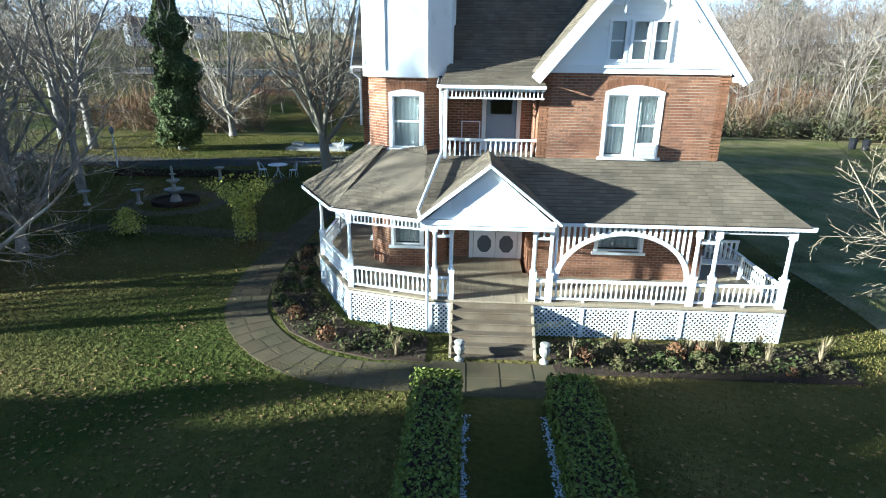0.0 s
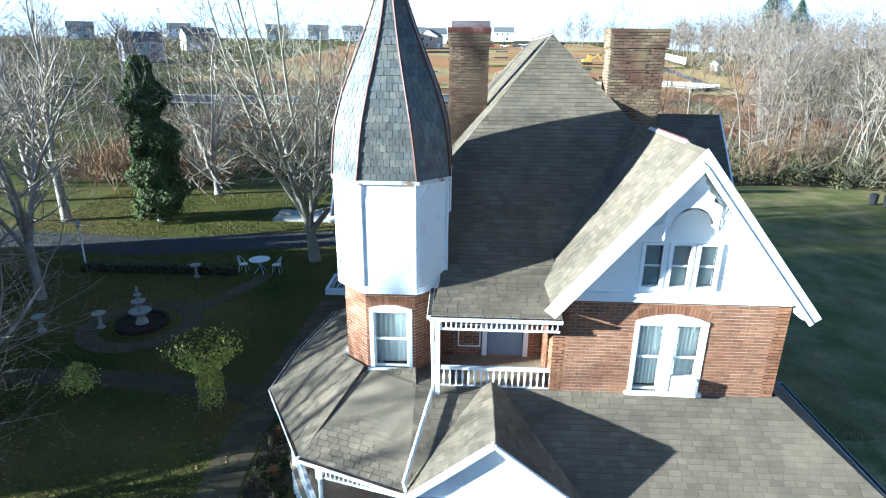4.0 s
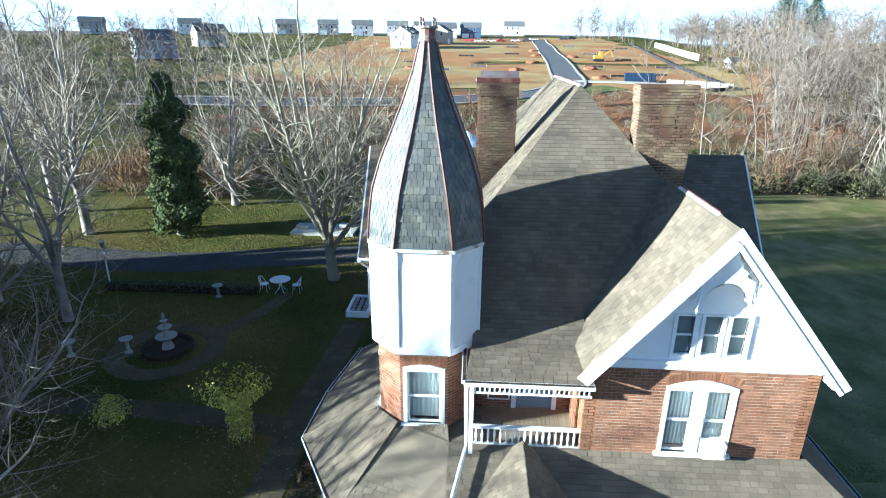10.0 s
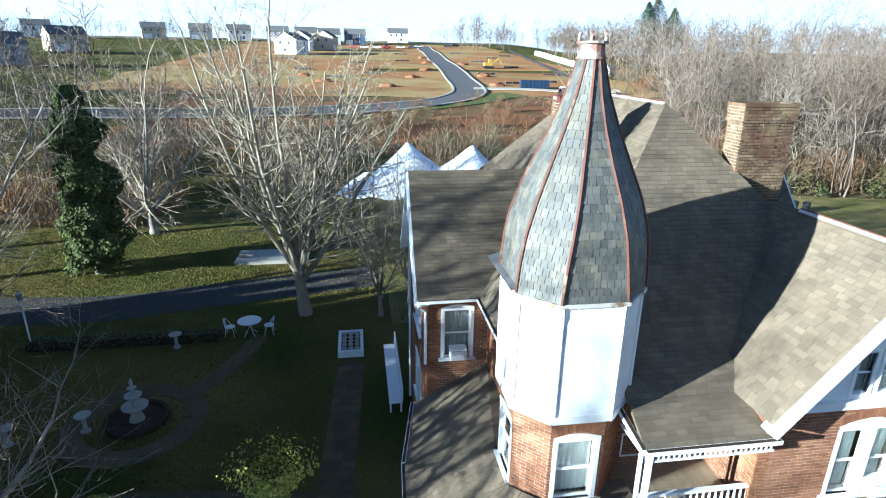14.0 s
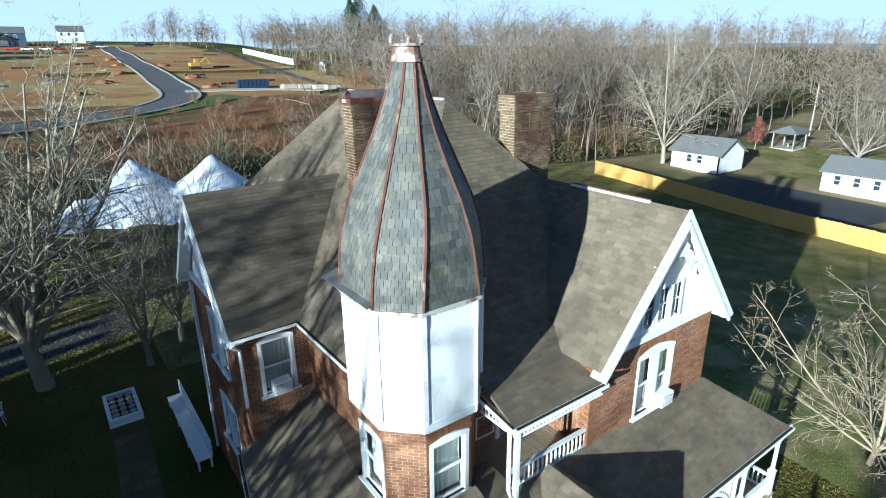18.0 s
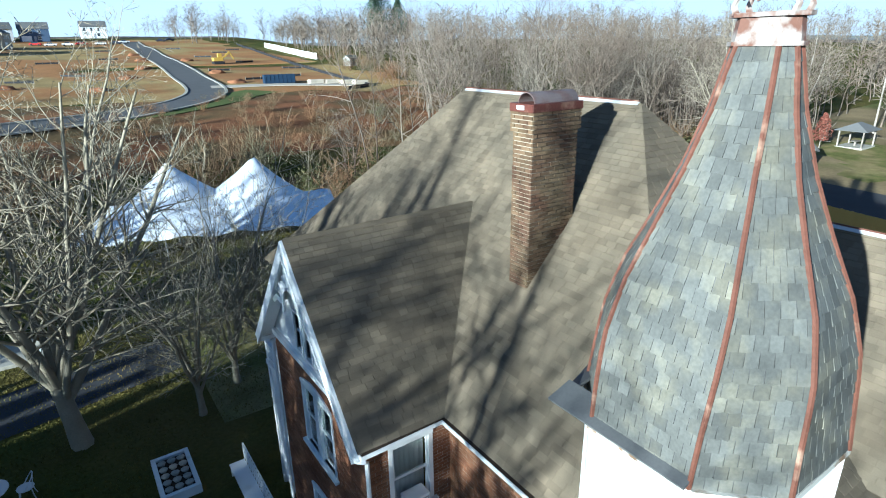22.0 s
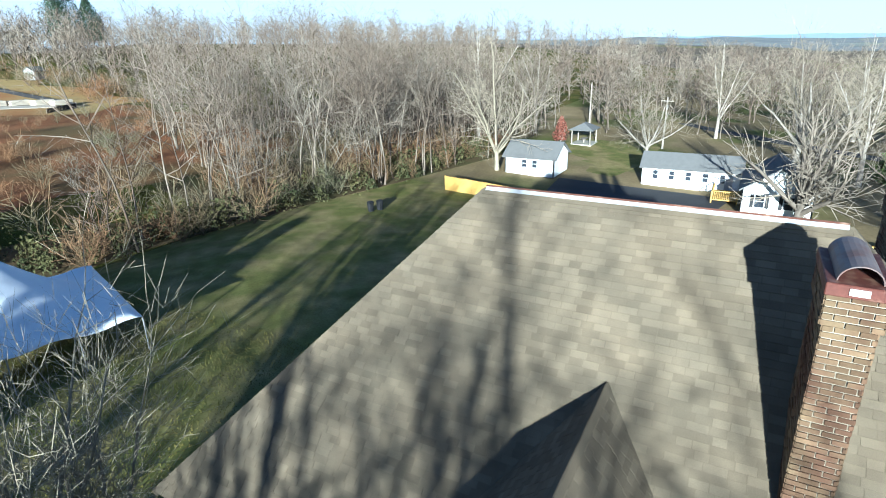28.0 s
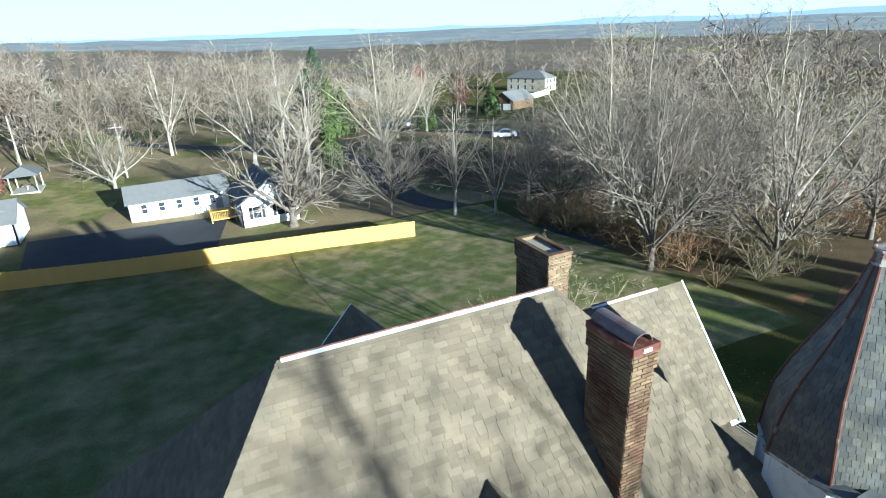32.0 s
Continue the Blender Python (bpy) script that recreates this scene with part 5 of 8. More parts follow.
# balcony
balcony = thing("balcony", "small recessed upper balcony with white balustrade", "balcony")
planks([(-3.95, -0.02), (-1.5, -0.02), (-1.5, 1.5), (-3.95, 1.5)], 4.26, (0, 1), 0.1, 0.05, DECK, balcony)
railing((-3.88, 0.08), (-1.52, 0.08), 4.22, balcony, 0.58)
frieze((-3.92, -0.22), (-1.52, -0.22), 6.06, balcony, 0.20)
frieze((-3.95, -0.2), (-3.95, 0.85), 6.06, balcony, 0.20)
part("balcony_post", boxes((-3.98, -0.26, 4.3, -3.89, -0.17, 6.1)), WHITE, balcony)
part("balcony_beam", boxes((-3.98, -0.27, 6.06, -1.5, -0.17, 6.13)), WHITE, balcony)
part("picture_frame", boxes((-3.55, 1.47, 4.5, -3.52, 1.5, 5.1), (-3.05, 1.47, 4.5, -3.02, 1.5, 5.1), (-3.52, 1.47, 5.07, -3.05, 1.5, 5.1), (-3.52, 1.47, 4.5, -3.05, 1.5, 4.53)), WHITE, balcony)


# bench on the porch
def bench(at, turn, name, label, seat_z=0.42, length=1.2):
    b = thing(name, label, "bench", at)
    b.rotation_euler = (0, 0, radians(turn))
    for k in range(4):
        part("seat_slat", boxes((-length / 2, -0.2 + 0.11 * k, seat_z, length / 2, -0.11 + 0.11 * k, seat_z + 0.025)), WHITE, b)
    for k in range(9):
        x = -length / 2 + 0.06 + (length - 0.12) * k / 8
        part("back_slat", boxes((x - 0.025, 0.24, seat_z + 0.03, x + 0.025, 0.265, seat_z + 0.52)), WHITE, b)
    part("back_rail", boxes((-length / 2, 0.225, seat_z + 0.50, length / 2, 0.28, seat_z + 0.57)), WHITE, b)
    for sx in (-1, 1):
        for y in (-0.17, 0.25):
            part("leg", boxes((sx * (length / 2 - 0.05) - 0.03, y - 0.03, 0, sx * (length / 2 - 0.05) + 0.03, y + 0.03, seat_z + (0.22 if y < 0 else 0.5))), WHITE, b)
        part("armrest", boxes((sx * (length / 2 - 0.05) - 0.045, -0.24, seat_z + 0.22, sx * (length / 2 - 0.05) + 0.045, 0.24, seat_z + 0.25)), WHITE, b)
    return b


bench((3.6, 0.35, FLOOR), 0, "porch_bench", "white slatted wooden bench on the porch")
# lower back porch beside the left wing
back_porch = thing("back_porch", "white two-storey back porch with an upper railing", "porch")
part("back_floor", boxes((-6.78, 10.68, 4.25, -5.50, 13.1, 4.40)), WHITE_OLD, back_porch)
for x, y in ((-6.7, 10.78), (-6.7, 13.0), (-5.58, 13.0)):
    part("post", boxes((x - 0.06, y - 0.06, 0.0, x + 0.06, y + 0.06, 5.3)), WHITE, back_porch)
for a, b in (((-6.7, 10.78), (-6.7, 13.0)), ((-6.7, 13.0), (-5.58, 13.0))):
    railing(a, b, 4.40, back_porch)
for k in range(11):
    part("boarding", boxes((-6.72, 10.86 + 0.19 * k, 0.2, -6.68, 11.045 + 0.19 * k, 4.25)), WHITE_OLD, back_porch)

# true storey height, and the porch's true width and place before the wall
STOREY = 0.963
for t in (house, porch, entrance, balcony_door, balcony, back_porch):
    t.scale = (1, 1, STOREY)
porch.scale, porch.location = (0.975, 1, STOREY), (-0.27, 0.20, 0)
for t in bpy.data.objects:
    if t.parent is None and t.name.startswith("porch_bench"):
        t.location.z *= STOREY

# ---- trees ----
def grow(seed, tall, fork=0.3, limbs=6, spread=0.55, levels=4, droop=0.0, twigs=3, split=4, thick=None, wander=0.12, fine=1, reach=1.0, kid=1.0):
    """The limbs of a bare tree: rows of start, end, two radii and level."""
    r = random.Random(seed)
    out = []

    def limb(p, d, length, radius, level):
        steps = fine if level == levels and level > 1 else (4, 4, 3, 2, 1)[min(level, 4)]
        q, way = p.copy(), d.copy()
        kids = []
        for k in range(steps):
            lift = (0.05, 0.045, 0.02, 0.0, -0.02)[min(level, 4)]
            way = (way + Vector((r.uniform(-1, 1), r.uniform(-1, 1), r.uniform(-0.6, 1) * 0.9)) * wander * (1 + level * 0.5) + Vector((0, 0, lift - droop * level * 0.1))).normalized()
            e = q + way * (length / steps)
            r0, r1 = radius * (1 - 0.62 * k / steps), radius * (1 - 0.62 * (k + 1) / steps)
            out.append((q.copy(), e.copy(), r0, r1, level))
            if level < levels:
                n = split if level == 1 else twigs if level == 2 else max(2, twigs - 1)
                for _ in range(n if k else max(0, n - 2)):
                    kids.append((q.lerp(e, r.random()), way.copy(), r1))
            q = e
        for at, way2, rad in kids:
            side = way2.cross(Vector((r.uniform(-1, 1), r.uniform(-1, 1), r.uniform(-1, 1)))).normalized()
            tilt = r.uniform(0.5, 1.25)
            limb(at, (way2 * math.cos(tilt) + side * math.sin(tilt)).normalized(), length * kid * r.uniform(0.32, 0.58), rad * r.uniform(0.38, 0.55), level + 1)
        if level < levels:
            limb(q, (way + Vector((r.uniform(-0.3, 0.3), r.uniform(-0.3, 0.3), 0.1))).normalized(), length * 0.5, radius * 0.38, level + 1)

    rad = thick or tall * 0.022
    base, n = Vector((0, 0, -0.15)), 3
    q = base
    way = Vector((0, 0, 1))
    for k in range(n):
        way = (way + Vector((r.uniform(-0.06, 0.06), r.uniform(-0.06, 0.06), 0.1))).normalized()
        e = q + way * (tall * fork / n)
        out.append((q.copy(), e.copy(), rad * (1.35 if k == 0 else 1.05 - 0.08 * k), rad * (1.02 - 0.08 * k), 0))
        q = e
    for k in range(limbs):
        a = 2 * math.pi * (k + r.uniform(-0.3, 0.3)) / limbs
        tilt = spread * r.uniform(0.35, 1.25) if k else spread * 0.12
        d = Vector((math.cos(a) * math.sin(tilt), math.sin(a) * math.sin(tilt), math.cos(tilt)))
        low = 0 if k < limbs // 2 else r.uniform(0.0, 0.35) * tall * fork
        limb(q - way * low, d, tall * (1 - fork) * reach * r.uniform(0.62, 0.92), rad * r.uniform(0.42, 0.68), 1)
    return out


def sprout(seed, tall, stems=6, fork=0.2, spread=0.6, shoots=(2, 2, 2), joints=(7, 5, 3, 2), thick=0.2, reach=0.62, clear=1, wander=0.10, lift=0.5):
    """A bare tree of long limbs with side shoots that shorten towards the tips; one stem makes a straight leader."""
    r = random.Random(seed)
    out = []

    def limb(p, d, length, radius, level):
        n = joints[level]
        q, way = p.copy(), d.copy()
        for k in range(n):
            jog = wander * (1 + 0.5 * level)
            way = (way + Vector((r.uniform(-jog, jog), r.uniform(-jog, jog), r.uniform(-jog, jog) + lift * (0.07, 0.07, 0.03, 0.0)[level]))).normalized()
            e = q + way * (length / n)
            out.append((q.copy(), e.copy(), radius * (1 - 0.78 * k / n), radius * (1 - 0.78 * (k + 1) / n), level + 1))
            if level < len(shoots) and k >= (clear if level == 0 else 1):
                for _ in range(shoots[level]):
                    u = r.random()
                    side = way.cross(Vector((r.uniform(-1, 1), r.uniform(-1, 1), r.uniform(-1, 1)))).normalized()
                    tilt = r.uniform(0.55, 1.15)
                    part_way = (k + u) / n
                    limb(q.lerp(e, u), (way * math.cos(tilt) + side * math.sin(tilt)).normalized(), length * reach * (1 - 0.62 * part_way) * r.uniform(0.65, 1.1), radius * (1 - 0.78 * part_way) * r.uniform(0.42, 0.62), level + 1)
            q = e

    foot, up = Vector((0, 0, -0.15)), Vector((0, 0, 1))
    top = Vector((r.uniform(-0.02, 0.02) * tall, r.uniform(-0.02, 0.02) * tall, tall * fork))
    mid = foot.lerp(top, 0.45)
    out.append((foot, mid, thick * 1.3, thick * 1.02, 0))
    out.append((mid, top, thick * 1.02, thick * 0.9, 0))
    for k in range(stems):
        a = 2 * math.pi * (k + r.uniform(-0.3, 0.3)) / max(1, stems - 1)
        tilt = spread * r.uniform(0.45, 1.15) if k else spread * 0.12
        d = Vector((math.cos(a) * math.sin(tilt), math.sin(a) * math.sin(tilt), math.cos(tilt)))
        start = foot.lerp(top, 1.0 if k < 3 else r.uniform(0.7, 1.0))
        limb(start, d, tall * (1 - fork) * (r.uniform(0.72, 0.98) if k else 1.0), thick * (0.85 if stems == 1 else r.uniform(0.42, 0.62)), 0)
    return out


def limb_mesh(name, rows, sides, mat, least=0.004, flat=99):
    """Tapered prisms for those limbs; the finest twigs past the level flat are slender blades."""
    v, f = [], []
    for n, (a, b, r0, r1, level) in enumerate(rows):
        d = (b - a).normalized()
        s = d.cross(Vector((0.31, 0.17, 0.93)) if abs(d.z) < 0.9 else Vector((1, 0.2, 0))).normalized()
        u = s.cross(d)
        base = len(v)
        if level >= flat:
            w = s * math.cos(n * 2.4) + u * math.sin(n * 2.4)
            r0, r1 = max(r0 * 1.3, least), max(r1 * 1.3, least * 0.6)
            v += [a - w * r0, a + w * r0, b + w * r1, b - w * r1]
            f.append((base, base + 1, base + 2, base + 3))
            continue
        for p, r in ((a, max(r0, least)), (b, max(r1, least))):
            for k in range(sides):
                t = 2 * math.pi * k / sides
                v.append(p + s * (r * math.cos(t)) + u * (r * math.sin(t)))
        for k in range(sides):
            j = (k + 1) % sides
            f.append((base + k, base + j, base + sides + j, base + sides + k))
    me = bpy.data.meshes.new(name)
    me.from_pydata([tuple(q) for q in v], [], f)
    me.materials.append(mat)
    me.polygons.foreach_set("use_smooth", [True] * len(me.polygons))
    return me


def bare_tree(name, rows, label, category="tree", cut=1, mats=None, least=0.008):
    bark, twig = mats or (BARK, TWIG)
    t = thing(name, label, category)
    o = new("trunk", limb_mesh("trunk", [q for q in rows if q[4] <= cut], 7, bark))
    o.parent = t
    o = new("crown", limb_mesh("crown", [q for q in rows if q[4] > cut], 3, twig, least, 3))
    o.parent = t
    return t


def set_at(t, x, y, turn=0.0, scale=1.0):
    t.location = (x, y, height(x, y))
    t.rotation_euler = (0, 0, radians(turn))
    t.scale = (scale, scale, scale)
    return t


def another(t, x, y, turn, scale):
    c = copy_thing(t, pose(x, y, height(x, y), 0, 0, turn))
    c.scale = (scale, scale, scale)
    return c


big = bare_tree("tree", sprout(7, 15.5, 11, 0.15, 0.74, (3, 2, 2), (8, 5, 3, 2), 0.28, 0.50, 1, 0.11, 0.75), "large bare spreading maple in the back garden", mats=(PALE_BARK, MAPLE_TWIG), least=0.007)
oak = bare_tree("tree", sprout(19, 15.0, 8, 0.16, 0.95, (3, 2, 1), (7, 5, 3, 2), 0.27, 0.60, 1, 0.12, 0.4), "large bare tree with long pale limbs behind the fence", mats=(PALE_BARK, TWIG), least=0.011)
set_at(oak, 53.6, 34.3, 120, 1.0)
set_at(big, -11.7, 18.6, 280)
slim = bare_tree("tree", grow(11, 8.4, 0.18, 8, 0.50, 4, twigs=3, split=3, thick=0.15), "slender bare tree with pale upright branches", mats=(PALE_BARK, PALE_BARK))
set_at(slim, -6.4, 19.4, 0, 0.9)
tall_a = bare_tree("tree", sprout(21, 15.5, 6, 0.26, 0.50, (3, 2, 2), (7, 4, 3, 2), 0.27, 0.58, 1, 0.12), "tall bare tree with grey bark")
set_at(tall_a, -30.3, 25.1)
tall_b = bare_tree("tree", sprout(34, 13.5, 5, 0.22, 0.42, (3, 2, 2), (7, 4, 3, 2), 0.21, 0.58, 1, 0.12), "tall thin bare tree with grey bark")
set_at(tall_b, -27.8, 14.3)
wide = bare_tree("tree", grow(45, 11.0, 0.16, 8, 0.95, 4, twigs=3, split=3, thick=0.30), "low bare tree with wide spreading limbs")
set_at(wide, -23.5, 33.5)
scrub = bare_tree("tree", sprout(58, 8.0, 9, 0.08, 0.95, (3, 2, 2), (6, 4, 3, 2), 0.10, 0.58, 1, 0.16, 0.3), "pale bare shrubby tree beside the porch", mats=(PALE_TWIG, PALE_TWIG), least=0.005)
set_at(scrub, 9.2, -2.6, 0, 0.88)
stout = bare_tree("tree", grow(91, 9.6, 0.17, 8, 0.78, 3, twigs=4, split=4, thick=0.45, wander=0.18), "dark bare tree with thick crooked limbs beside the fence", mats=(DARK_BARK, DARK_TWIG), least=0.014)
set_at(stout, 47.0, 2.4, 30)
dark_big = bare_tree("tree", sprout(61, 14.0, 9, 0.16, 0.85, (3, 2, 2), (7, 5, 3, 2), 0.25, 0.60, 1, 0.12), "large bare tree with many ascending limbs", mats=(DARK_BARK, DARK_TWIG))
set_at(dark_big, 17.5, -17.0)
# western trees beyond the view are added for their dappled shade on roofs and lawn
for t, x, y, turn, s in ((tall_b, -20.5, 0.6, 130, 0.85), (tall_b, -22.9, 12.7, 220, 0.95), (tall_a, -24.5, 7.0, 60, 1.12), (tall_b, -26.0, -1.5, 40, 1.3), (tall_a, -31.5, 0.5, 10, 1.22), (big, -28.5, 4.9, 75, 1.1), (wide, -34.0, 6.0, 60, 1.15), (tall_a, -33.0, 18.0, 200, 1.0), (tall_a, -36.0, 30.0, 100, 1.05), (tall_b, -32.5, 9.5, 310, 1.1), (slim, -4.9, 19.9, 110, 0.8), (slim, -8.0, 18.0, 200, 0.85), (slim, -35.5, 2.0, 20, 1.1), (slim, -30.0, -6.0, 80, 0.95), (tall_a, -27.0, 3.2, 140, 0.95), (tall_b, -24.0, -5.3, 10, 0.9), (slim, -20.1, 1.3, 30, 0.62), (wide, -26.5, 12.0, 130, 0.7), (wide, -18.8, 3.4, 200, 0.62), (wide, -17.6, -0.4, 90, 0.52),
                         (dark_big, 44.8, -7.6, 200, 0.77), (tall_a, 41.1, -13.3, 90, 0.73), (tall_b, 38.2, -16.6, 20, 0.75), (tall_b, 41.5, -22.8, 200, 0.83), (dark_big, 30.3, -30.6, 80, 0.93), (tall_a, 15.0, -27.0, 10, 0.9), (dark_big, 39.3, -39.0, 190, 1.04), (oak, 24.0, -38.0, 70, 1.2), (tall_a, 34.8, -25.6, 70, 0.82), (oak, 29.2, -23.9, 15, 1.18), (dark_big, 22.0, -31.0, 250, 0.95), (oak, 35.9, -33.4, 120, 1.21), (dark_big, 13.0, -35.0, 300, 0.9), (oak, 46.0, -30.1, 220, 0.94),
                         (dark_big, 12.5, -23.0, 140, 0.85), (dark_big, 20.5, -22.5, 30, 0.9), (dark_big, 34.8, -21.7, 200, 0.77), (oak, 70.6, -16.6, 10, 1.21), (wide, 79.6, 1.3, 80, 1.32), (tall_a, 66.2, -4.3, 250, 0.94), (oak, 88.6, -25.6, 300, 1.10), (tall_a, 97.5, 12.5, 40, 0.99), (wide, 72.9, 19.8, 140, 0.88), (tall_a, 68.4, 43.8, 120, 1.10), (tall_b, 81.8, 39.4, 10, 1.10), (oak, 113.2, -34.6, 160, 0.99), (tall_a, 104.2, -7.7, 90, 1.10), (tall_b, 95.3, -34.6, 50, 0.99)):
    another(t, x, y, turn, s)


# ivy-clad evergreen
def leaf_cloud(name, count, mat, place, size, seed, parent=None, kind=""):
    """Many small folded leaves; place(r) gives a point and the way outwards."""
    r = random.Random(seed)
    v, f = [], []
    for _ in range(count):
        p, out = place(r)
        n = (Vector(out) + Vector((r.uniform(-1, 1), r.uniform(-1, 1), r.uniform(-1, 1))) * 0.8).normalized()
        s = n.cross(Vector((r.uniform(-1, 1), r.uniform(-1, 1), r.uniform(-1, 1)))).normalized()
        t = n.cross(s)
        k = size * r.uniform(0.6, 1.35)
        p = Vector(p)
        base = len(v)
        v += [p - s * k * 0.5, p + t * k * 0.32 + n * k * 0.12, p + s * k * 0.6, p - t * k * 0.32 + n * k * 0.12]
        f += [(base, base + 1, base + 2), (base, base + 2, base + 3)]
    return bulk(name, v, f, mat, parent, kind)


ivy = thing("ivy_tree", "tall column of glossy ivy over an old trunk", "tree", (-24.0, 25.7, 0))
rows = grow(77, 10.2, 0.6, 5, 0.35, 3, twigs=2, split=3, thick=0.28)
o = new("trunk", limb_mesh("trunk", rows, 6, BARK))
o.parent = ivy


def ivy_place(r):
    z = 0.3 + 10.3 * r.random() ** 0.9
    k = z / 10.7
    a = r.uniform(0, 2 * math.pi)
    rad = 1.55 * max(0.0, 1 - k ** 4) ** 0.6 * (0.85 + 0.45 * noise.noise(Vector((z * 0.8, 0, 4)))) + 0.15
    rad *= 0.70 + 0.65 * noise.noise(Vector((math.cos(a) * 1.5, math.sin(a) * 1.5, z * 0.8))) + 0.28 * r.random()
    return (rad * math.cos(a), rad * math.sin(a), z), (math.cos(a), math.sin(a), 0.35)


leaf_cloud("foliage", 22000, IVY, ivy_place, 0.19, 5, ivy)


# low evergreens past the western edge, unseen, added to shade lawn and garden
def cedar(x, y, tall, wide_, seed):
    c = thing("cedar", "dense dark evergreen cedar; the western belt is unseen, added to cast shade", "tree", (x, y, height(x, y)), "western cedars")
    bm = bmesh.new()
    tube(bm, [(0, 0, -0.1), (0, 0, tall * 0.5), (0, 0, tall * 0.97)], [0.16, 0.1, 0.02], 6)
    part("trunk", bm, BARK, c)

    def place(r):
        z = tall * (0.03 + 0.97 * r.random() ** 1.2)
        rad = wide_ * (1 - (z / tall) ** 1.6) * (0.55 + 0.5 * r.random())
        a = r.uniform(0, 2 * math.pi)
        return (rad * math.cos(a), rad * math.sin(a), z), (math.cos(a), math.sin(a), 0.5)

    leaf_cloud("foliage", 1500, GREEN_LEAF, place, 0.75, seed, c)
    return c


cedar_a, cedar_b = cedar(-41.0, -6.4, 7.2, 2.2, 3), cedar(-43.5, -5.6, 7.7, 2.2, 4)
for k in range(1, 13):
    another(cedar_a, -41.0 + rng.uniform(-0.6, 0.6), -6.4 + 1.6 * k, 60 * k, rng.uniform(1.08, 1.22) * (0.8 if k > 9 else 1.0))
    another(cedar_b, -43.5 + rng.uniform(-0.6, 0.6), -5.6 + 1.6 * k, 75 * k, rng.uniform(1.08, 1.22) * (0.8 if k > 9 else 1.0))
for k in range(17):
    another((cedar_b, cedar_a)[k % 2], -41.5 + rng.uniform(-1.2, 1.2), -15.2 - 1.8 * k, 40 * k, (1.08, 1.35, 1.5)[k] if k < 3 else rng.uniform(1.45, 1.7))
for k in range(12):
    another((cedar_a, cedar_b)[k % 2], -38.0 + rng.uniform(-0.6, 0.6), -17.6 - 1.9 * k, 55 * k, rng.uniform(1.25, 1.5))
for x, y, s in ((101, -16.5, 1.5), (104, -20, 1.25), (70, -8, 0.9), (103, -38, 1.0), (99, -36, 0.8), (130, -70, 1.2)):
    another(cedar_a, x, y, 20, s)

# ---- garden ----
def strip(center, width, step):
    """Points along a smooth line, with the way across."""
    p = [Vector((*q, 0)) for q in center]
    out = []
    for i in range(len(p) - 1):
        a, b, c, d = p[max(i - 1, 0)], p[i], p[i + 1], p[min(i + 2, len(p) - 1)]
        n = max(1, round((c - b).length / step))
        for k in range(n):
            t = k / n
            q = 0.5 * ((2 * b) + (c - a) * t + (2 * a - 5 * b + 4 * c - d) * t * t + (3 * b - a - 3 * c + d) * t ** 3)
            out.append(q)
    out.append(p[-1])
    rows = []
    for i, q in enumerate(out):
        d = (out[min(i + 1, len(out) - 1)] - out[max(i - 1, 0)]).normalized()
        rows.append((q, Vector((-d.y, d.x, 0)) * width / 2))
    return rows


def ribbon(rows, lift, thick, mat, name, label, category, kind="structure"):
    v, f = [], []
    for q, s in rows:
        for p in (q - s, q + s):
            v.append((p.x, p.y, height(p.x, p.y) + lift))
        for p in (q - s, q + s):
            v.append((p.x, p.y, height(p.x, p.y) + lift - thick))
    for i in range(len(rows) - 1):
        a, b = 4 * i, 4 * i + 4
        f += [(a, a + 1, b + 1, b), (a + 2, b + 2, b + 3, a + 3), (a, b, b + 2, a + 2), (a + 1, a + 3, b + 3, b + 1)]
    f += [(0, 2, 3, 1), (len(v) - 4, len(v) - 3, len(v) - 1, len(v) - 2)]
    return tagged(bulk(name, v, f, mat, None, kind), label, category)


walk_rows = strip([(-4.0, -3.85), (-5.6, -3.85), (-7.0, -3.42), (-8.25, -2.4), (-9.25, -0.8), (-9.75, 1.6), (-9.85, 4.2), (-9.8, 7.0), (-9.6, 10.5), (-9.4, 13.6)], 1.12, 0.5)
path = ribbon(walk_rows, 0.012, 0.1, STONE, "garden_path", "curved stone-paved garden path", "path")
stones = bpy.data.materials["concrete_paving"]
for i in range(len(walk_rows) - 1):
    (q0, s0), (q1, s1) = walk_rows[i], walk_rows[i + 1]
    cuts = [-1.0, rng.uniform(-0.6, -0.1), rng.uniform(0.1, 0.6), 1.0] if rng.random() < 0.7 else [-1.0, rng.uniform(-0.3, 0.3), 1.0]
    for c0, c1 in zip(cuts, cuts[1:]):
        bm = bmesh.new()
        j = [rng.uniform(-0.04, 0.16) for _ in range(4)]
        pts = [q0 + s0 * (c0 + 0.04), q0 + s0 * (c1 - 0.04), q1 + s1 * (c1 - 0.04), q1 + s1 * (c0 + 0.04)]
        d = (q1 - q0).normalized() * 0.02
        pts = [pts[0] + d * (1 + j[0] * 20), pts[1] + d * (1 + j[1] * 20), pts[2] - d * (1 + j[2] * 20), pts[3] - d * (1 + j[3] * 20)]
        slab(bm, [(p.x, p.y, height(p.x, p.y) + 0.016 + 0.003 * rng.random()) for p in pts], 0.012)
        part("paving_stone", bm, STONE, path)
landing = tagged(part("front_walk", boxes((-4.05, -4.55, -0.06, -1.0, -3.18, 0.014)), STONE), "concrete landing at the foot of the steps", "path", kind="structure")
for i in range(4):
    for k in range(2):
        part("paving_stone", boxes((-3.98 + 0.74 * i, -4.5 + 0.66 * k, 0.0, -3.28 + 0.74 * i, -3.88 + 0.66 * k, 0.024 + 0.003 * rng.random())), STONE, landing)
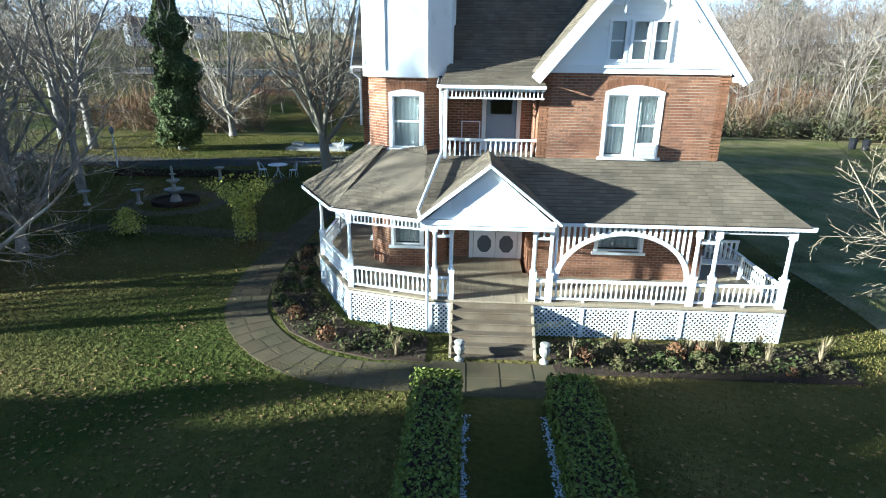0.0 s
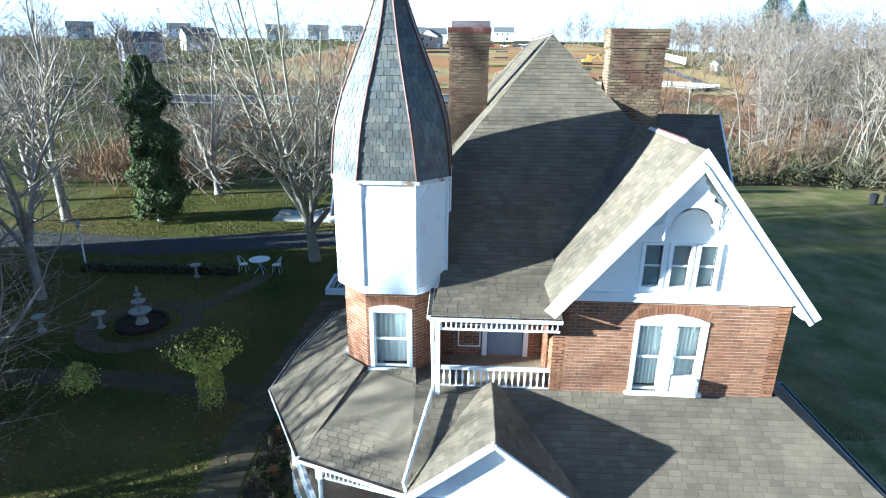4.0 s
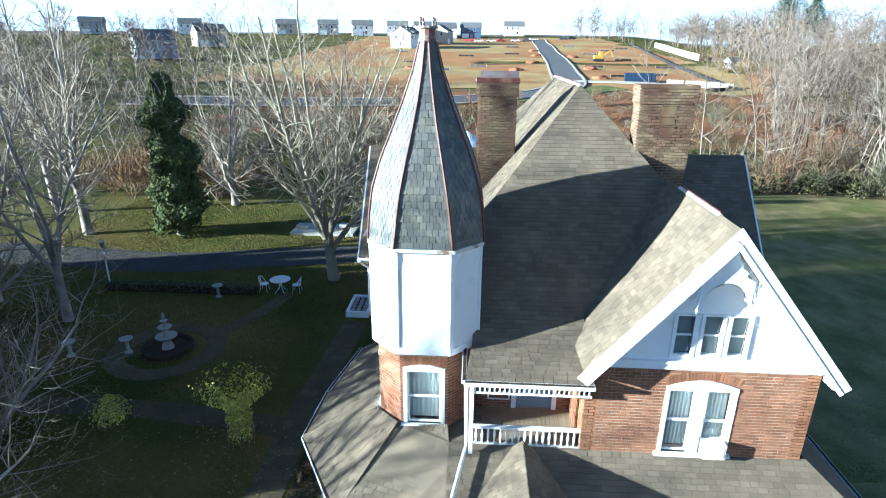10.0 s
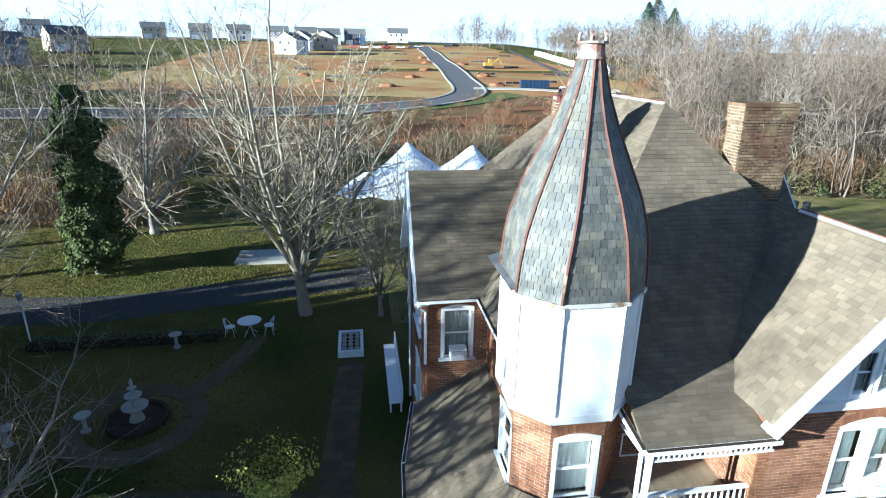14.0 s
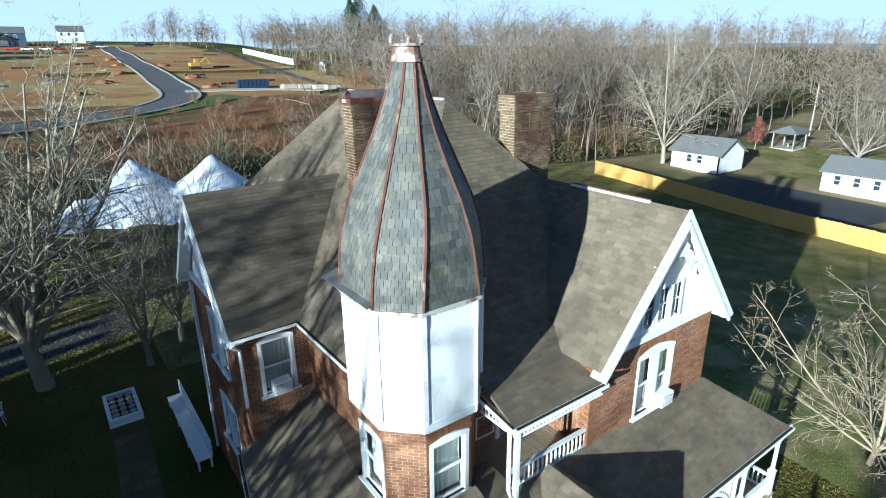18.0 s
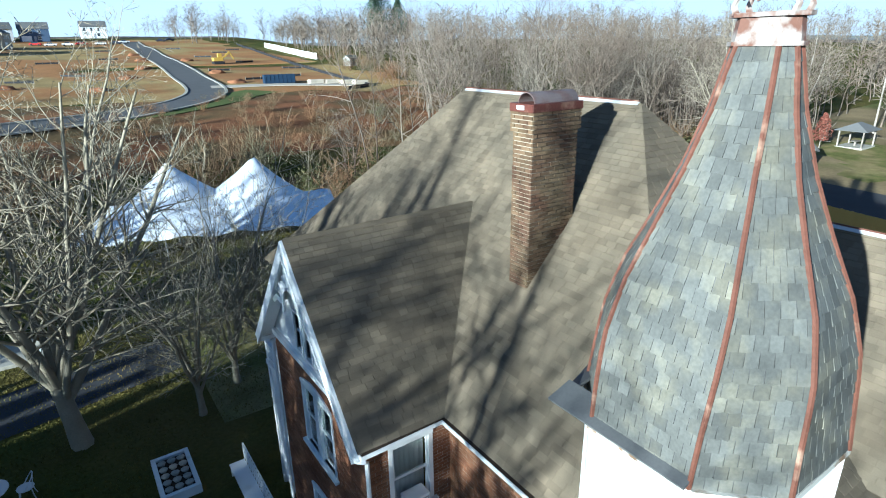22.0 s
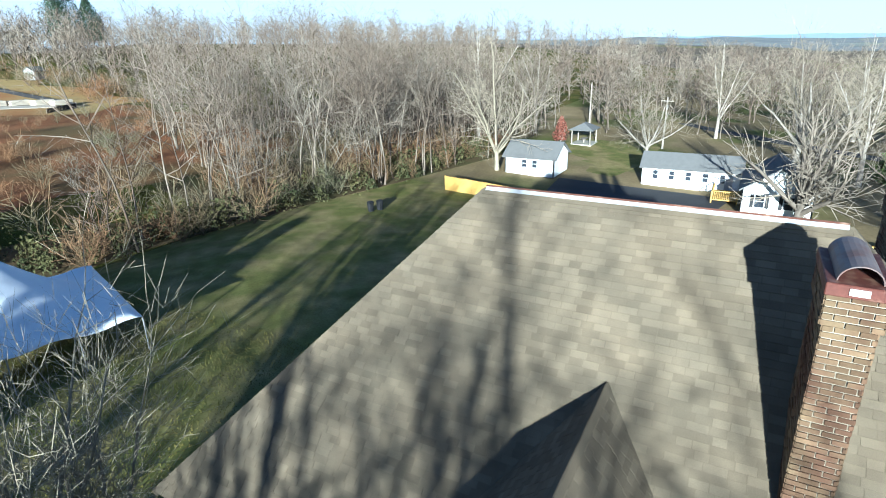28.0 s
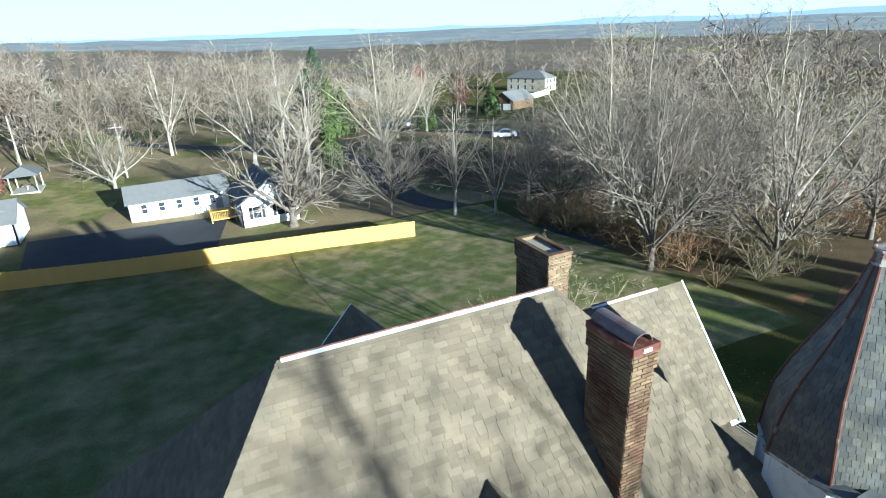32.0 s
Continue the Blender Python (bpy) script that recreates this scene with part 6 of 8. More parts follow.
side_path = ribbon(strip([(-10.3, 5.6), (-13.0, 6.0), (-16.0, 6.3), (-19.5, 6.2), (-24, 5.5)], 1.0, 1.0), 0.012, 0.1, STONE, "side_path", "narrow stone path across the garden", "path")
round_path = ribbon(strip([(-16.9 + 2.0 * math.cos(a), 10.4 + 2.0 * math.sin(a)) for a in [k * math.pi / 8 for k in range(17)]], 0.8, 0.5), 0.014, 0.1, STONE, "fountain_path", "ring of paving round the fountain", "path")
ribbon(strip([(-15.6, 11.8), (-14.6, 13.4), (-13.9, 15.2), (-13.6, 16.6)], 0.8, 0.6), 0.013, 0.1, STONE, "short_path", "short paved path from the fountain", "path")
drive = ribbon(strip([(-40, 21.5), (-30, 21.0), (-22, 20.4), (-17, 21.5), (-8, 23.5)], 3.2, 1.5), 0.012, 0.1, ASPHALT, "gravel_drive", "dark worn drive behind the garden", "road")

# beds
bed_v = [(-4.2, -2.1), (-6.4, -1.5), (-7.9, 1.0), (-8.0, 5.0), (-9.2, 5.0), (-9.1, 1.6), (-8.7, -0.4), (-7.7, -2.0), (-6.6, -2.8), (-5.4, -3.2), (-4.2, -3.25)]
bm = bmesh.new()
slab(bm, [(x, y, 0.035) for x, y in bed_v], 0.06)
tagged(part("flower_bed", bm, SOIL), "dark mulched bed with winter perennials", "flower bed", kind="structure")
bm = bmesh.new()
slab(bm, [(-1.35, -2.05, 0.035), (4.9, -2.05, 0.035), (5.6, -2.6, 0.035), (5.3, -3.6, 0.035), (-1.3, -3.55, 0.035)], 0.06)
tagged(part("flower_bed", bm, SOIL), "dark mulched bed below the porch lattice", "flower bed", kind="structure")


def shrub(x, y, rad, tall, mat, seed, name, label, leaves=260, size=0.07, category="shrub", group=""):
    s = thing(name, label, category, (x, y, height(x, y)), group)
    r = random.Random(seed)
    bm = bmesh.new()
    for k in range(7):
        a = r.uniform(0, 6.28)
        d = Vector((math.cos(a) * rad * 0.8, math.sin(a) * rad * 0.8, tall * r.uniform(0.6, 1.0)))
        tube(bm, [(0, 0, 0), d * 0.5 + Vector((r.uniform(-1, 1) * 0.05, r.uniform(-1, 1) * 0.05, 0.05)), d], [0.012, 0.008, 0.004], 4)
    part("branchwork", bm, DRY, s)

    def place(q):
        a, u = q.uniform(0, 6.28), q.random() ** 0.5
        z = q.random()
        w = rad * u * math.sin(math.pi * (0.25 + 0.7 * z)) * (0.8 + 0.4 * q.random())
        return (w * math.cos(a), w * math.sin(a), tall * (0.1 + 0.9 * z)), (math.cos(a), math.sin(a), 0.6)

    leaf_cloud("leaves", leaves, mat, place, size, seed, s)
    return s


def grass_clump(x, y, tall, seed, mat=None, blades=70, lean=0.35):
    g = thing("grass_clump", "dry tan ornamental grass clump in the bed", "grass", (x, y, height(x, y)), "bed plants")
    r = random.Random(seed)
    v, f = [], []
    for _ in range(blades):
        a, t = r.uniform(0, 6.28), r.uniform(0.05, lean)
        h = tall * r.uniform(0.6, 1.1)
        d = Vector((math.cos(a), math.sin(a), 0))
        s = Vector((-d.y, d.x, 0)) * 0.008
        b = d * r.uniform(0, 0.06)
        i = len(v)
        v += [b - s, b + s, b + d * h * t * 0.4 + Vector((0, 0, h * 0.6)) + s, b + d * h * t * 0.4 + Vector((0, 0, h * 0.6)) - s, b + d * h * t + Vector((0, 0, h))]
        f += [(i, i + 1, i + 2, i + 3), (i + 3, i + 2, i + 4)]
    bulk("tuft", v, f, mat or DRY, g)
    return g


COVER = material("ground_cover_leaves", (0.050, 0.058, 0.020), 0.8, 0.35, 1.5, 20.0, 0.0, second=(0.12, 0.095, 0.045), mix_scale=1.2, mix_at=0.58, island=0.7, spec=0.05)
RUSSET = material("russet_leaves", (0.15, 0.075, 0.032), 0.8, 0.3, 3.0, 20.0, 0.0, island=0.8)
YELLOW = material("yellow_green_leaves", (0.34, 0.33, 0.06), 0.7, 0.3, 3.0, 20.0, 0.0, island=0.8)
plants = [shrub(0, -2.6, 0.26, 0.34, COVER, 1, "bed_shrub", "small green winter shrub in the bed", group="bed plants"), shrub(-0.6, -3.0, 0.26, 0.38, RUSSET, 2, "bed_shrub", "small russet shrub in the bed", group="bed plants"), shrub(1.2, -2.9, 0.20, 0.26, COVER, 3, "bed_shrub", "small olive green shrub in the bed", group="bed plants"), grass_clump(0.7, -2.5, 0.62, 4), grass_clump(2.6, -2.55, 0.75, 5), grass_clump(4.95, -2.6, 0.6, 6, lean=0.45)]
for k in range(84):
    x, y = (rng.uniform(-1.1, 5.2), rng.uniform(-3.4, -2.2)) if k < 32 else (0, 0)
    while k >= 32:
        x, y = rng.uniform(-9.0, -4.4), rng.uniform(-3.1, 4.5)
        inside = False
        for (ax, ay), (bx, by) in zip(bed_v, bed_v[1:] + bed_v[:1]):
            if (ay > y) != (by > y) and x < (bx - ax) * (y - ay) / (by - ay) + ax:
                inside = not inside
        if inside:
            break
    another(plants[rng.choice((0, 0, 1, 2, 2, 3, 0))], x, y, rng.uniform(0, 360), rng.uniform(0.5, 1.0))




def bed_place(r):
    if r.random() < 0.4:
        return (r.uniform(-1.25, 5.3), r.uniform(-3.5, -2.15), 0.05 + 0.14 * r.random()), (0, 0, 1)
    while True:
        x, y = r.uniform(-9.1, -4.3), r.uniform(-3.2, 4.9)
        inside = False
        for (ax, ay), (bx, by) in zip(bed_v, bed_v[1:] + bed_v[:1]):
            if (ay > y) != (by > y) and x < (bx - ax) * (y - ay) / (by - ay) + ax:
                inside = not inside
        if inside and noise.noise(Vector((x * 0.9, y * 0.9, 1))) > r.uniform(-0.5, 0.25):
            return (x, y, 0.05 + 0.16 * r.random()), (0, 0, 1)


tagged(leaf_cloud("ground_cover", 3200, COVER, bed_place, 0.085, 21, None, "stuff"), "low green and brown winter ground cover in the beds", "plants", kind="stuff")

# clipped hedges beside the front walk
def hedge(x0, x1, y0, y1, tall, seed):
    h = thing("hedge", "clipped box hedge with yellow-green sunlit leaves", "hedge", ((x0 + x1) / 2, y1, 0), "front walk hedges")
    w, l = (x1 - x0) / 2, y1 - y0
    part("core", boxes((-w + 0.10, -l + 0.1, 0, w - 0.10, -0.10, tall - 0.10)), SOIL, h)

    def place(r):
        side = r.random()
        u, q = r.uniform(-1, 1), r.random()
        j = r.gauss(0, 0.03)
        if side < 0.42:
            return (u * w, -l * q, tall + j + 0.05 * noise.noise(Vector((u * 3, q * l * 2, seed)))), (0, 0, 1)
        if side < 0.9:
            s = 1 if r.random() < 0.5 else -1
            return (s * (w + j), -l * q, tall * r.random()), (s, 0, 0.2)
        return (u * w, j, tall * r.random()), (0, 1, 0.2)

    leaf_cloud("leaves", 9000, HEDGE_LEAF, place, 0.075, seed, h)
    return h


hedge(-4.28, -3.38, -12.5, -4.75, 0.72, 1)
hedge(-1.66, -0.80, -12.5, -4.80, 0.74, 2)
GRAVEL = material("white_gravel", (0.55, 0.56, 0.58), 0.9, 0.2, 8.0, 60.0, 0.5, 0.01, island=0.5)
for x in (-3.3, -1.71):
    v, f = [], []
    for k in range(900):
        px, py = x + rng.gauss(0, 0.045), rng.uniform(-12.5, -5.15)
        s = rng.uniform(0.012, 0.03)
        i = len(v)
        v += [(px - s, py, 0.0), (px, py - s, 0.0), (px + s, py, 0.0), (px, py + s, 0.0), (px, py, s * 1.1)]
        f += [(i, i + 1, i + 4), (i + 1, i + 2, i + 4), (i + 2, i + 3, i + 4), (i + 3, i, i + 4)]
    tagged(bulk("gravel_edging", v, f, GRAVEL, None, "stuff"), "line of white gravel beside the hedge", "gravel")

# urns at the steps
CAST = material("cast_stone", (0.34, 0.32, 0.27), 0.9, 0.2, 6.0, 40.0, 0.4, 0.005)
for x in (-3.42, -1.49):
    bm = bmesh.new()
    lathe(bm, [(0.11, 0), (0.11, 0.05), (0.05, 0.09), (0.05, 0.14), (0.10, 0.20), (0.13, 0.33), (0.09, 0.40), (0.12, 0.45), (0.12, 0.48), (0.07, 0.50)], (0, 0, 0), 14)
    u = part("urn", bm, CAST)
    u.location = (x, -3.12, 0.02)
    tagged(u, "weathered cast stone urn beside the bottom step", "urn", "step urns")

# fountain
fountain = thing("fountain", "tiered pale garden fountain in a dark round basin", "fountain", (-16.85, 10.4, 0.0))
bm = bmesh.new()
lathe(bm, [(1.02, 0.0), (1.05, 0.22), (0.92, 0.22), (0.9, 0.10), (0.0, 0.10)], (0, 0, 0), 24)
part("basin", bm, SOIL, fountain)
bm = bmesh.new()
lathe(bm, [(0.26, 0.1), (0.2, 0.3), (0.12, 0.42), (0.42, 0.62), (0.44, 0.68), (0.1, 0.66), (0.09, 0.92), (0.28, 1.06), (0.29, 1.10), (0.07, 1.08), (0.06, 1.3), (0.16, 1.38), (0.05, 1.42), (0.07, 1.6), (0.02, 1.75)], (0, 0, 0), 18)
part("basin_column", bm, CAST, fountain)


# bird baths
def bird_bath(x, y):
    b = thing("bird_bath", "small pale stone bird bath on a pedestal", "bird bath", (x, y, height(x, y)), "bird baths")
    bm = bmesh.new()
    lathe(bm, [(0.17, 0), (0.16, 0.05), (0.08, 0.12), (0.07, 0.48), (0.12, 0.56)], (0, 0, 0), 12)
    part("pedestal", bm, CAST, b)
    bm = bmesh.new()
    lathe(bm, [(0.10, 0.56), (0.25, 0.62), (0.27, 0.67), (0.22, 0.66), (0.0, 0.62)], (0, 0, 0), 16)
    part("bowl", bm, CAST, b)


for x, y in ((-17.05, 15.8), (-18.4, 10.05), (-20.6, 9.6)):
    bird_bath(x, y)


# iron table and chairs
def garden_table(x, y):
    t = thing("garden_table", "round white cast iron garden table", "table", (x, y, height(x, y)))
    bm = bmesh.new()
    lathe(bm, [(0.0, 0.70), (0.50, 0.70), (0.53, 0.72), (0.53, 0.735), (0.0, 0.735)], (0, 0, 0), 28)
    part("tabletop", bm, IRON, t)
    for k in range(4):
        a = math.pi / 4 + k * math.pi / 2
        c, s = math.cos(a), math.sin(a)
        bm = bmesh.new()
        tube(bm, [(c * 0.08, s * 0.08, 0.70), (c * 0.05, s * 0.05, 0.40), (c * 0.18, s * 0.18, 0.18), (c * 0.36, s * 0.36, 0.0)], 0.018, 6)
        part("leg", bm, IRON, t)


def garden_chair(x, y, turn):
    c = thing("garden_chair", "white cast iron garden chair with a curved back", "chair", (x, y, height(x, y)), "chairs round the garden table")
    c.rotation_euler = (0, 0, radians(turn))
    bm = bmesh.new()
    lathe(bm, [(0.0, 0.42), (0.22, 0.42), (0.23, 0.44), (0.0, 0.45)], (0, 0, 0), 16)
    part("seat", bm, IRON, c)
    for sx in (-1, 1):
        for sy in (-1, 1):
            bm = bmesh.new()
            tube(bm, [(sx * 0.15, sy * 0.15, 0.43), (sx * 0.17, sy * 0.17, 0.2), (sx * 0.21, sy * 0.21, 0.0)], 0.014, 6)
            part("leg", bm, IRON, c)
    bm = bmesh.new()
    tube(bm, [(-0.23, -0.02, 0.44), (-0.24, 0.10, 0.62), (-0.18, 0.22, 0.80), (0, 0.26, 0.86), (0.18, 0.22, 0.80), (0.24, 0.10, 0.62), (0.23, -0.02, 0.44)], 0.016, 6)
    part("back_frame", bm, IRON, c)
    for k in range(5):
        px = -0.14 + 0.07 * k
        bm = bmesh.new()
        tube(bm, [(px * 0.9, 0.18, 0.44), (px, 0.235, 0.82 - abs(px) * 0.3)], 0.010, 5)
        part("back_bar", bm, IRON, c)


garden_table(-14.05, 16.65)
garden_chair(-14.95, 16.7, 90)
garden_chair(-13.2, 16.7, -90)
garden_chair(-12.6, 26.2, -60)

# square parterre, bench and drive stones
box_bed = thing("planter", "square white timber planter with a lattice top", "planter", (-9.45, 15.0, 0))
part("frame", boxes((-0.55, -1.0, 0, -0.42, 1.0, 0.3), (0.42, -1.0, 0, 0.55, 1.0, 0.3), (-0.42, -1.0, 0, 0.42, -0.87, 0.3), (-0.42, 0.87, 0, 0.42, 1.0, 0.3)), WHITE_OLD, box_bed)
part("soil", boxes((-0.42, -0.87, 0, 0.42, 0.87, 0.22)), SOIL, box_bed)
for k in range(3):
    for j in range(5):
        bm = bmesh.new()
        lathe(bm, [(0.10, 0.22), (0.13, 0.28), (0.06, 0.33)], (-0.28 + 0.28 * k, -0.66 + 0.33 * j, 0), 8)
        part("paver", bm, CAST, box_bed)
swing = thing("lattice_bench", "long white lattice-backed garden bench", "bench", (-7.75, 12.0, 0))
part("seat", boxes((-0.28, -2.2, 0.38, 0.18, 2.2, 0.42)), WHITE, swing)
for k in range(23):
    y = -2.2 + 0.2 * k
    part("back_slat", boxes((0.18, y - 0.025, 0.4, 0.205, y + 0.025, 1.0)), WHITE, swing)
for z in (0.55, 0.75, 0.97):
    part("back_rail", boxes((0.205, -2.22, z - 0.025, 0.23, 2.22, z + 0.025)), WHITE, swing)
for y in (-2.15, -0.7, 0.7, 2.15):
    for x in (-0.26, 0.12):
        part("leg", boxes((x, y - 0.03, 0, x + 0.06, y + 0.03, 0.38)), WHITE, swing)

# rose cage, shrub, pole
cage = thing("plant_cage", "wire obelisk with a straggling yellow-green climber", "trellis", (-11.35, 4.75, 0))
for k in range(10):
    a = k * math.pi / 5
    bm = bmesh.new()
    tube(bm, [(0.42 * math.cos(a), 0.42 * math.sin(a), 0), (0.36 * math.cos(a), 0.36 * math.sin(a), 0.9), (0.33 * math.cos(a), 0.33 * math.sin(a), 1.5)], 0.012, 5)
    part("upright", bm, DRY, cage)
for z in (0.4, 0.9, 1.4):
    bm = bmesh.new()
    rr = 0.42 - 0.06 * z
    tube(bm, [(rr * math.cos(k * math.pi / 8), rr * math.sin(k * math.pi / 8), z) for k in range(17)], 0.010, 5)
    part("hoop", bm, DRY, cage)


def climber(r):
    z = 0.2 + 2.2 * r.random() ** 0.7
    a = r.uniform(0, 6.28)
    rad = (0.35 if z < 1.5 else 0.35 + 0.9 * (z - 1.5)) * (0.5 + 0.7 * r.random())
    return (rad * math.cos(a), rad * math.sin(a), z), (math.cos(a), math.sin(a), 0.5)


leaf_cloud("climber", 2200, YELLOW, climber, 0.105, 8, cage)
shrub(-16.2, 5.5, 0.62, 1.05, YELLOW, 12, "garden_shrub", "rounded yellow-green shrub on the lawn", 900, 0.10)
pole = thing("lamp_post", "slim white garden lamp post", "lamp post", (-23.2, 16.4, 0))
bm = bmesh.new()
tube(bm, [(0, 0, 0), (0, 0, 2.3)], 0.04, 8)
part("shaft", bm, WHITE, pole)
bm = bmesh.new()
lathe(bm, [(0.05, 2.3), (0.11, 2.36), (0.13, 2.6), (0.03, 2.72)], (0, 0, 0), 8)
part("lantern", bm, GREY_METAL, pole)
second_post = copy_thing(pole, pose(-22.97, 5.97, 0, 0, 0, 30))
low_hedge = thing("low_hedge", "low dark clipped hedge behind the fountain", "hedge", (-19.3, 16.35, 0))
part("core", boxes((-4.0, -0.25, 0, 4.0, 0.25, 0.4)), SOIL, low_hedge)
leaf_cloud("leaves", 2500, GREEN_LEAF, lambda r: ((r.uniform(-4, 4), r.uniform(-0.35, 0.35), 0.1 + 0.42 * r.random()), (0, 0, 1)), 0.10, 9, low_hedge)
# stone seat in the back garden
terrace = thing("stone_terrace", "low pale stone terrace under the maple", "terrace", (-14.4, 27.2, 0))
part("slab", boxes((-2.2, -1.2, 0, 2.2, 1.2, 0.18), bevel=0.02), CAST, terrace)
for span in ((-2.0, -0.3, 0.18, -1.2, 0.3, 0.45), (0.9, 0.2, 0.18, 1.6, 0.7, 0.42)):
    part("block", boxes(span, bevel=0.02), CAST, terrace)

# leaves and grass on the lawn
LITTER = material("fallen_leaves", (0.20, 0.13, 0.055), 0.9, 0.3, 3.0, 20.0, 0.0, island=0.9, spec=0.05)
r = random.Random(12)
v, f = [], []
for _ in range(15000):
    x, y = r.uniform(-24, 8), r.uniform(-12, 6)
    if -9.2 < x < 5.4 and y > -3.6 or -4.4 < x < -0.7:
        continue
    if noise.noise(Vector((x * 0.25, y * 0.25, 2))) < r.uniform(-0.5, 0.3):
        continue
    a, s = r.uniform(0, 6.28), r.uniform(0.03, 0.065)
    c, d = math.cos(a) * s, math.sin(a) * s
    z, i = height(x, y), len(v)
    v += [(x - c, y - d, z + 0.012), (x + d * 0.6, y - c * 0.6, z + r.uniform(0.012, 0.04)), (x + c, y + d, z + 0.015), (x - d * 0.6, y + c * 0.6, z + r.uniform(0.012, 0.04))]
    f += [(i, i + 1, i + 2), (i, i + 2, i + 3)]
tagged(bulk("fallen_leaves", v, f, LITTER, None, "stuff"), "scattered tan fallen leaves on the lawn", "leaves")
BLADE = material("grass_blades", (0.064, 0.074, 0.012), 0.8, 0.35, 0.4, 8.0, 0.0, second=(0.15, 0.118, 0.035), mix_scale=0.16, mix_at=0.50, mix_soft=0.14, island=0.45, spec=0.05)


def tufts(name, label, spans, wide_, tall, seed):
    """Grass over flat stretches of lawn: x0, x1, y0, y1, count."""
    q = np.random.default_rng(seed)
    rows = []
    for x0, x1, y0, y1, n in spans:
        x, y = q.uniform(x0, x1, n), q.uniform(y0, y1, n)
        inside = (x > -9.1) & (x < 5.3) & (y > -3.5) & (y < 16.6) | (x > -10.5) & (x < -9.0) & (y > -3.2) & (y < 14) | (x > -4.4) & (x < -0.7) & (y > -13) & (y < 0) | (np.hypot(x + 8.2, y + 2.4) < 0.9)
        x, y = x[~inside], y[~inside]
        a, h = q.uniform(0, 6.283, len(x)), tall * q.uniform(0.5, 1.3, len(x))
        c, d = np.cos(a) * wide_ / 2, np.sin(a) * wide_ / 2
        z = np.array([height(i, j) for i, j in zip(x, y)])
        lean = q.uniform(-0.4, 0.4, (2, len(x))) * h
        rows.append(np.stack([np.stack([x - c, y - d, z - 0.005], 1), np.stack([x + c, y + d, z - 0.005], 1), np.stack([x + lean[0], y + lean[1], z + h], 1)], 1).reshape(-1, 3))
    v = np.concatenate(rows)
    n = len(v) // 3
    me = bpy.data.meshes.new(name)
    me.vertices.add(len(v))
    me.vertices.foreach_set("co", v.astype(np.float32).ravel())
    me.loops.add(len(v))
    me.loops.foreach_set("vertex_index", np.arange(len(v), dtype=np.int32))
    me.polygons.add(n)
    me.polygons.foreach_set("loop_start", np.arange(0, len(v), 3, dtype=np.int32))
    me.update(calc_edges=True)
    me.materials.append(BLADE)
    return tagged(new(name, me), label, "grass", kind="stuff")


tufts("grass", "short winter grass on the front lawn", [(-26, 9, -12.5, 5, 100000)], 0.024, 0.06, 1)
tufts("grass", "winter grass in the back garden and by the fence", [(-32, -8, 5, 34, 60000), (-8, 8, 17, 46, 35000)], 0.05, 0.075, 2)
tufts("grass", "short dry grass on the lawn beside the house", [(8, 42, -13, 40, 45000)], 0.04, 0.03, 3)

# ---- beyond the garden ----
# long board fence
fence = thing("fence", "new yellow pine board fence along the neighbours' drive", "fence")
FENCE = [(41.7, 35.2), (41.2, 24.0), (40.6, 16.0), (40.0, 9.5), (38.7, 1.5), (37.0, -7.0)]
BOARD = 0.145
bm = boxes((-BOARD / 2 + 0.004, -0.012, 0, BOARD / 2 - 0.004, 0.012, 1.5))
board_mesh = bpy.data.meshes.new("board")
bm.to_mesh(board_mesh)
bm.free()
board_mesh.materials.append(FENCE_WOOD)
count = 0
for (ax, ay), (bx, by) in zip(FENCE, FENCE[1:]):
    length = math.hypot(bx - ax, by - ay)
    turn = math.atan2(by - ay, bx - ax)
    n = int(length / BOARD)
    for k in range(n):
        t = (k + 0.5) / n
        x, y = ax + (bx - ax) * t, ay + (by - ay) * t
        o = new("board", board_mesh)
        o.parent, o.location = fence, (x, y, height(x, y) + rng.uniform(-0.01, 0.03))
        o.rotation_euler = (0, 0, turn)
    for k in range(int(length / 2.4) + 1):
        t = k * 2.4 / length
        x, y = ax + (bx - ax) * t + 0.06, ay + (by - ay) * t
        part("post", boxes((x - 0.05, y - 0.05, height(x, y) - 0.1, x + 0.05, y + 0.05, height(x, y) + 1.55)), FENCE_WOOD, fence)
    for z in (0.4, 1.15):
        bm = bmesh.new()
        bar(bm, (ax + 0.04, ay, z + height(ax, ay)), (bx + 0.04, by, z + height(bx, by)), 0.04, 0.09)
        part("rail", bm, FENCE_WOOD, fence)


# ---- houses ----
SHUTTER = material("black_shutters", (0.02, 0.02, 0.022), 0.6, 0.1)
BLUE_WALL = material("navy_siding", (0.06, 0.09, 0.15), 0.7, 0.1)
TAN_WALL = material("tan_siding", (0.42, 0.36, 0.27), 0.8, 0.1)
GREY_WALL = material("grey_siding", (0.30, 0.31, 0.33), 0.8, 0.1)
WHITE_WALL = material("white_siding", (0.74, 0.74, 0.72), 0.7, 0.06, 1.0, 20.0, 0.2, 0.01, stretch=(1, 1, 12))
DARK_GLASS = material("dark_panes", (0.03, 0.035, 0.045), 0.12, 0.1, spec=0.6)


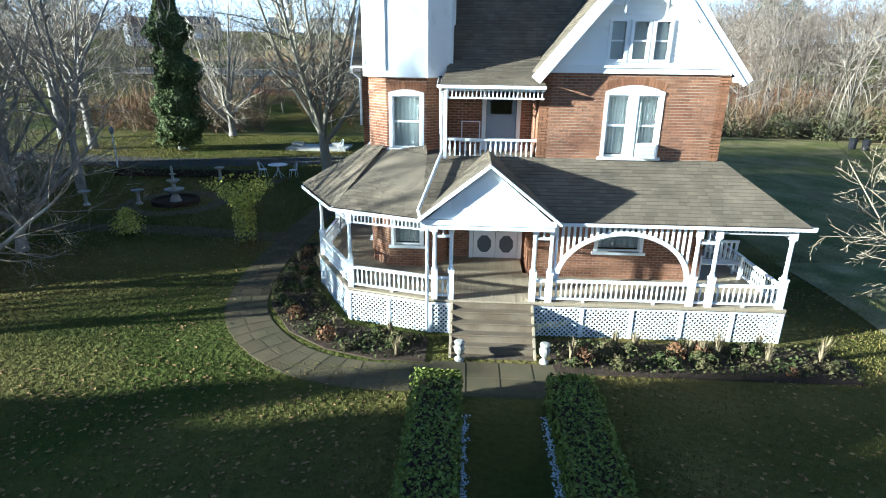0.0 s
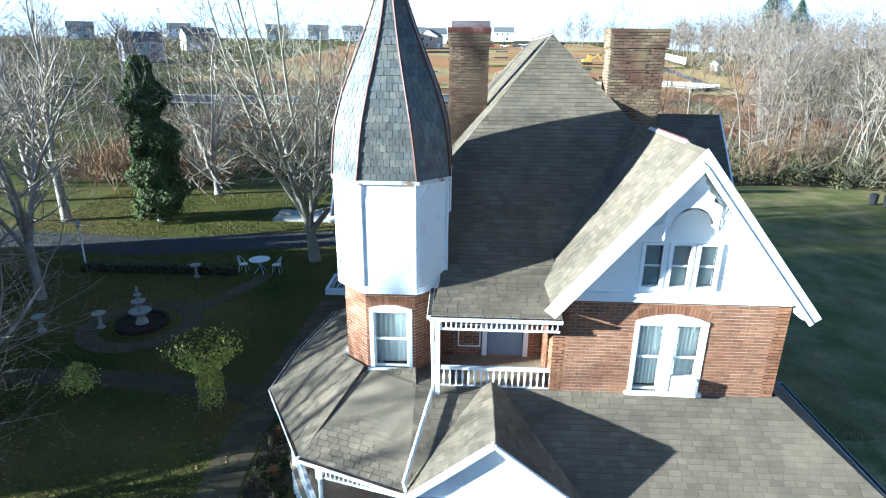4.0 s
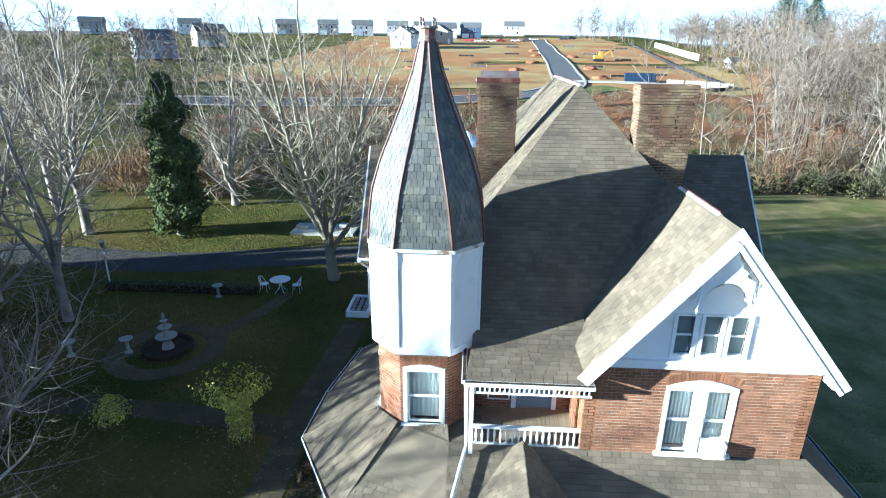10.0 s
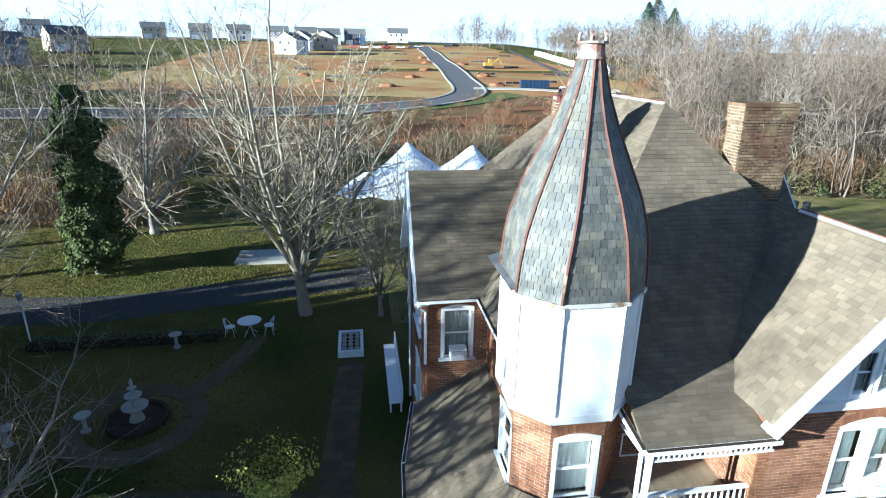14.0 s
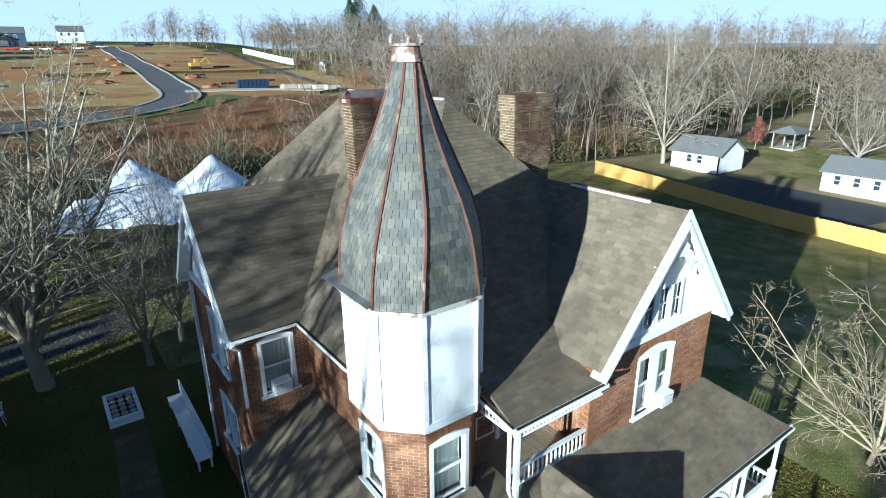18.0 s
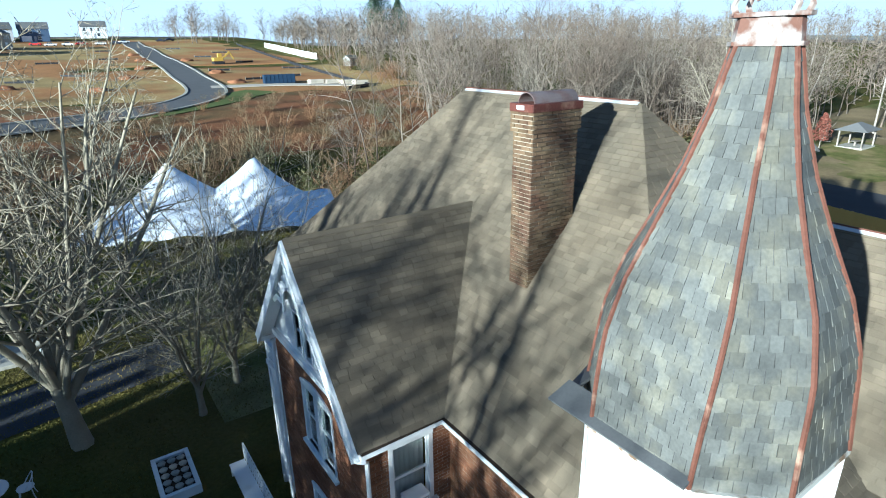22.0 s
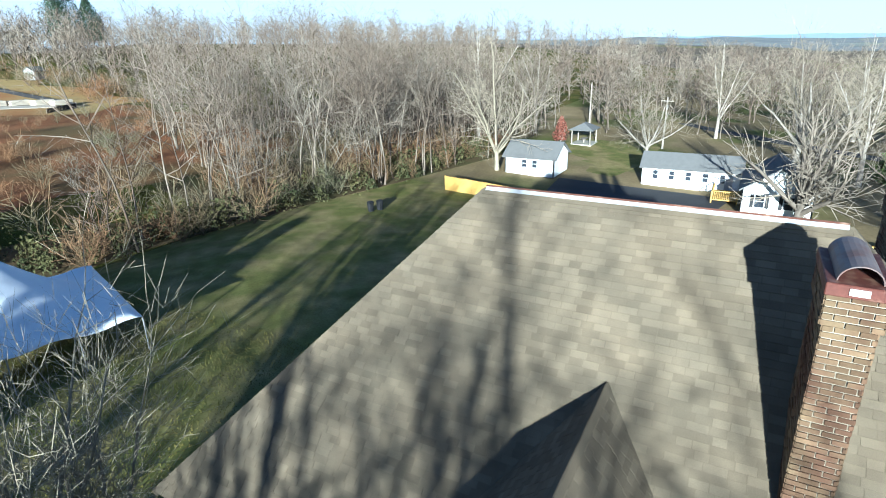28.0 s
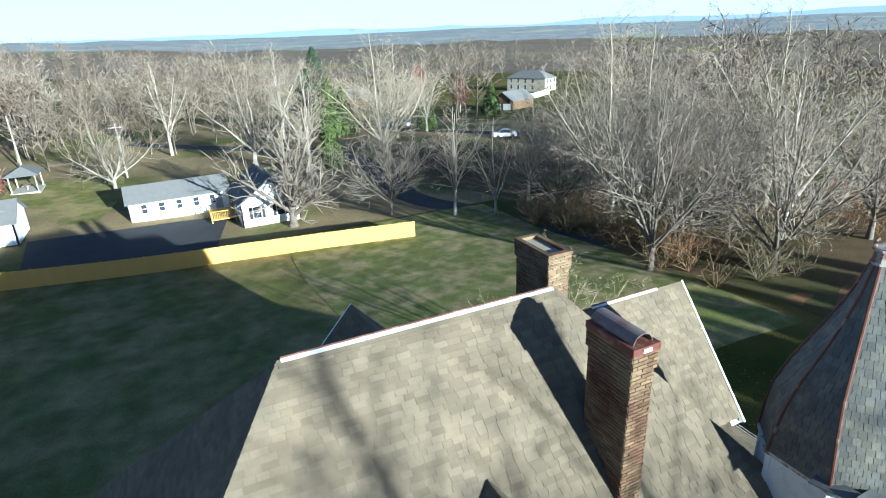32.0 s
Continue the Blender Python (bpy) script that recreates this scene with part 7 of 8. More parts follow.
def cottage(name, label, at, turn, w, d, h, roof_h, wall, roof_mat, windows=(), doors=(), hip=False, category="house", shutters=False, over=0.3, chimney_at=None, garage=()):
    """A gabled building: ridge along its local x. windows: (side, along, sill, width, height), side f, b, l, r."""
    x, y = at
    t = thing(name, label, category, (x, y, height(x, y) - 0.05))
    t.rotation_euler = (0, 0, radians(turn))
    sides = {"f": ((-w / 2, -d / 2, 0), (1, 0, 0), w), "r": ((w / 2, -d / 2, 0), (0, 1, 0), d), "b": ((w / 2, d / 2, 0), (-1, 0, 0), w), "l": ((-w / 2, d / 2, 0), (0, -1, 0), d)}
    for key, (o, u, length) in sides.items():
        holes = [(a, a + ww, z, z + hh) for s, a, z, ww, hh in windows if s == key] + [(a, a + ww, 0.05, 0.05 + hh) for s, a, ww, hh in list(doors) + list(garage) if s == key]
        bm = bmesh.new()
        wall_boxes(bm, o, u, length, 0.0, h, 0.15, holes)
        bmesh.ops.remove_doubles(bm, verts=bm.verts[:], dist=0.002)
        if key in "lr" and not hip:
            uu, oo = Vector(u), Vector(o)
            n = uu.cross(Vector((0, 0, 1)))
            v = [bm.verts.new(oo + uu * a + Vector((0, 0, z)) - n * k) for k in (0, 0.15) for a, z in ((0, h), (length, h), (length / 2, h + roof_h))]
            for q in ((0, 1, 2), (5, 4, 3), (0, 3, 4, 1), (1, 4, 5, 2), (2, 5, 3, 0)):
                bm.faces.new([v[i] for i in q])
        body = part("wall", bm, wall, t)
        m = facing(o, u)
        for s, a, z, ww, hh in windows:
            if s == key:
                win = part("window", boxes((a - 0.06, -0.03, z - 0.06, a, 0.05, z + hh + 0.06), (a + ww, -0.03, z - 0.06, a + ww + 0.06, 0.05, z + hh + 0.06), (a, -0.03, z + hh, a + ww, 0.05, z + hh + 0.06), (a, -0.03, z - 0.06, a + ww, 0.05, z), (a, 0.0, z + hh / 2 - 0.02, a + ww, 0.04, z + hh / 2 + 0.02), m=m), WHITE, t)
                part("pane", boxes((a, 0.05, z, a + ww, 0.06, z + hh), m=m), DARK_GLASS, win)
                if shutters:
                    part("shutter", boxes((a - 0.40, -0.04, z - 0.05, a - 0.08, -0.01, z + hh + 0.05), m=m), SHUTTER, win)
                    part("shutter", boxes((a + ww + 0.08, -0.04, z - 0.05, a + ww + 0.40, -0.01, z + hh + 0.05), m=m), SHUTTER, win)
        for s, a, ww, hh in doors:
            if s == key:
                part("door", boxes((a, 0.02, 0.05, a + ww, 0.07, 0.05 + hh), m=m), GREY_WALL, t)
        for s, a, ww, hh in garage:
            if s == key:
                gd = part("garage_door", boxes((a, 0.02, 0.05, a + ww, 0.07, 0.05 + hh), m=m), WHITE, t)
                for k in range(4):
                    part("panel", boxes((a + 0.05, 0.008, 0.1 + k * hh / 4, a + ww - 0.05, 0.02, 0.02 + (k + 1) * hh / 4), m=m), WHITE, gd)
    bm = bmesh.new()
    if hip:
        k = min(w, d) / 2
        e, top = h - 0.02, h + roof_h
        a, b, c, dd = (-w / 2 - over, -d / 2 - over, e), (w / 2 + over, -d / 2 - over, e), (w / 2 + over, d / 2 + over, e), (-w / 2 - over, d / 2 + over, e)
        r0, r1 = (-w / 2 + k, 0, top), (w / 2 - k, 0, top)
        for poly in ((a, b, r1, r0), (c, dd, r0, r1), (b, c, r1), (dd, a, r0)):
            slab(bm, poly, 0.12)
    else:
        e = h - over * roof_h / (d / 2)
        for s in (-1, 1):
            slab(bm, [(-w / 2 - over, s * (d / 2 + over), e), (w / 2 + over, s * (d / 2 + over), e), (w / 2 + over, 0, h + roof_h + 0.1), (-w / 2 - over, 0, h + roof_h + 0.1)], 0.12)
    part("roof", bm, roof_mat, t)
    if chimney_at is not None:
        part("chimney", boxes((chimney_at - 0.3, -0.3, h, chimney_at + 0.3, 0.3, h + roof_h + 0.8)), BRICK_PALE, t)
    return t


cottage("garage", "white gabled garage with a grey roof and double doors", (56.0, 30.0), 90, 6.2, 5.6, 2.3, 1.45, WHITE_WALL, ROOF_GREY, windows=(("f", 1.2, 1.0, 0.8, 1.0), ("r", 1.2, 1.1, 0.7, 0.9), ("r", 4.2, 1.1, 0.7, 0.9), ("b", 2.2, 1.0, 0.6, 0.9), ("b", 3.5, 1.0, 0.6, 0.9)), garage=(("l", 0.7, 1.8, 2.0), ("l", 3.0, 1.8, 2.0)))
cottage("long_house", "long low white house with a grey roof and small windows", (59.6, 12.6), 92, 10.2, 4.6, 2.4, 1.2, WHITE_WALL, ROOF_GREY, windows=tuple(("b", 1.2 + 1.75 * k, 1.0, 0.55, 0.95) for k in range(5)), doors=(("b", 8.7, 0.8, 1.9),))
cottage("bungalow", "small white bungalow with black shutters and a dark roof", (53.4, 4.1), 180, 8.4, 6.0, 2.7, 2.0, WHITE_WALL, ROOF_GREY, windows=(("r", 1.2, 0.9, 0.8, 1.2), ("r", 3.6, 0.9, 0.8, 1.2), ("f", 1.5, 0.9, 0.8, 1.2), ("f", 5.0, 0.9, 0.8, 1.2), ("b", 1.4, 0.9, 0.8, 1.2), ("b", 5.4, 0.9, 0.8, 1.2)), shutters=True)
deck = thing("wooden_deck", "small brown timber deck with railings beside the bungalow", "deck", (54.6, 8.6, height(54.6, 8.6)))
part("platform", boxes((-2.2, -1.3, 0.35, 2.2, 1.3, 0.45)), FENCE_WOOD, deck)
for x, y in ((-2.1, -1.2), (-2.1, 1.2), (0, 1.2), (2.1, 1.2), (2.1, -1.2)):
    part("post", boxes((x - 0.05, y - 0.05, 0, x + 0.05, y + 0.05, 1.35)), FENCE_WOOD, deck)
part("rail", boxes((-2.15, -1.25, 1.25, -2.05, 1.25, 1.32), (-2.15, 1.15, 1.25, 2.15, 1.25, 1.32)), FENCE_WOOD, deck)
for k in range(14):
    part("baluster", boxes((-2.12, -1.1 + 0.17 * k, 0.45, -2.08, -1.06 + 0.17 * k, 1.25)), FENCE_WOOD, deck)
gazebo = thing("gazebo", "small dark timber pavilion with a grey hipped roof", "gazebo", (77.0, 29.8, height(77.0, 29.8)))
for x in (-1.8, 1.8):
    for y in (-1.4, 1.4):
        part("post", boxes((x - 0.08, y - 0.08, 0, x + 0.08, y + 0.08, 2.3)), BARK, gazebo)
bm = bmesh.new()
for a, b, r0, r1 in (((-2.3, -1.9), (2.3, -1.9), (0.6, 0), (-0.6, 0)), ((2.3, 1.9), (-2.3, 1.9), (-0.6, 0), (0.6, 0)), ((2.3, -1.9), (2.3, 1.9), (0.6, 0), (0.6, 0)), ((-2.3, 1.9), (-2.3, -1.9), (-0.6, 0), (-0.6, 0))):
    slab(bm, [(*a, 2.25), (*b, 2.25), (*r0, 3.2)] + ([(*r1, 3.2)] if r0 != r1 else []), 0.08)
part("roof", bm, ROOF_GREY, gazebo)
part("floor", boxes((-2.0, -1.6, -0.1, 2.0, 1.6, 0.12)), CAST, gazebo)
part("table", boxes((-0.9, -0.45, 0.72, 0.9, 0.45, 0.78), (-0.1, -0.1, 0.12, 0.1, 0.1, 0.72)), BARK, gazebo)
# asphalt drive; its width also covers ground darkened only by the house's shadow
yard = ribbon(strip([(48.6, 26.0), (49.2, 19.5), (49.6, 13.0), (49.0, 9.2)], 11.5, 2.0), 0.015, 0.1, ASPHALT, "driveway", "wide asphalt drive behind the fence, its dark spread also standing for the house's shadow", "road")
ribbon(strip([(60, 27.5), (67, 26.0), (75, 25.6), (85, 25.6)], 13.0, 2.0), 0.014, 0.1, STRAW, "dry_yard", "dry straw-coloured yard", "ground")
ribbon(strip([(113.2, 19.2), (85.2, -9.9), (66.2, -13.3), (50.5, -12.2), (41.5, -15.5), (30.3, -17.2), (14.6, -20.0)], 3.4, 3.0), 0.016, 0.1, ASPHALT, "lane", "narrow asphalt lane under the trees", "road")
ribbon(strip([(52.5, -77.0), (80.0, -44.5), (107.5, -32.0), (140.0, -24.5), (190.0, -27.0)], 4.0, 4.0), 0.016, 0.1, ASPHALT, "country_road", "narrow country road across the fields", "road")
LEAFY = material("leaf_litter", (0.20, 0.105, 0.055), 0.95, 0.3, 0.6, 12.0, 0.5, 0.03, second=(0.11, 0.085, 0.04), mix_scale=0.35, spec=0.05)
ribbon(strip([(14, -20), (20, -12), (26, -9), (31, -8)], 7.0, 2.0), 0.010, 0.06, LEAFY, "leaf_litter", "russet leaf litter under the trees", "ground")


def utility_pole(x, y, tall, arm):
    p = thing("utility_pole", "wooden utility pole with a crossarm", "utility pole", (x, y, height(x, y)), "utility poles")
    bm = bmesh.new()
    tube(bm, [(0, 0, -0.2), (0, 0, tall)], [0.15, 0.10], 8)
    part("shaft", bm, BARK, p)
    if arm:
        part("crossarm", boxes((-0.05, -0.9, tall - 0.6, 0.05, 0.9, tall - 0.48)), BARK, p)
        bm = bmesh.new()
        lathe(bm, [(0.14, 0), (0.16, 0.05), (0.16, 0.6), (0.1, 0.65)], (0.25, 0, tall - 1.8), 10)
        part("transformer", bm, GREY_METAL, p)
    return p


utility_pole(90.2, 32.5, 8.0, False)
utility_pole(80.3, 18.7, 7.6, True)
wire = bmesh.new()
pts = [Vector((90.2, 32.5, height(90.2, 32.5) + 7.6)).lerp(Vector((80.3, 18.7, height(80.3, 18.7) + 7.2)), k / 12) - Vector((0, 0, 0.5 * math.sin(math.pi * k / 12))) for k in range(13)]
tube(wire, pts, 0.015, 4)
tagged(part("power_line", wire, SHUTTER), "thin black overhead power line between poles", "cable")
# bins on the far lawn
for x, y in ((30.5, 37.0), (31.4, 36.6)):
    bm = bmesh.new()
    lathe(bm, [(0.28, 0), (0.33, 0.8), (0.35, 0.85), (0.2, 0.95)], (0, 0, 0), 10)
    b = part("bin", bm, SHUTTER)
    b.location = (x, y, height(x, y))
    tagged(b, "black rubbish bin on the lawn", "bin", "lawn bins")

# ---- tent ----
tent = thing("marquee", "large white two-peaked pole tent on the lawn", "tent", (-2.2, 38.2, 0))
tent.rotation_euler = (0, 0, radians(-18))
ROPE = material("grey_rope", (0.20, 0.19, 0.17), 0.9, 0.2)
tv, tf = [], []
NX, NY, LX, LY = 40, 24, 8.0, 4.7
for j in range(NY + 1):
    for i in range(NX + 1):
        x, y = -LX + 2 * LX * i / NX, -LY + 2 * LY * j / NY
        edge = min(1 - abs(x) / LX, 1 - abs(y) / LY)
        z = 1.8 + 1.0 * (1 - (1 - max(edge, 0)) ** 1.4)
        for px in (-2.7, 2.7):
            r = math.hypot((x - px) / 1.15, y / 1.0)
            z = max(z, 1.8 + 3.4 * max(0.0, 1 - r / 5.2) ** 1.9 + 0.7 * max(edge, 0))
        z -= 0.10 * math.cos(x * 2.1) * (1 - edge) * (1 if abs(y) > LY * 0.9 else 0.3)
        tv.append((x, y, z))
tf = [(j * (NX + 1) + i, j * (NX + 1) + i + 1, (j + 1) * (NX + 1) + i + 1, (j + 1) * (NX + 1) + i) for j in range(NY) for i in range(NX)]
cover = bulk("canopy", tv, tf, TENT, tent, "", True)
sol = cover.modifiers.new("thick", "SOLIDIFY")
sol.thickness = 0.02
for px in (-2.7, 2.7):
    bm = bmesh.new()
    tube(bm, [(px, 0, 0), (px, 0, 5.35)], 0.06, 8)
    part("centre_pole", bm, GREY_METAL, tent)
for k in range(7):
    x = -LX + 2 * LX * k / 6
    for y in (-LY, LY):
        bm = bmesh.new()
        tube(bm, [(x, y, 0), (x, y, 1.8)], 0.035, 6)
        part("side_pole", bm, GREY_METAL, tent)
        bm = bmesh.new()
        tube(bm, [(x, y, 1.8), (x, y * 1.28, 0)], 0.008, 4)
        part("guy_rope", bm, ROPE, tent)

# ---- building plots on the hill ----
FLOOR_LEAVES = material("woodland_floor", (0.115, 0.078, 0.045), 0.97, 0.35, 0.4, 6.0, 0.6, 0.05, second=(0.075, 0.07, 0.03), mix_scale=0.12, spec=0.05)
PLOT = material("graded_earth", (0.29, 0.150, 0.062), 0.95, 0.3, 0.12, 2.0, 0.5, 0.08, second=(0.31, 0.225, 0.095), mix_scale=0.045, mix_at=0.52, mix_soft=0.06, spec=0.05)
BANK = material("clay_bank", (0.21, 0.095, 0.045), 0.95, 0.3, 0.25, 3.0, 0.6, 0.1, second=(0.12, 0.085, 0.04), mix_scale=0.12, spec=0.05)


def sheet(x0, x1, y0, y1, lift, step, mat, name, label, edge=6.0, seed=0.0):
    """A patch of ground that follows the land, with a ragged outline."""
    nx, ny = max(2, int((x1 - x0) / step)), max(2, int((y1 - y0) / step))
    v = []
    for j in range(ny + 1):
        for i in range(nx + 1):
            x, y = x0 + (x1 - x0) * i / nx, y0 + (y1 - y0) * j / ny
            if i in (0, nx):
                x += edge * noise.noise(Vector((y * 0.08, seed, 1)))
            if j in (0, ny):
                y += edge * noise.noise(Vector((x * 0.08, seed, 2)))
            v.append((x, y, height(x, y) + lift))
    f = [(j * (nx + 1) + i, j * (nx + 1) + i + 1, (j + 1) * (nx + 1) + i + 1, (j + 1) * (nx + 1) + i) for j in range(ny) for i in range(nx)]
    return tagged(bulk(name, v, f, mat, None, "structure", True), label, "ground")


sheet(-64, 62, 106, 322, 0.10, 4.0, PLOT, "building_plots", "graded red clay and straw building plots", 6, 1)
STRAW = material("straw_lawn", (0.125, 0.135, 0.034), 0.95, 0.5, 0.9, 9.0, 0.4, 0.05, second=(0.24, 0.195, 0.090), mix_scale=0.45, mix_at=0.54, mix_soft=0.10)
sheet(7.5, 43.5, -18, 4.5, 0.025, 1.5, STRAW, "side_lawn", "dry straw and olive winter lawn beside the house", 1.5, 12)
sheet(9, 75, -80, -19, 0.03, 2.5, FLOOR_LEAVES, "woodland_floor", "brown leaf-strewn woodland floor", 5, 5)
sheet(-5, 17, -44, -19, 0.014, 2.0, LEAFY, "leaf_litter", "russet leaf litter beyond the front lawn", 3, 9)
sheet(26, 100, 50, 86, 0.03, 2.5, FLOOR_LEAVES, "woodland_floor", "brown leaf-strewn woodland floor", 5, 6)
sheet(-40, 54, 62, 107, 0.06, 3.0, BANK, "clay_bank", "brushy red clay bank above the brook", 6, 2)
VERGE = material("green_verge", (0.10, 0.12, 0.04), 0.95, 0.2, 0.5, 6.0, 0.4, 0.03, spec=0.05)
ribbon(strip([(-8, 89), (2, 91), (8, 94.5), (14, 100), (19, 106), (24, 110)], 7.0, 2.0), 0.20, 0.1, VERGE, "grass_verge", "bright green grass verge below the new road", "ground")
ROAD = [(-60, 80), (-30, 83), (-8, 88), (4, 95), (11, 104), (15.5, 117), (18, 145), (20.2, 175), (23, 230), (25.5, 281), (27, 306)]
ribbon(strip(ROAD, 6.4, 3.0), 0.28, 0.1, NEW_ASPHALT, "new_road", "new grey asphalt road up the hill", "road")
for side in (-1, 1):
    ribbon([(q + s * side * 1.08, s * 0.08) for q, s in strip(ROAD, 6.4, 3.0)], 0.40, 0.15, CAST, "kerb", "pale concrete kerb beside the new road", "kerb")
PALE_ROAD = material("pale_gravel_road", (0.42, 0.37, 0.30), 0.95, 0.15, 0.4, 8.0, 0.4, 0.03)
ribbon(strip([(17, 119.5), (22, 118.6), (28, 118), (36, 116), (45, 112.6)], 3.6, 3.0), 0.30, 0.1, PALE_ROAD, "gravel_track", "pale gravel track along the plots", "road")
line = thing("silt_fence", "long dark silt fence along the edge of the plots", "fence", (0, 0, 0), "silt fences")
EDGE = [(40.0, 106.0), (47.0, 110.0), (49.8, 138.6), (54.6, 189.0), (61.0, 236.0), (67.0, 280.0)]
for (ax, ay), (bx, by) in zip(EDGE, EDGE[1:]):
    runs = max(2, round(math.hypot(bx - ax, by - ay) / 4))
    for k in range(runs):
        p0, p1 = Vector((ax, ay, 0)).lerp(Vector((bx, by, 0)), k / runs), Vector((ax, ay, 0)).lerp(Vector((bx, by, 0)), (k + 1) / runs)
        p0.z, p1.z = height(p0.x, p0.y) + 0.4, height(p1.x, p1.y) + 0.4
        bm = bmesh.new()
        bar(bm, p0, p1, 0.05, 0.8)
        part("cloth", bm, SHUTTER, line)
        part("stake", boxes((p0.x - 0.04, p0.y - 0.09, p0.z - 0.4, p0.x + 0.04, p0.y - 0.03, p0.z + 0.6)), BARK, line)
for k, (x, y) in enumerate(((-14, 146), (-24, 168), (-8, 190), (40, 138), (48, 158), (42, 182), (36, 208), (30, 132), (-32, 206), (46, 226), (-4, 158), (8, 206), (28, 156), (34, 246), (54, 238), (10, 240))):
    p = thing("silt_fence", "low dark silt fence on the building plot", "fence", (x, y, height(x, y)), "silt fences")
    p.rotation_euler = (0, 0, radians(rng.uniform(-30, 15)))
    part("cloth", boxes((-2.6, -0.03, 0, 2.6, 0.03, 0.55)), SHUTTER, p)
    for s in (-2.6, -0.9, 0.9, 2.6):
        part("stake", boxes((s - 0.04, -0.08, 0, s + 0.04, -0.03, 0.8)), BARK, p)
for k, (x, y) in enumerate(((-16, 132), (6, 148), (-2, 124), (24, 126), (12, 168), (-22, 148), (26, 150), (16, 196), (27, 190), (17, 222))):
    bm = bmesh.new()
    bmesh.ops.create_icosphere(bm, subdivisions=3, radius=1.0)
    for q in bm.verts:
        n = noise.noise(q.co * 1.3 + Vector((k, 0, 0)))
        q.co = Vector((q.co.x * 2.0 * (1 + 0.3 * n), q.co.y * 1.4 * (1 + 0.3 * n), max(-0.2, q.co.z * 0.8 * (1 + 0.4 * n))))
    m = part("dirt_mound", bm, RED_EARTH)
    m.location = (x, y, height(x, y) + 0.1)
    tagged(m, "heap of red clay on the building plot", "mound", "clay heaps")
# container, digger, lumber
CONT = material("dark_blue_steel", (0.014, 0.03, 0.06), 0.6, 0.15)
c = thing("skip_container", "open dark blue steel waste container", "container", (31.5, 121.5, height(31.5, 121.5)))
c.rotation_euler = (0, 0, radians(-8))
part("body", boxes((-3.2, -1.2, 0.15, 3.2, -1.1, 1.9), (-3.2, 1.1, 0.15, 3.2, 1.2, 1.9), (-3.2, -1.1, 0.15, -3.1, 1.1, 1.9), (3.1, -1.1, 0.15, 3.2, 1.1, 1.9), (-3.1, -1.1, 0.15, 3.1, 1.1, 0.25)), CONT, c)
for k in range(8):
    part("rib", boxes((-3.0 + 0.85 * k, -1.26, 0.15, -2.88 + 0.85 * k, -1.2, 1.85)), CONT, c)
MACHINE = material("yellow_machine_paint", (0.36, 0.23, 0.04), 0.5, 0.15)
d = thing("excavator", "yellow tracked excavator on the plot", "excavator", (33.5, 178.5, height(33.5, 178.5)))
part("tracks", boxes((-1.6, -1.3, 0, 1.6, -0.8, 0.8), (-1.6, 0.8, 0, 1.6, 1.3, 0.8), bevel=0.15), SHUTTER, d)
part("body", boxes((-1.5, -1.2, 0.9, 1.3, 1.2, 1.9), bevel=0.1), MACHINE, d)
part("cab", boxes((0.1, 0.1, 1.9, 1.3, 1.1, 3.0), bevel=0.08), MACHINE, d)
bm = bmesh.new()
bar(bm, (1.2, -0.4, 1.6), (3.4, -0.4, 3.4), 0.35, 0.4)
bar(bm, (3.3, -0.4, 3.4), (4.4, -0.4, 1.4), 0.3, 0.3)
part("boom", bm, MACHINE, d)
WOOD_PILE = material("raw_lumber", (0.55, 0.48, 0.38), 0.8, 0.15, island=0.3)
for k, (x, y) in enumerate(((38, 117.5), (41.5, 117), (44.5, 115.5), (46.5, 113.5))):
    p = thing("lumber_stack", "stack of pale lumber and blocks beside the track", "lumber", (x, y, height(x, y) + 0.3), "lumber stacks")
    for j in range(4):
        part("plank", boxes((-1.6 + 0.2 * (j % 2), -0.8, 0.2 * j, 1.6, 0.8, 0.2 * j + 0.16)), WOOD_PILE, p)
# white boundary wall at the wood's edge
wallf = thing("boundary_fence", "long white vinyl fence at the wood's edge", "fence", (0, 0, 0))
for k in range(30):
    a, b = Vector((72.4, 255, 0)).lerp(Vector((65.1, 181, 0)), k / 30), Vector((72.4, 255, 0)).lerp(Vector((65.1, 181, 0)), (k + 1) / 30)
    bm = bmesh.new()
    z = max(height(a.x, a.y), height(b.x, b.y))
    bar(bm, (a.x, a.y, z + 0.95), (b.x, b.y, z + 0.95), 0.08, 1.9)
    part("panel", bm, WHITE, wallf)
    part("post", boxes((a.x - 0.08, a.y - 0.08, z - 0.4, a.x + 0.08, a.y + 0.08, z + 2.05)), WHITE, wallf)


cottage("shed", "small white garden shed at the edge of the wood", (66.0, 158), 20, 3.4, 2.8, 2.1, 0.8, WHITE_WALL, ROOF_GREY, doors=(("f", 1.0, 0.9, 1.8),), category="shed")


# new houses along the crest
def row_house(x, y, turn, wall, w=11.0, d=9.0, label="two-storey new house with pale siding and a grey roof"):
    return cottage("row_house", label, (x, y), turn, w, d, 5.4, 2.6, wall, ROOF_GREY, windows=(("f", 1.0, 3.4, 0.9, 1.3), ("f", 4.0, 3.4, 0.9, 1.3), ("f", 7.0, 3.4, 0.9, 1.3), ("f", 6.6, 0.9, 1.2, 1.4), ("l", 2.0, 3.4, 0.9, 1.3), ("l", 5.6, 3.4, 0.9, 1.3), ("l", 3.8, 0.9, 0.9, 1.3), ("r", 2.0, 3.4, 0.9, 1.3), ("r", 5.6, 0.9, 0.9, 1.3)), doors=(("f", 5.2, 0.95, 2.1),), garage=(("f", 0.8, 3.6, 2.2),))


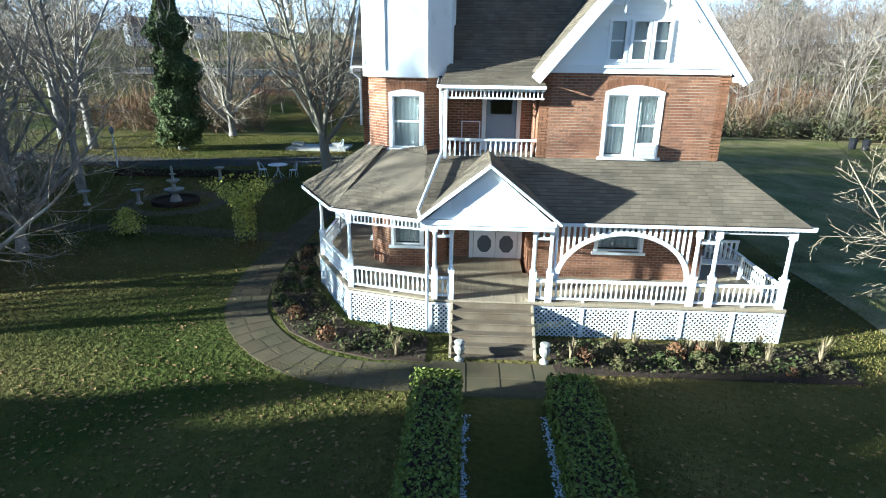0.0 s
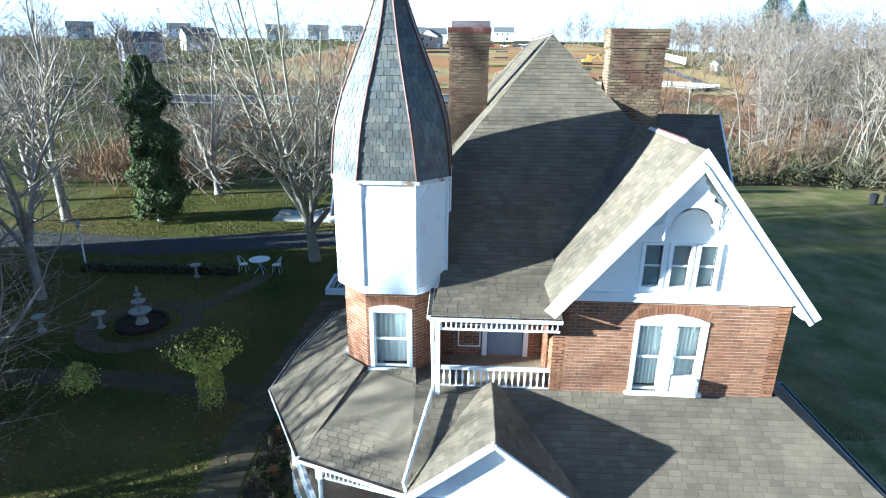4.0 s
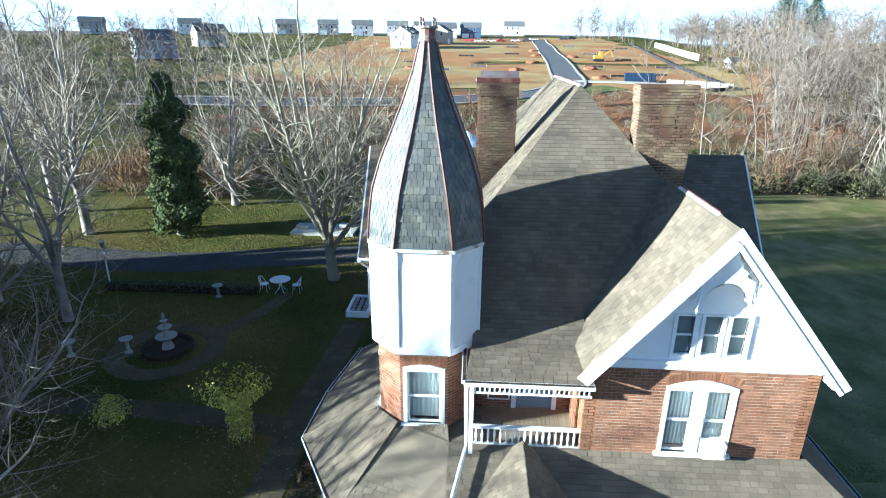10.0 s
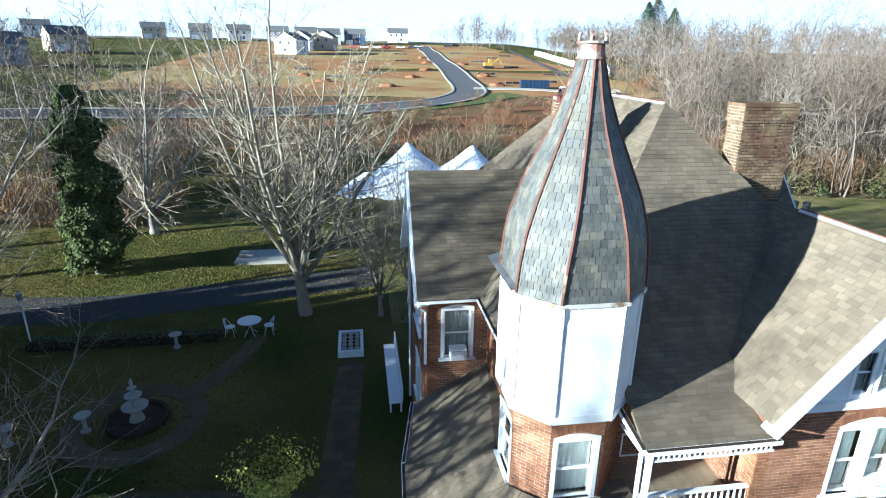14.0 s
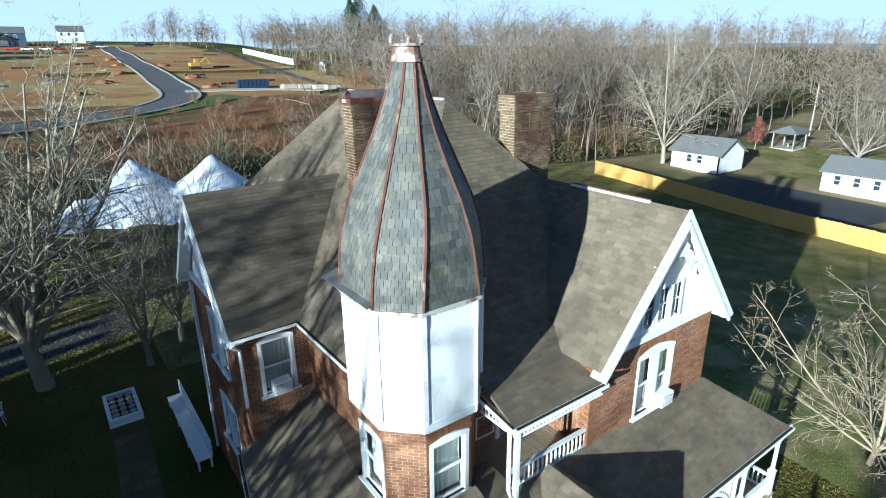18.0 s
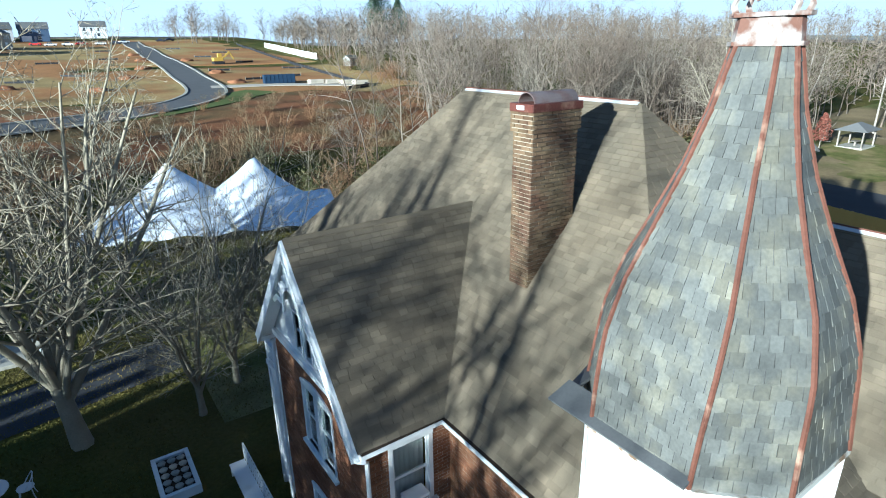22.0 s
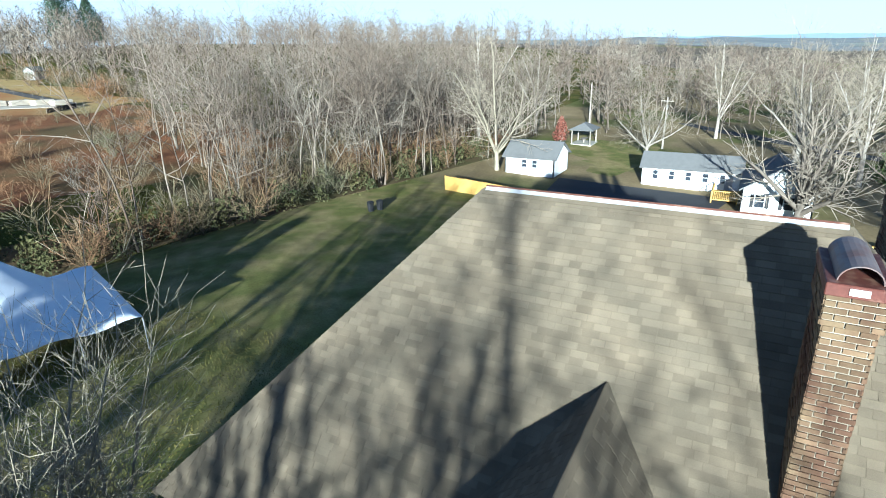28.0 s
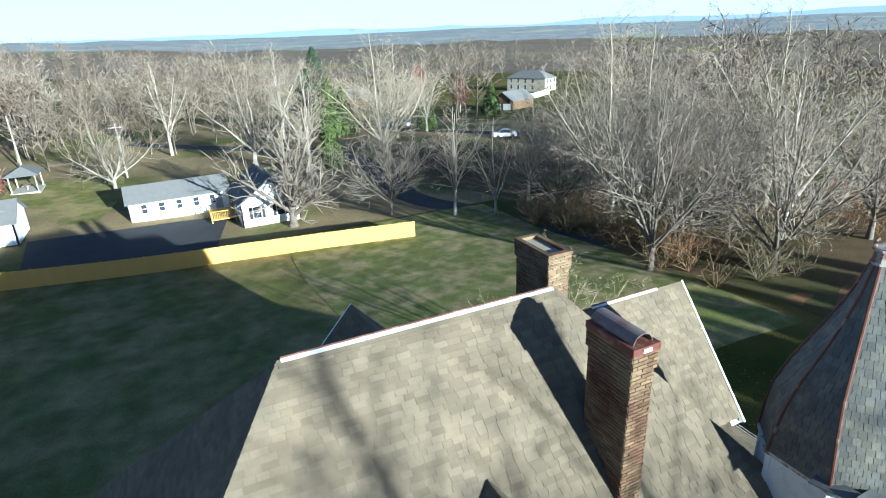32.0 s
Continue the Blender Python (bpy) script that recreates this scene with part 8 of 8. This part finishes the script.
for x, y, turn, wall, lab in ((-8.5, 316, 0, BLUE_WALL, "navy two-storey new house with white porch trim"), (-22.0, 312, 10, WHITE_WALL, "white two-storey new house with a grey roof"), (-34, 318, 10, TAN_WALL, "tan two-storey new house with a grey roof"), (-49, 322, 5, GREY_WALL, "grey two-storey new house with a dark roof"), (-21.4, 262, 80, TAN_WALL, "tan gabled new house seen end-on"), (-31, 256, 80, WHITE_WALL, "white gabled new house seen end-on"), (-33, 231, 70, WHITE_WALL, "tall white new town house on the lower plots"), (-68, 318, 15, WHITE_WALL, "white two-storey new house with a dark roof"), (-88, 322, 15, GREY_WALL, "grey two-storey new house with a dark roof"), (-110, 318, 20, TAN_WALL, "tan two-storey new house with a grey roof"), (-154, 296, 25, WHITE_WALL, "white two-storey new house among the trees"), (-192, 274, 30, GREY_WALL, "grey new house among the trees"), (-104, 208, 40, TAN_WALL, "tan gabled new house among the trees"), (-98, 158, 40, GREY_WALL, "grey new house with a dark roof among the trees"), (16, 340, 0, WHITE_WALL, "white two-storey new house on the crest")):
    row_house(x, y, turn, wall, label=lab)
# parked vehicles, far off
PAINTS = [material("white_car_paint", (0.7, 0.7, 0.7), 0.3, 0.02), material("red_car_paint", (0.35, 0.03, 0.03), 0.3, 0.02), material("dark_car_paint", (0.03, 0.03, 0.04), 0.3, 0.02)]


def car(x, y, turn, paint, label, van=False):
    c = thing("car", label, "car", (x, y, height(x, y) + 0.05))
    c.rotation_euler = (0, 0, radians(turn))
    part("body", boxes((-2.1, -0.85, 0.3, 2.1, 0.85, 0.95), bevel=0.08), paint, c)
    top = 2.2 if van else 1.45
    bm = bmesh.new()
    v = [bm.verts.new(q) for q in ((-2.0 if van else -1.3, -0.8, 0.95), (1.0, -0.8, 0.95), (1.0, 0.8, 0.95), (-2.0 if van else -1.3, 0.8, 0.95), (-1.95 if van else -0.9, -0.7, top), (0.5, -0.7, top), (0.5, 0.7, top), (-1.95 if van else -0.9, 0.7, top))]
    for f in ((0, 1, 5, 4), (1, 2, 6, 5), (2, 3, 7, 6), (3, 0, 4, 7), (4, 5, 6, 7), (3, 2, 1, 0)):
        bm.faces.new([v[i] for i in f])
    part("cabin", bm, paint if van else DARK_GLASS, c)
    for wx in (-1.3, 1.3):
        for wy in (-0.85, 0.75):
            bm = bmesh.new()
            bmesh.ops.create_cone(bm, cap_ends=True, segments=12, radius1=0.33, radius2=0.33, depth=0.2, matrix=pose(wx, wy + 0.05, 0.33, 90))
            part("wheel", bm, SHUTTER, c)
    return c


for k, (x, y, p, lab) in enumerate(((2, 288, 0, "white pickup parked on the hill"), (7, 292, 1, "red car parked on the hill"), (14, 291, 0, "white van parked on the hill"), (20, 294, 2, "dark car parked on the hill"), (40, 306, 2, "dark car parked on the hill"), (-4, 286, 0, "white car parked on the hill"), (45, 312, 2, "dark pickup parked on the hill"), (24, 300, 0, "white car parked on the hill"), (-9, 290, 1, "red van parked on the hill"))):
    car(x, y, rng.uniform(-20, 20), PAINTS[p], lab)
car(111.0, -32.0, 20, PAINTS[0], "white box van on the country road", True)
car(114.5, -38.0, 160, PAINTS[0], "white car parked near the road")
car(76.0, -41.0, 70, PAINTS[0], "white car on the country road")
# houses far across the fields
cottage("brick_house", "brick house with a white gable and garage", (144, -86), 115, 12, 8, 3.2, 2.4, BRICK_PALE, ROOF_GREY, windows=(("f", 6, 1, 1, 1.3), ("f", 9, 1, 1, 1.3), ("l", 1.5, 1, 1, 1.2)), garage=(("r", 0.9, 2.7, 2.2), ("r", 4.4, 2.7, 2.2)))
cottage("manor", "large tan two-storey house with a hipped grey roof", (194, -127), 25, 18.0, 9, 5.2, 2.8, TAN_WALL, ROOF_GREY, windows=tuple(("l", 1.2 + 2.9 * k, 3.4, 1.1, 1.5) for k in range(3)) + tuple(("b", 1.5 + 3.4 * k, 3.4, 1.1, 1.5) for k in range(4)) + tuple(("b", 1.5 + 3.4 * k, 0.8, 1.1, 1.6) for k in range(4)) + tuple(("l", 1.2 + 2.9 * k, 0.8, 1.1, 1.6) for k in range(3)), hip=True)
cottage("farmhouse", "low dark-roofed house among distant trees", (196, -48), 100, 16, 9, 3.0, 2.8, BRICK_PALE, ROOF_GREY, windows=(("l", 2, 1, 1, 1.3), ("l", 5, 1, 1, 1.3), ("b", 3, 1, 1, 1.3), ("b", 8, 1, 1, 1.3)))
wf2 = thing("white_wall", "long white garden wall beside the large house", "wall", (170, -112, height(170, -112)))
wf2.rotation_euler = (0, 0, radians(-58))
for k in range(8):
    part("panel", boxes((-14 + 3.6 * k, -0.1, -0.5, -10.5 + 3.6 * k, 0.1, 1.9)), WHITE, wf2)

# ---- woods ----
ribbon(strip([(4, 51.5), (15, 52), (24, 49.8), (36, 47), (50, 44), (64, 41)], 8.0, 2.0), 0.03, 0.1, FLOOR_LEAVES, "woodland_floor", "brown leaf-strewn woodland floor", "ground")
RED_TREE = material("russet_crown", (0.12, 0.042, 0.028), 0.8, 0.3, 2.0, 10.0, 0.0, island=0.7)


def leafy(x, y, tall, mat, seed, label, count=2200, size=0.5):
    t = thing("leafy_tree", label, "tree", (x, y, height(x, y)))
    o = new("trunk", limb_mesh("trunk", grow(seed, tall * 0.8, 0.3, 5, 0.5, 2, twigs=2, split=3), 5, BARK))
    o.parent = t

    def place(r):
        a, u = r.uniform(0, 6.28), r.random()
        z = 0.25 + 0.75 * r.random()
        w = tall * 0.30 * math.sin(math.pi * (0.12 + 0.85 * z)) * u ** 0.4 * (0.75 + 0.4 * noise.noise(Vector((math.cos(a) * 2, math.sin(a) * 2, z * 4))))
        return (w * math.cos(a), w * math.sin(a), tall * z), (math.cos(a), math.sin(a), 0.5)

    leaf_cloud("foliage", count, mat, place, size, seed, t)
    return t


leafy(149, -70, 11, RED_TREE, 31, "tree with dark red autumn leaves")
leafy(186, -72, 14, RED_TREE, 32, "tree with russet autumn leaves")
leafy(72, 32, 4.5, RED_TREE, 33, "small russet tree beside the pavilion", 900, 0.3)
PINE = material("pine_needles", (0.03, 0.05, 0.024), 0.7, 0.3, 2.0, 10.0, 0.0, island=0.7)
for x, y, t in ((99, 204, 20), (104, 207, 22), (110, 205, 18), (112, -15, 13), (196, -37, 20)):
    leafy(x, y, t, PINE, int(x), "dark green pine standing over the bare wood", 4500, 0.4)


def merged(models, spots):
    """One mesh out of many placed copies: spots of x, y, turn, scale, model."""
    vs, fs, n = [], [], 0
    for x, y, turn, s, k in spots:
        v, f = models[k]
        c, d = math.cos(turn) * s, math.sin(turn) * s
        out = np.empty_like(v)
        out[:, 0], out[:, 1], out[:, 2] = x + c * v[:, 0] - d * v[:, 1], y + d * v[:, 0] + c * v[:, 1], height(x, y) + s * v[:, 2]
        vs.append(out)
        fs.append(f + n)
        n += len(v)
    return np.concatenate(vs), np.concatenate(fs)


def quads_object(name, v, f, mat, label, category):
    me = bpy.data.meshes.new(name)
    me.vertices.add(len(v))
    me.vertices.foreach_set("co", v.astype(np.float32).ravel())
    me.loops.add(f.size)
    me.loops.foreach_set("vertex_index", f.astype(np.int32).ravel())
    me.polygons.add(len(f))
    me.polygons.foreach_set("loop_start", np.arange(0, f.size, 4, dtype=np.int32))
    me.update(calc_edges=True)
    me.materials.append(mat)
    return tagged(new(name, me), label, category, kind="stuff")


def model(rows, sides=3, least=0.02):
    me = limb_mesh("model", rows, sides, TWIG, least, 2)
    v = np.empty(len(me.vertices) * 3, dtype=np.float32)
    me.vertices.foreach_get("co", v)
    f = np.empty(len(me.polygons) * 4, dtype=np.int32)
    me.polygons.foreach_get("vertices", f)
    bpy.data.meshes.remove(me)
    return v.reshape(-1, 3), f.reshape(-1, 4)


WOOD = material("bare_wood", (0.120, 0.092, 0.070), 0.95, 0.3, 0.06, 1.0, 0.0, second=(0.20, 0.172, 0.136), mix_scale=0.15, mix_at=0.56, island=0.6, spec=0.05)
near_models = [model(sprout(100 + k, 12.5 + 1.2 * k, 2 if k % 3 == 0 else 1, 0.10, 0.35, (4, 3), (7, 3, 2), 0.14, 0.50 + 0.05 * (k % 3), 1 + k % 3, 0.14, 0.25), 3, 0.018) for k in range(6)]
view = lambda x, y: not (x > 30 and -16 < (x + 8) * 0.6 + (y - 25) * 0.8 < 10)      # open fields towards the large house
far_models = [model(sprout(200 + k, 12 + 1.3 * k, 1, 0.06, 0.5, (5, 1), (7, 3, 1), 0.2, 0.58, 1, 0.13, 0.25), 3, 0.06) for k in range(4)]
brush_models = [model(grow(300 + k, 4.0, 0.04, 8, 0.8, 2, twigs=4, split=4, thick=0.05), 3, 0.02) for k in range(3)]
r = random.Random(5)


def scatter(x0, x1, y0, y1, n, lo, hi, kinds, keep=lambda x, y: True):
    out = []
    for _ in range(n * 4):
        x, y = r.uniform(x0, x1), r.uniform(y0, y1)
        if keep(x, y):
            out.append((x, y, r.uniform(0, 6.28), r.uniform(lo, hi), r.randrange(kinds)))
            if len(out) >= n:
                break
    return out


edge = lambda x, y: y > 48.6 - 0.22 * (x - 12) + 1.5 * noise.noise(Vector((x * 0.1, 0, 0))) and (x > 24 + 0.46 * (y - 45) or y < 51 and x > 11)
spots = scatter(9, 92, 38, 84, 270, 0.65, 1.0, 6, edge) + scatter(12, 60, 38, 54, 30, 0.6, 0.95, 6, edge) + scatter(-80, -17, 38, 66, 80, 0.55, 0.9, 6, lambda x, y: not (-28 < x < -17 and y < 42)) + scatter(-95, -50, -45, 36, 25, 0.35, 0.5, 6)
spots += scatter(16, 70, -75, -22, 55, 0.7, 1.0, 6, lambda x, y: y < -22 - 0.25 * (x - 16) + 8 and math.hypot(x - 60, y + 34) > 8 and view(x, y))
v, f = merged(near_models, spots)
quads_object("woodland", v, f, WOOD, "bare grey winter wood behind the lawns", "woodland")
spots = scatter(50, 150, 84, 340, 230, 0.6, 1.0, 4, lambda x, y: x > 54 + 0.17 * max(0, y - 110)) + scatter(54, 100, 104, 290, 75, 0.6, 1.0, 4, lambda x, y: 3 < x - 54 - 0.17 * (y - 110) < 14) + scatter(-140, -44, 62, 105, 90, 0.6, 1.0, 4) + scatter(90, 190, 30, 120, 110, 0.6, 1.0, 4) + scatter(18, 120, -110, -34, 70, 0.7, 1.1, 4, lambda x, y: math.hypot(x - 130, y + 72) > 24 and abs(y + 24 + 0.5 * (x - 84)) > 9 and view(x, y)) + scatter(100, 420, -260, 40, 250, 0.6, 1.1, 4, lambda x, y: noise.noise(Vector((x * 0.02, y * 0.02, 3))) > -0.12 and math.hypot(x - 160, y + 98) > 44) + scatter(130, 420, 40, 330, 300, 0.7, 1.1, 4) + scatter(-260, 160, 345, 480, 110, 0.5, 0.9, 4, lambda x, y: x < -75 or x > 45) + scatter(40, 76, 286, 330, 26, 0.6, 1.1, 4) + scatter(-260, -90, 40, 200, 70, 0.6, 0.9, 4) + scatter(86, 190, -45, 40, 130, 0.55, 0.9, 4, lambda x, y: y > 8 + 14 * noise.noise(Vector((x * 0.05, 2, 0))) or x > 120)
v, f = merged(far_models, spots)
quads_object("distant_woodland", v, f, WOOD, "distant bare brown woodland over the hills", "woodland")
spots = scatter(-40, 56, 44, 62, 105, 0.7, 1.3, 3, lambda x, y: not (-14 < x < 12 and y < 46)) + scatter(-30, 54, 60, 82, 95, 0.4, 0.9, 3) + scatter(-40, -24, 34, 44, 40, 0.6, 1.1, 3) + scatter(9, 66, 37, 58, 120, 0.5, 1.1, 3, edge) + scatter(12, 60, -50, -19, 110, 0.4, 0.9, 3, lambda x, y: view(x, y) or x < 40) + scatter(11, 36, -26, -17.5, 55, 0.5, 0.9, 3) + scatter(50, 76, 100, 190, 70, 0.6, 1.1, 3, lambda x, y: 2 < x - 50 - 0.17 * (y - 110) < 14) + scatter(0, 50, 74, 104, 90, 0.25, 0.6, 3)
v, f = merged(brush_models, spots)
quads_object("undergrowth", v, f, material("brown_brush", (0.195, 0.105, 0.052), 0.95, 0.3, 0.1, 1.0, 0.0, second=(0.11, 0.10, 0.06), mix_scale=0.1), "brown leafless undergrowth along the brook", "undergrowth")


# dark evergreen thicket along the edge of the wood
THICKET = material("privet_leaves", (0.045, 0.05, 0.022), 0.8, 0.3, 1.0, 8.0, 0.0, second=(0.11, 0.095, 0.04), mix_scale=0.35, mix_at=0.56, island=0.6, spec=0.05)
clumps = [(q[0], q[1], 0.6 + 1.5 * r.random()) for q in scatter(6, 62, 38, 56, 110, 1, 1, 1, lambda x, y: -0.5 < y - (48.6 - 0.22 * (x - 12)) < 5.5)]


def thicket_place(q):
    x, y, s = clumps[q.randrange(len(clumps))]
    a, u, z = q.uniform(0, 6.28), q.random() ** 0.5, q.random()
    w = s * u * (1.1 - 0.7 * z)
    x, y = x + w * math.cos(a), y + w * math.sin(a)
    return (x, y, height(x, y) + 0.1 + 1.5 * s * z), (math.cos(a), math.sin(a), 0.5)


tagged(leaf_cloud("thicket", 12000, THICKET, thicket_place, 0.26, 71, None, "stuff"), "dark evergreen thicket along the wood's edge", "thicket")
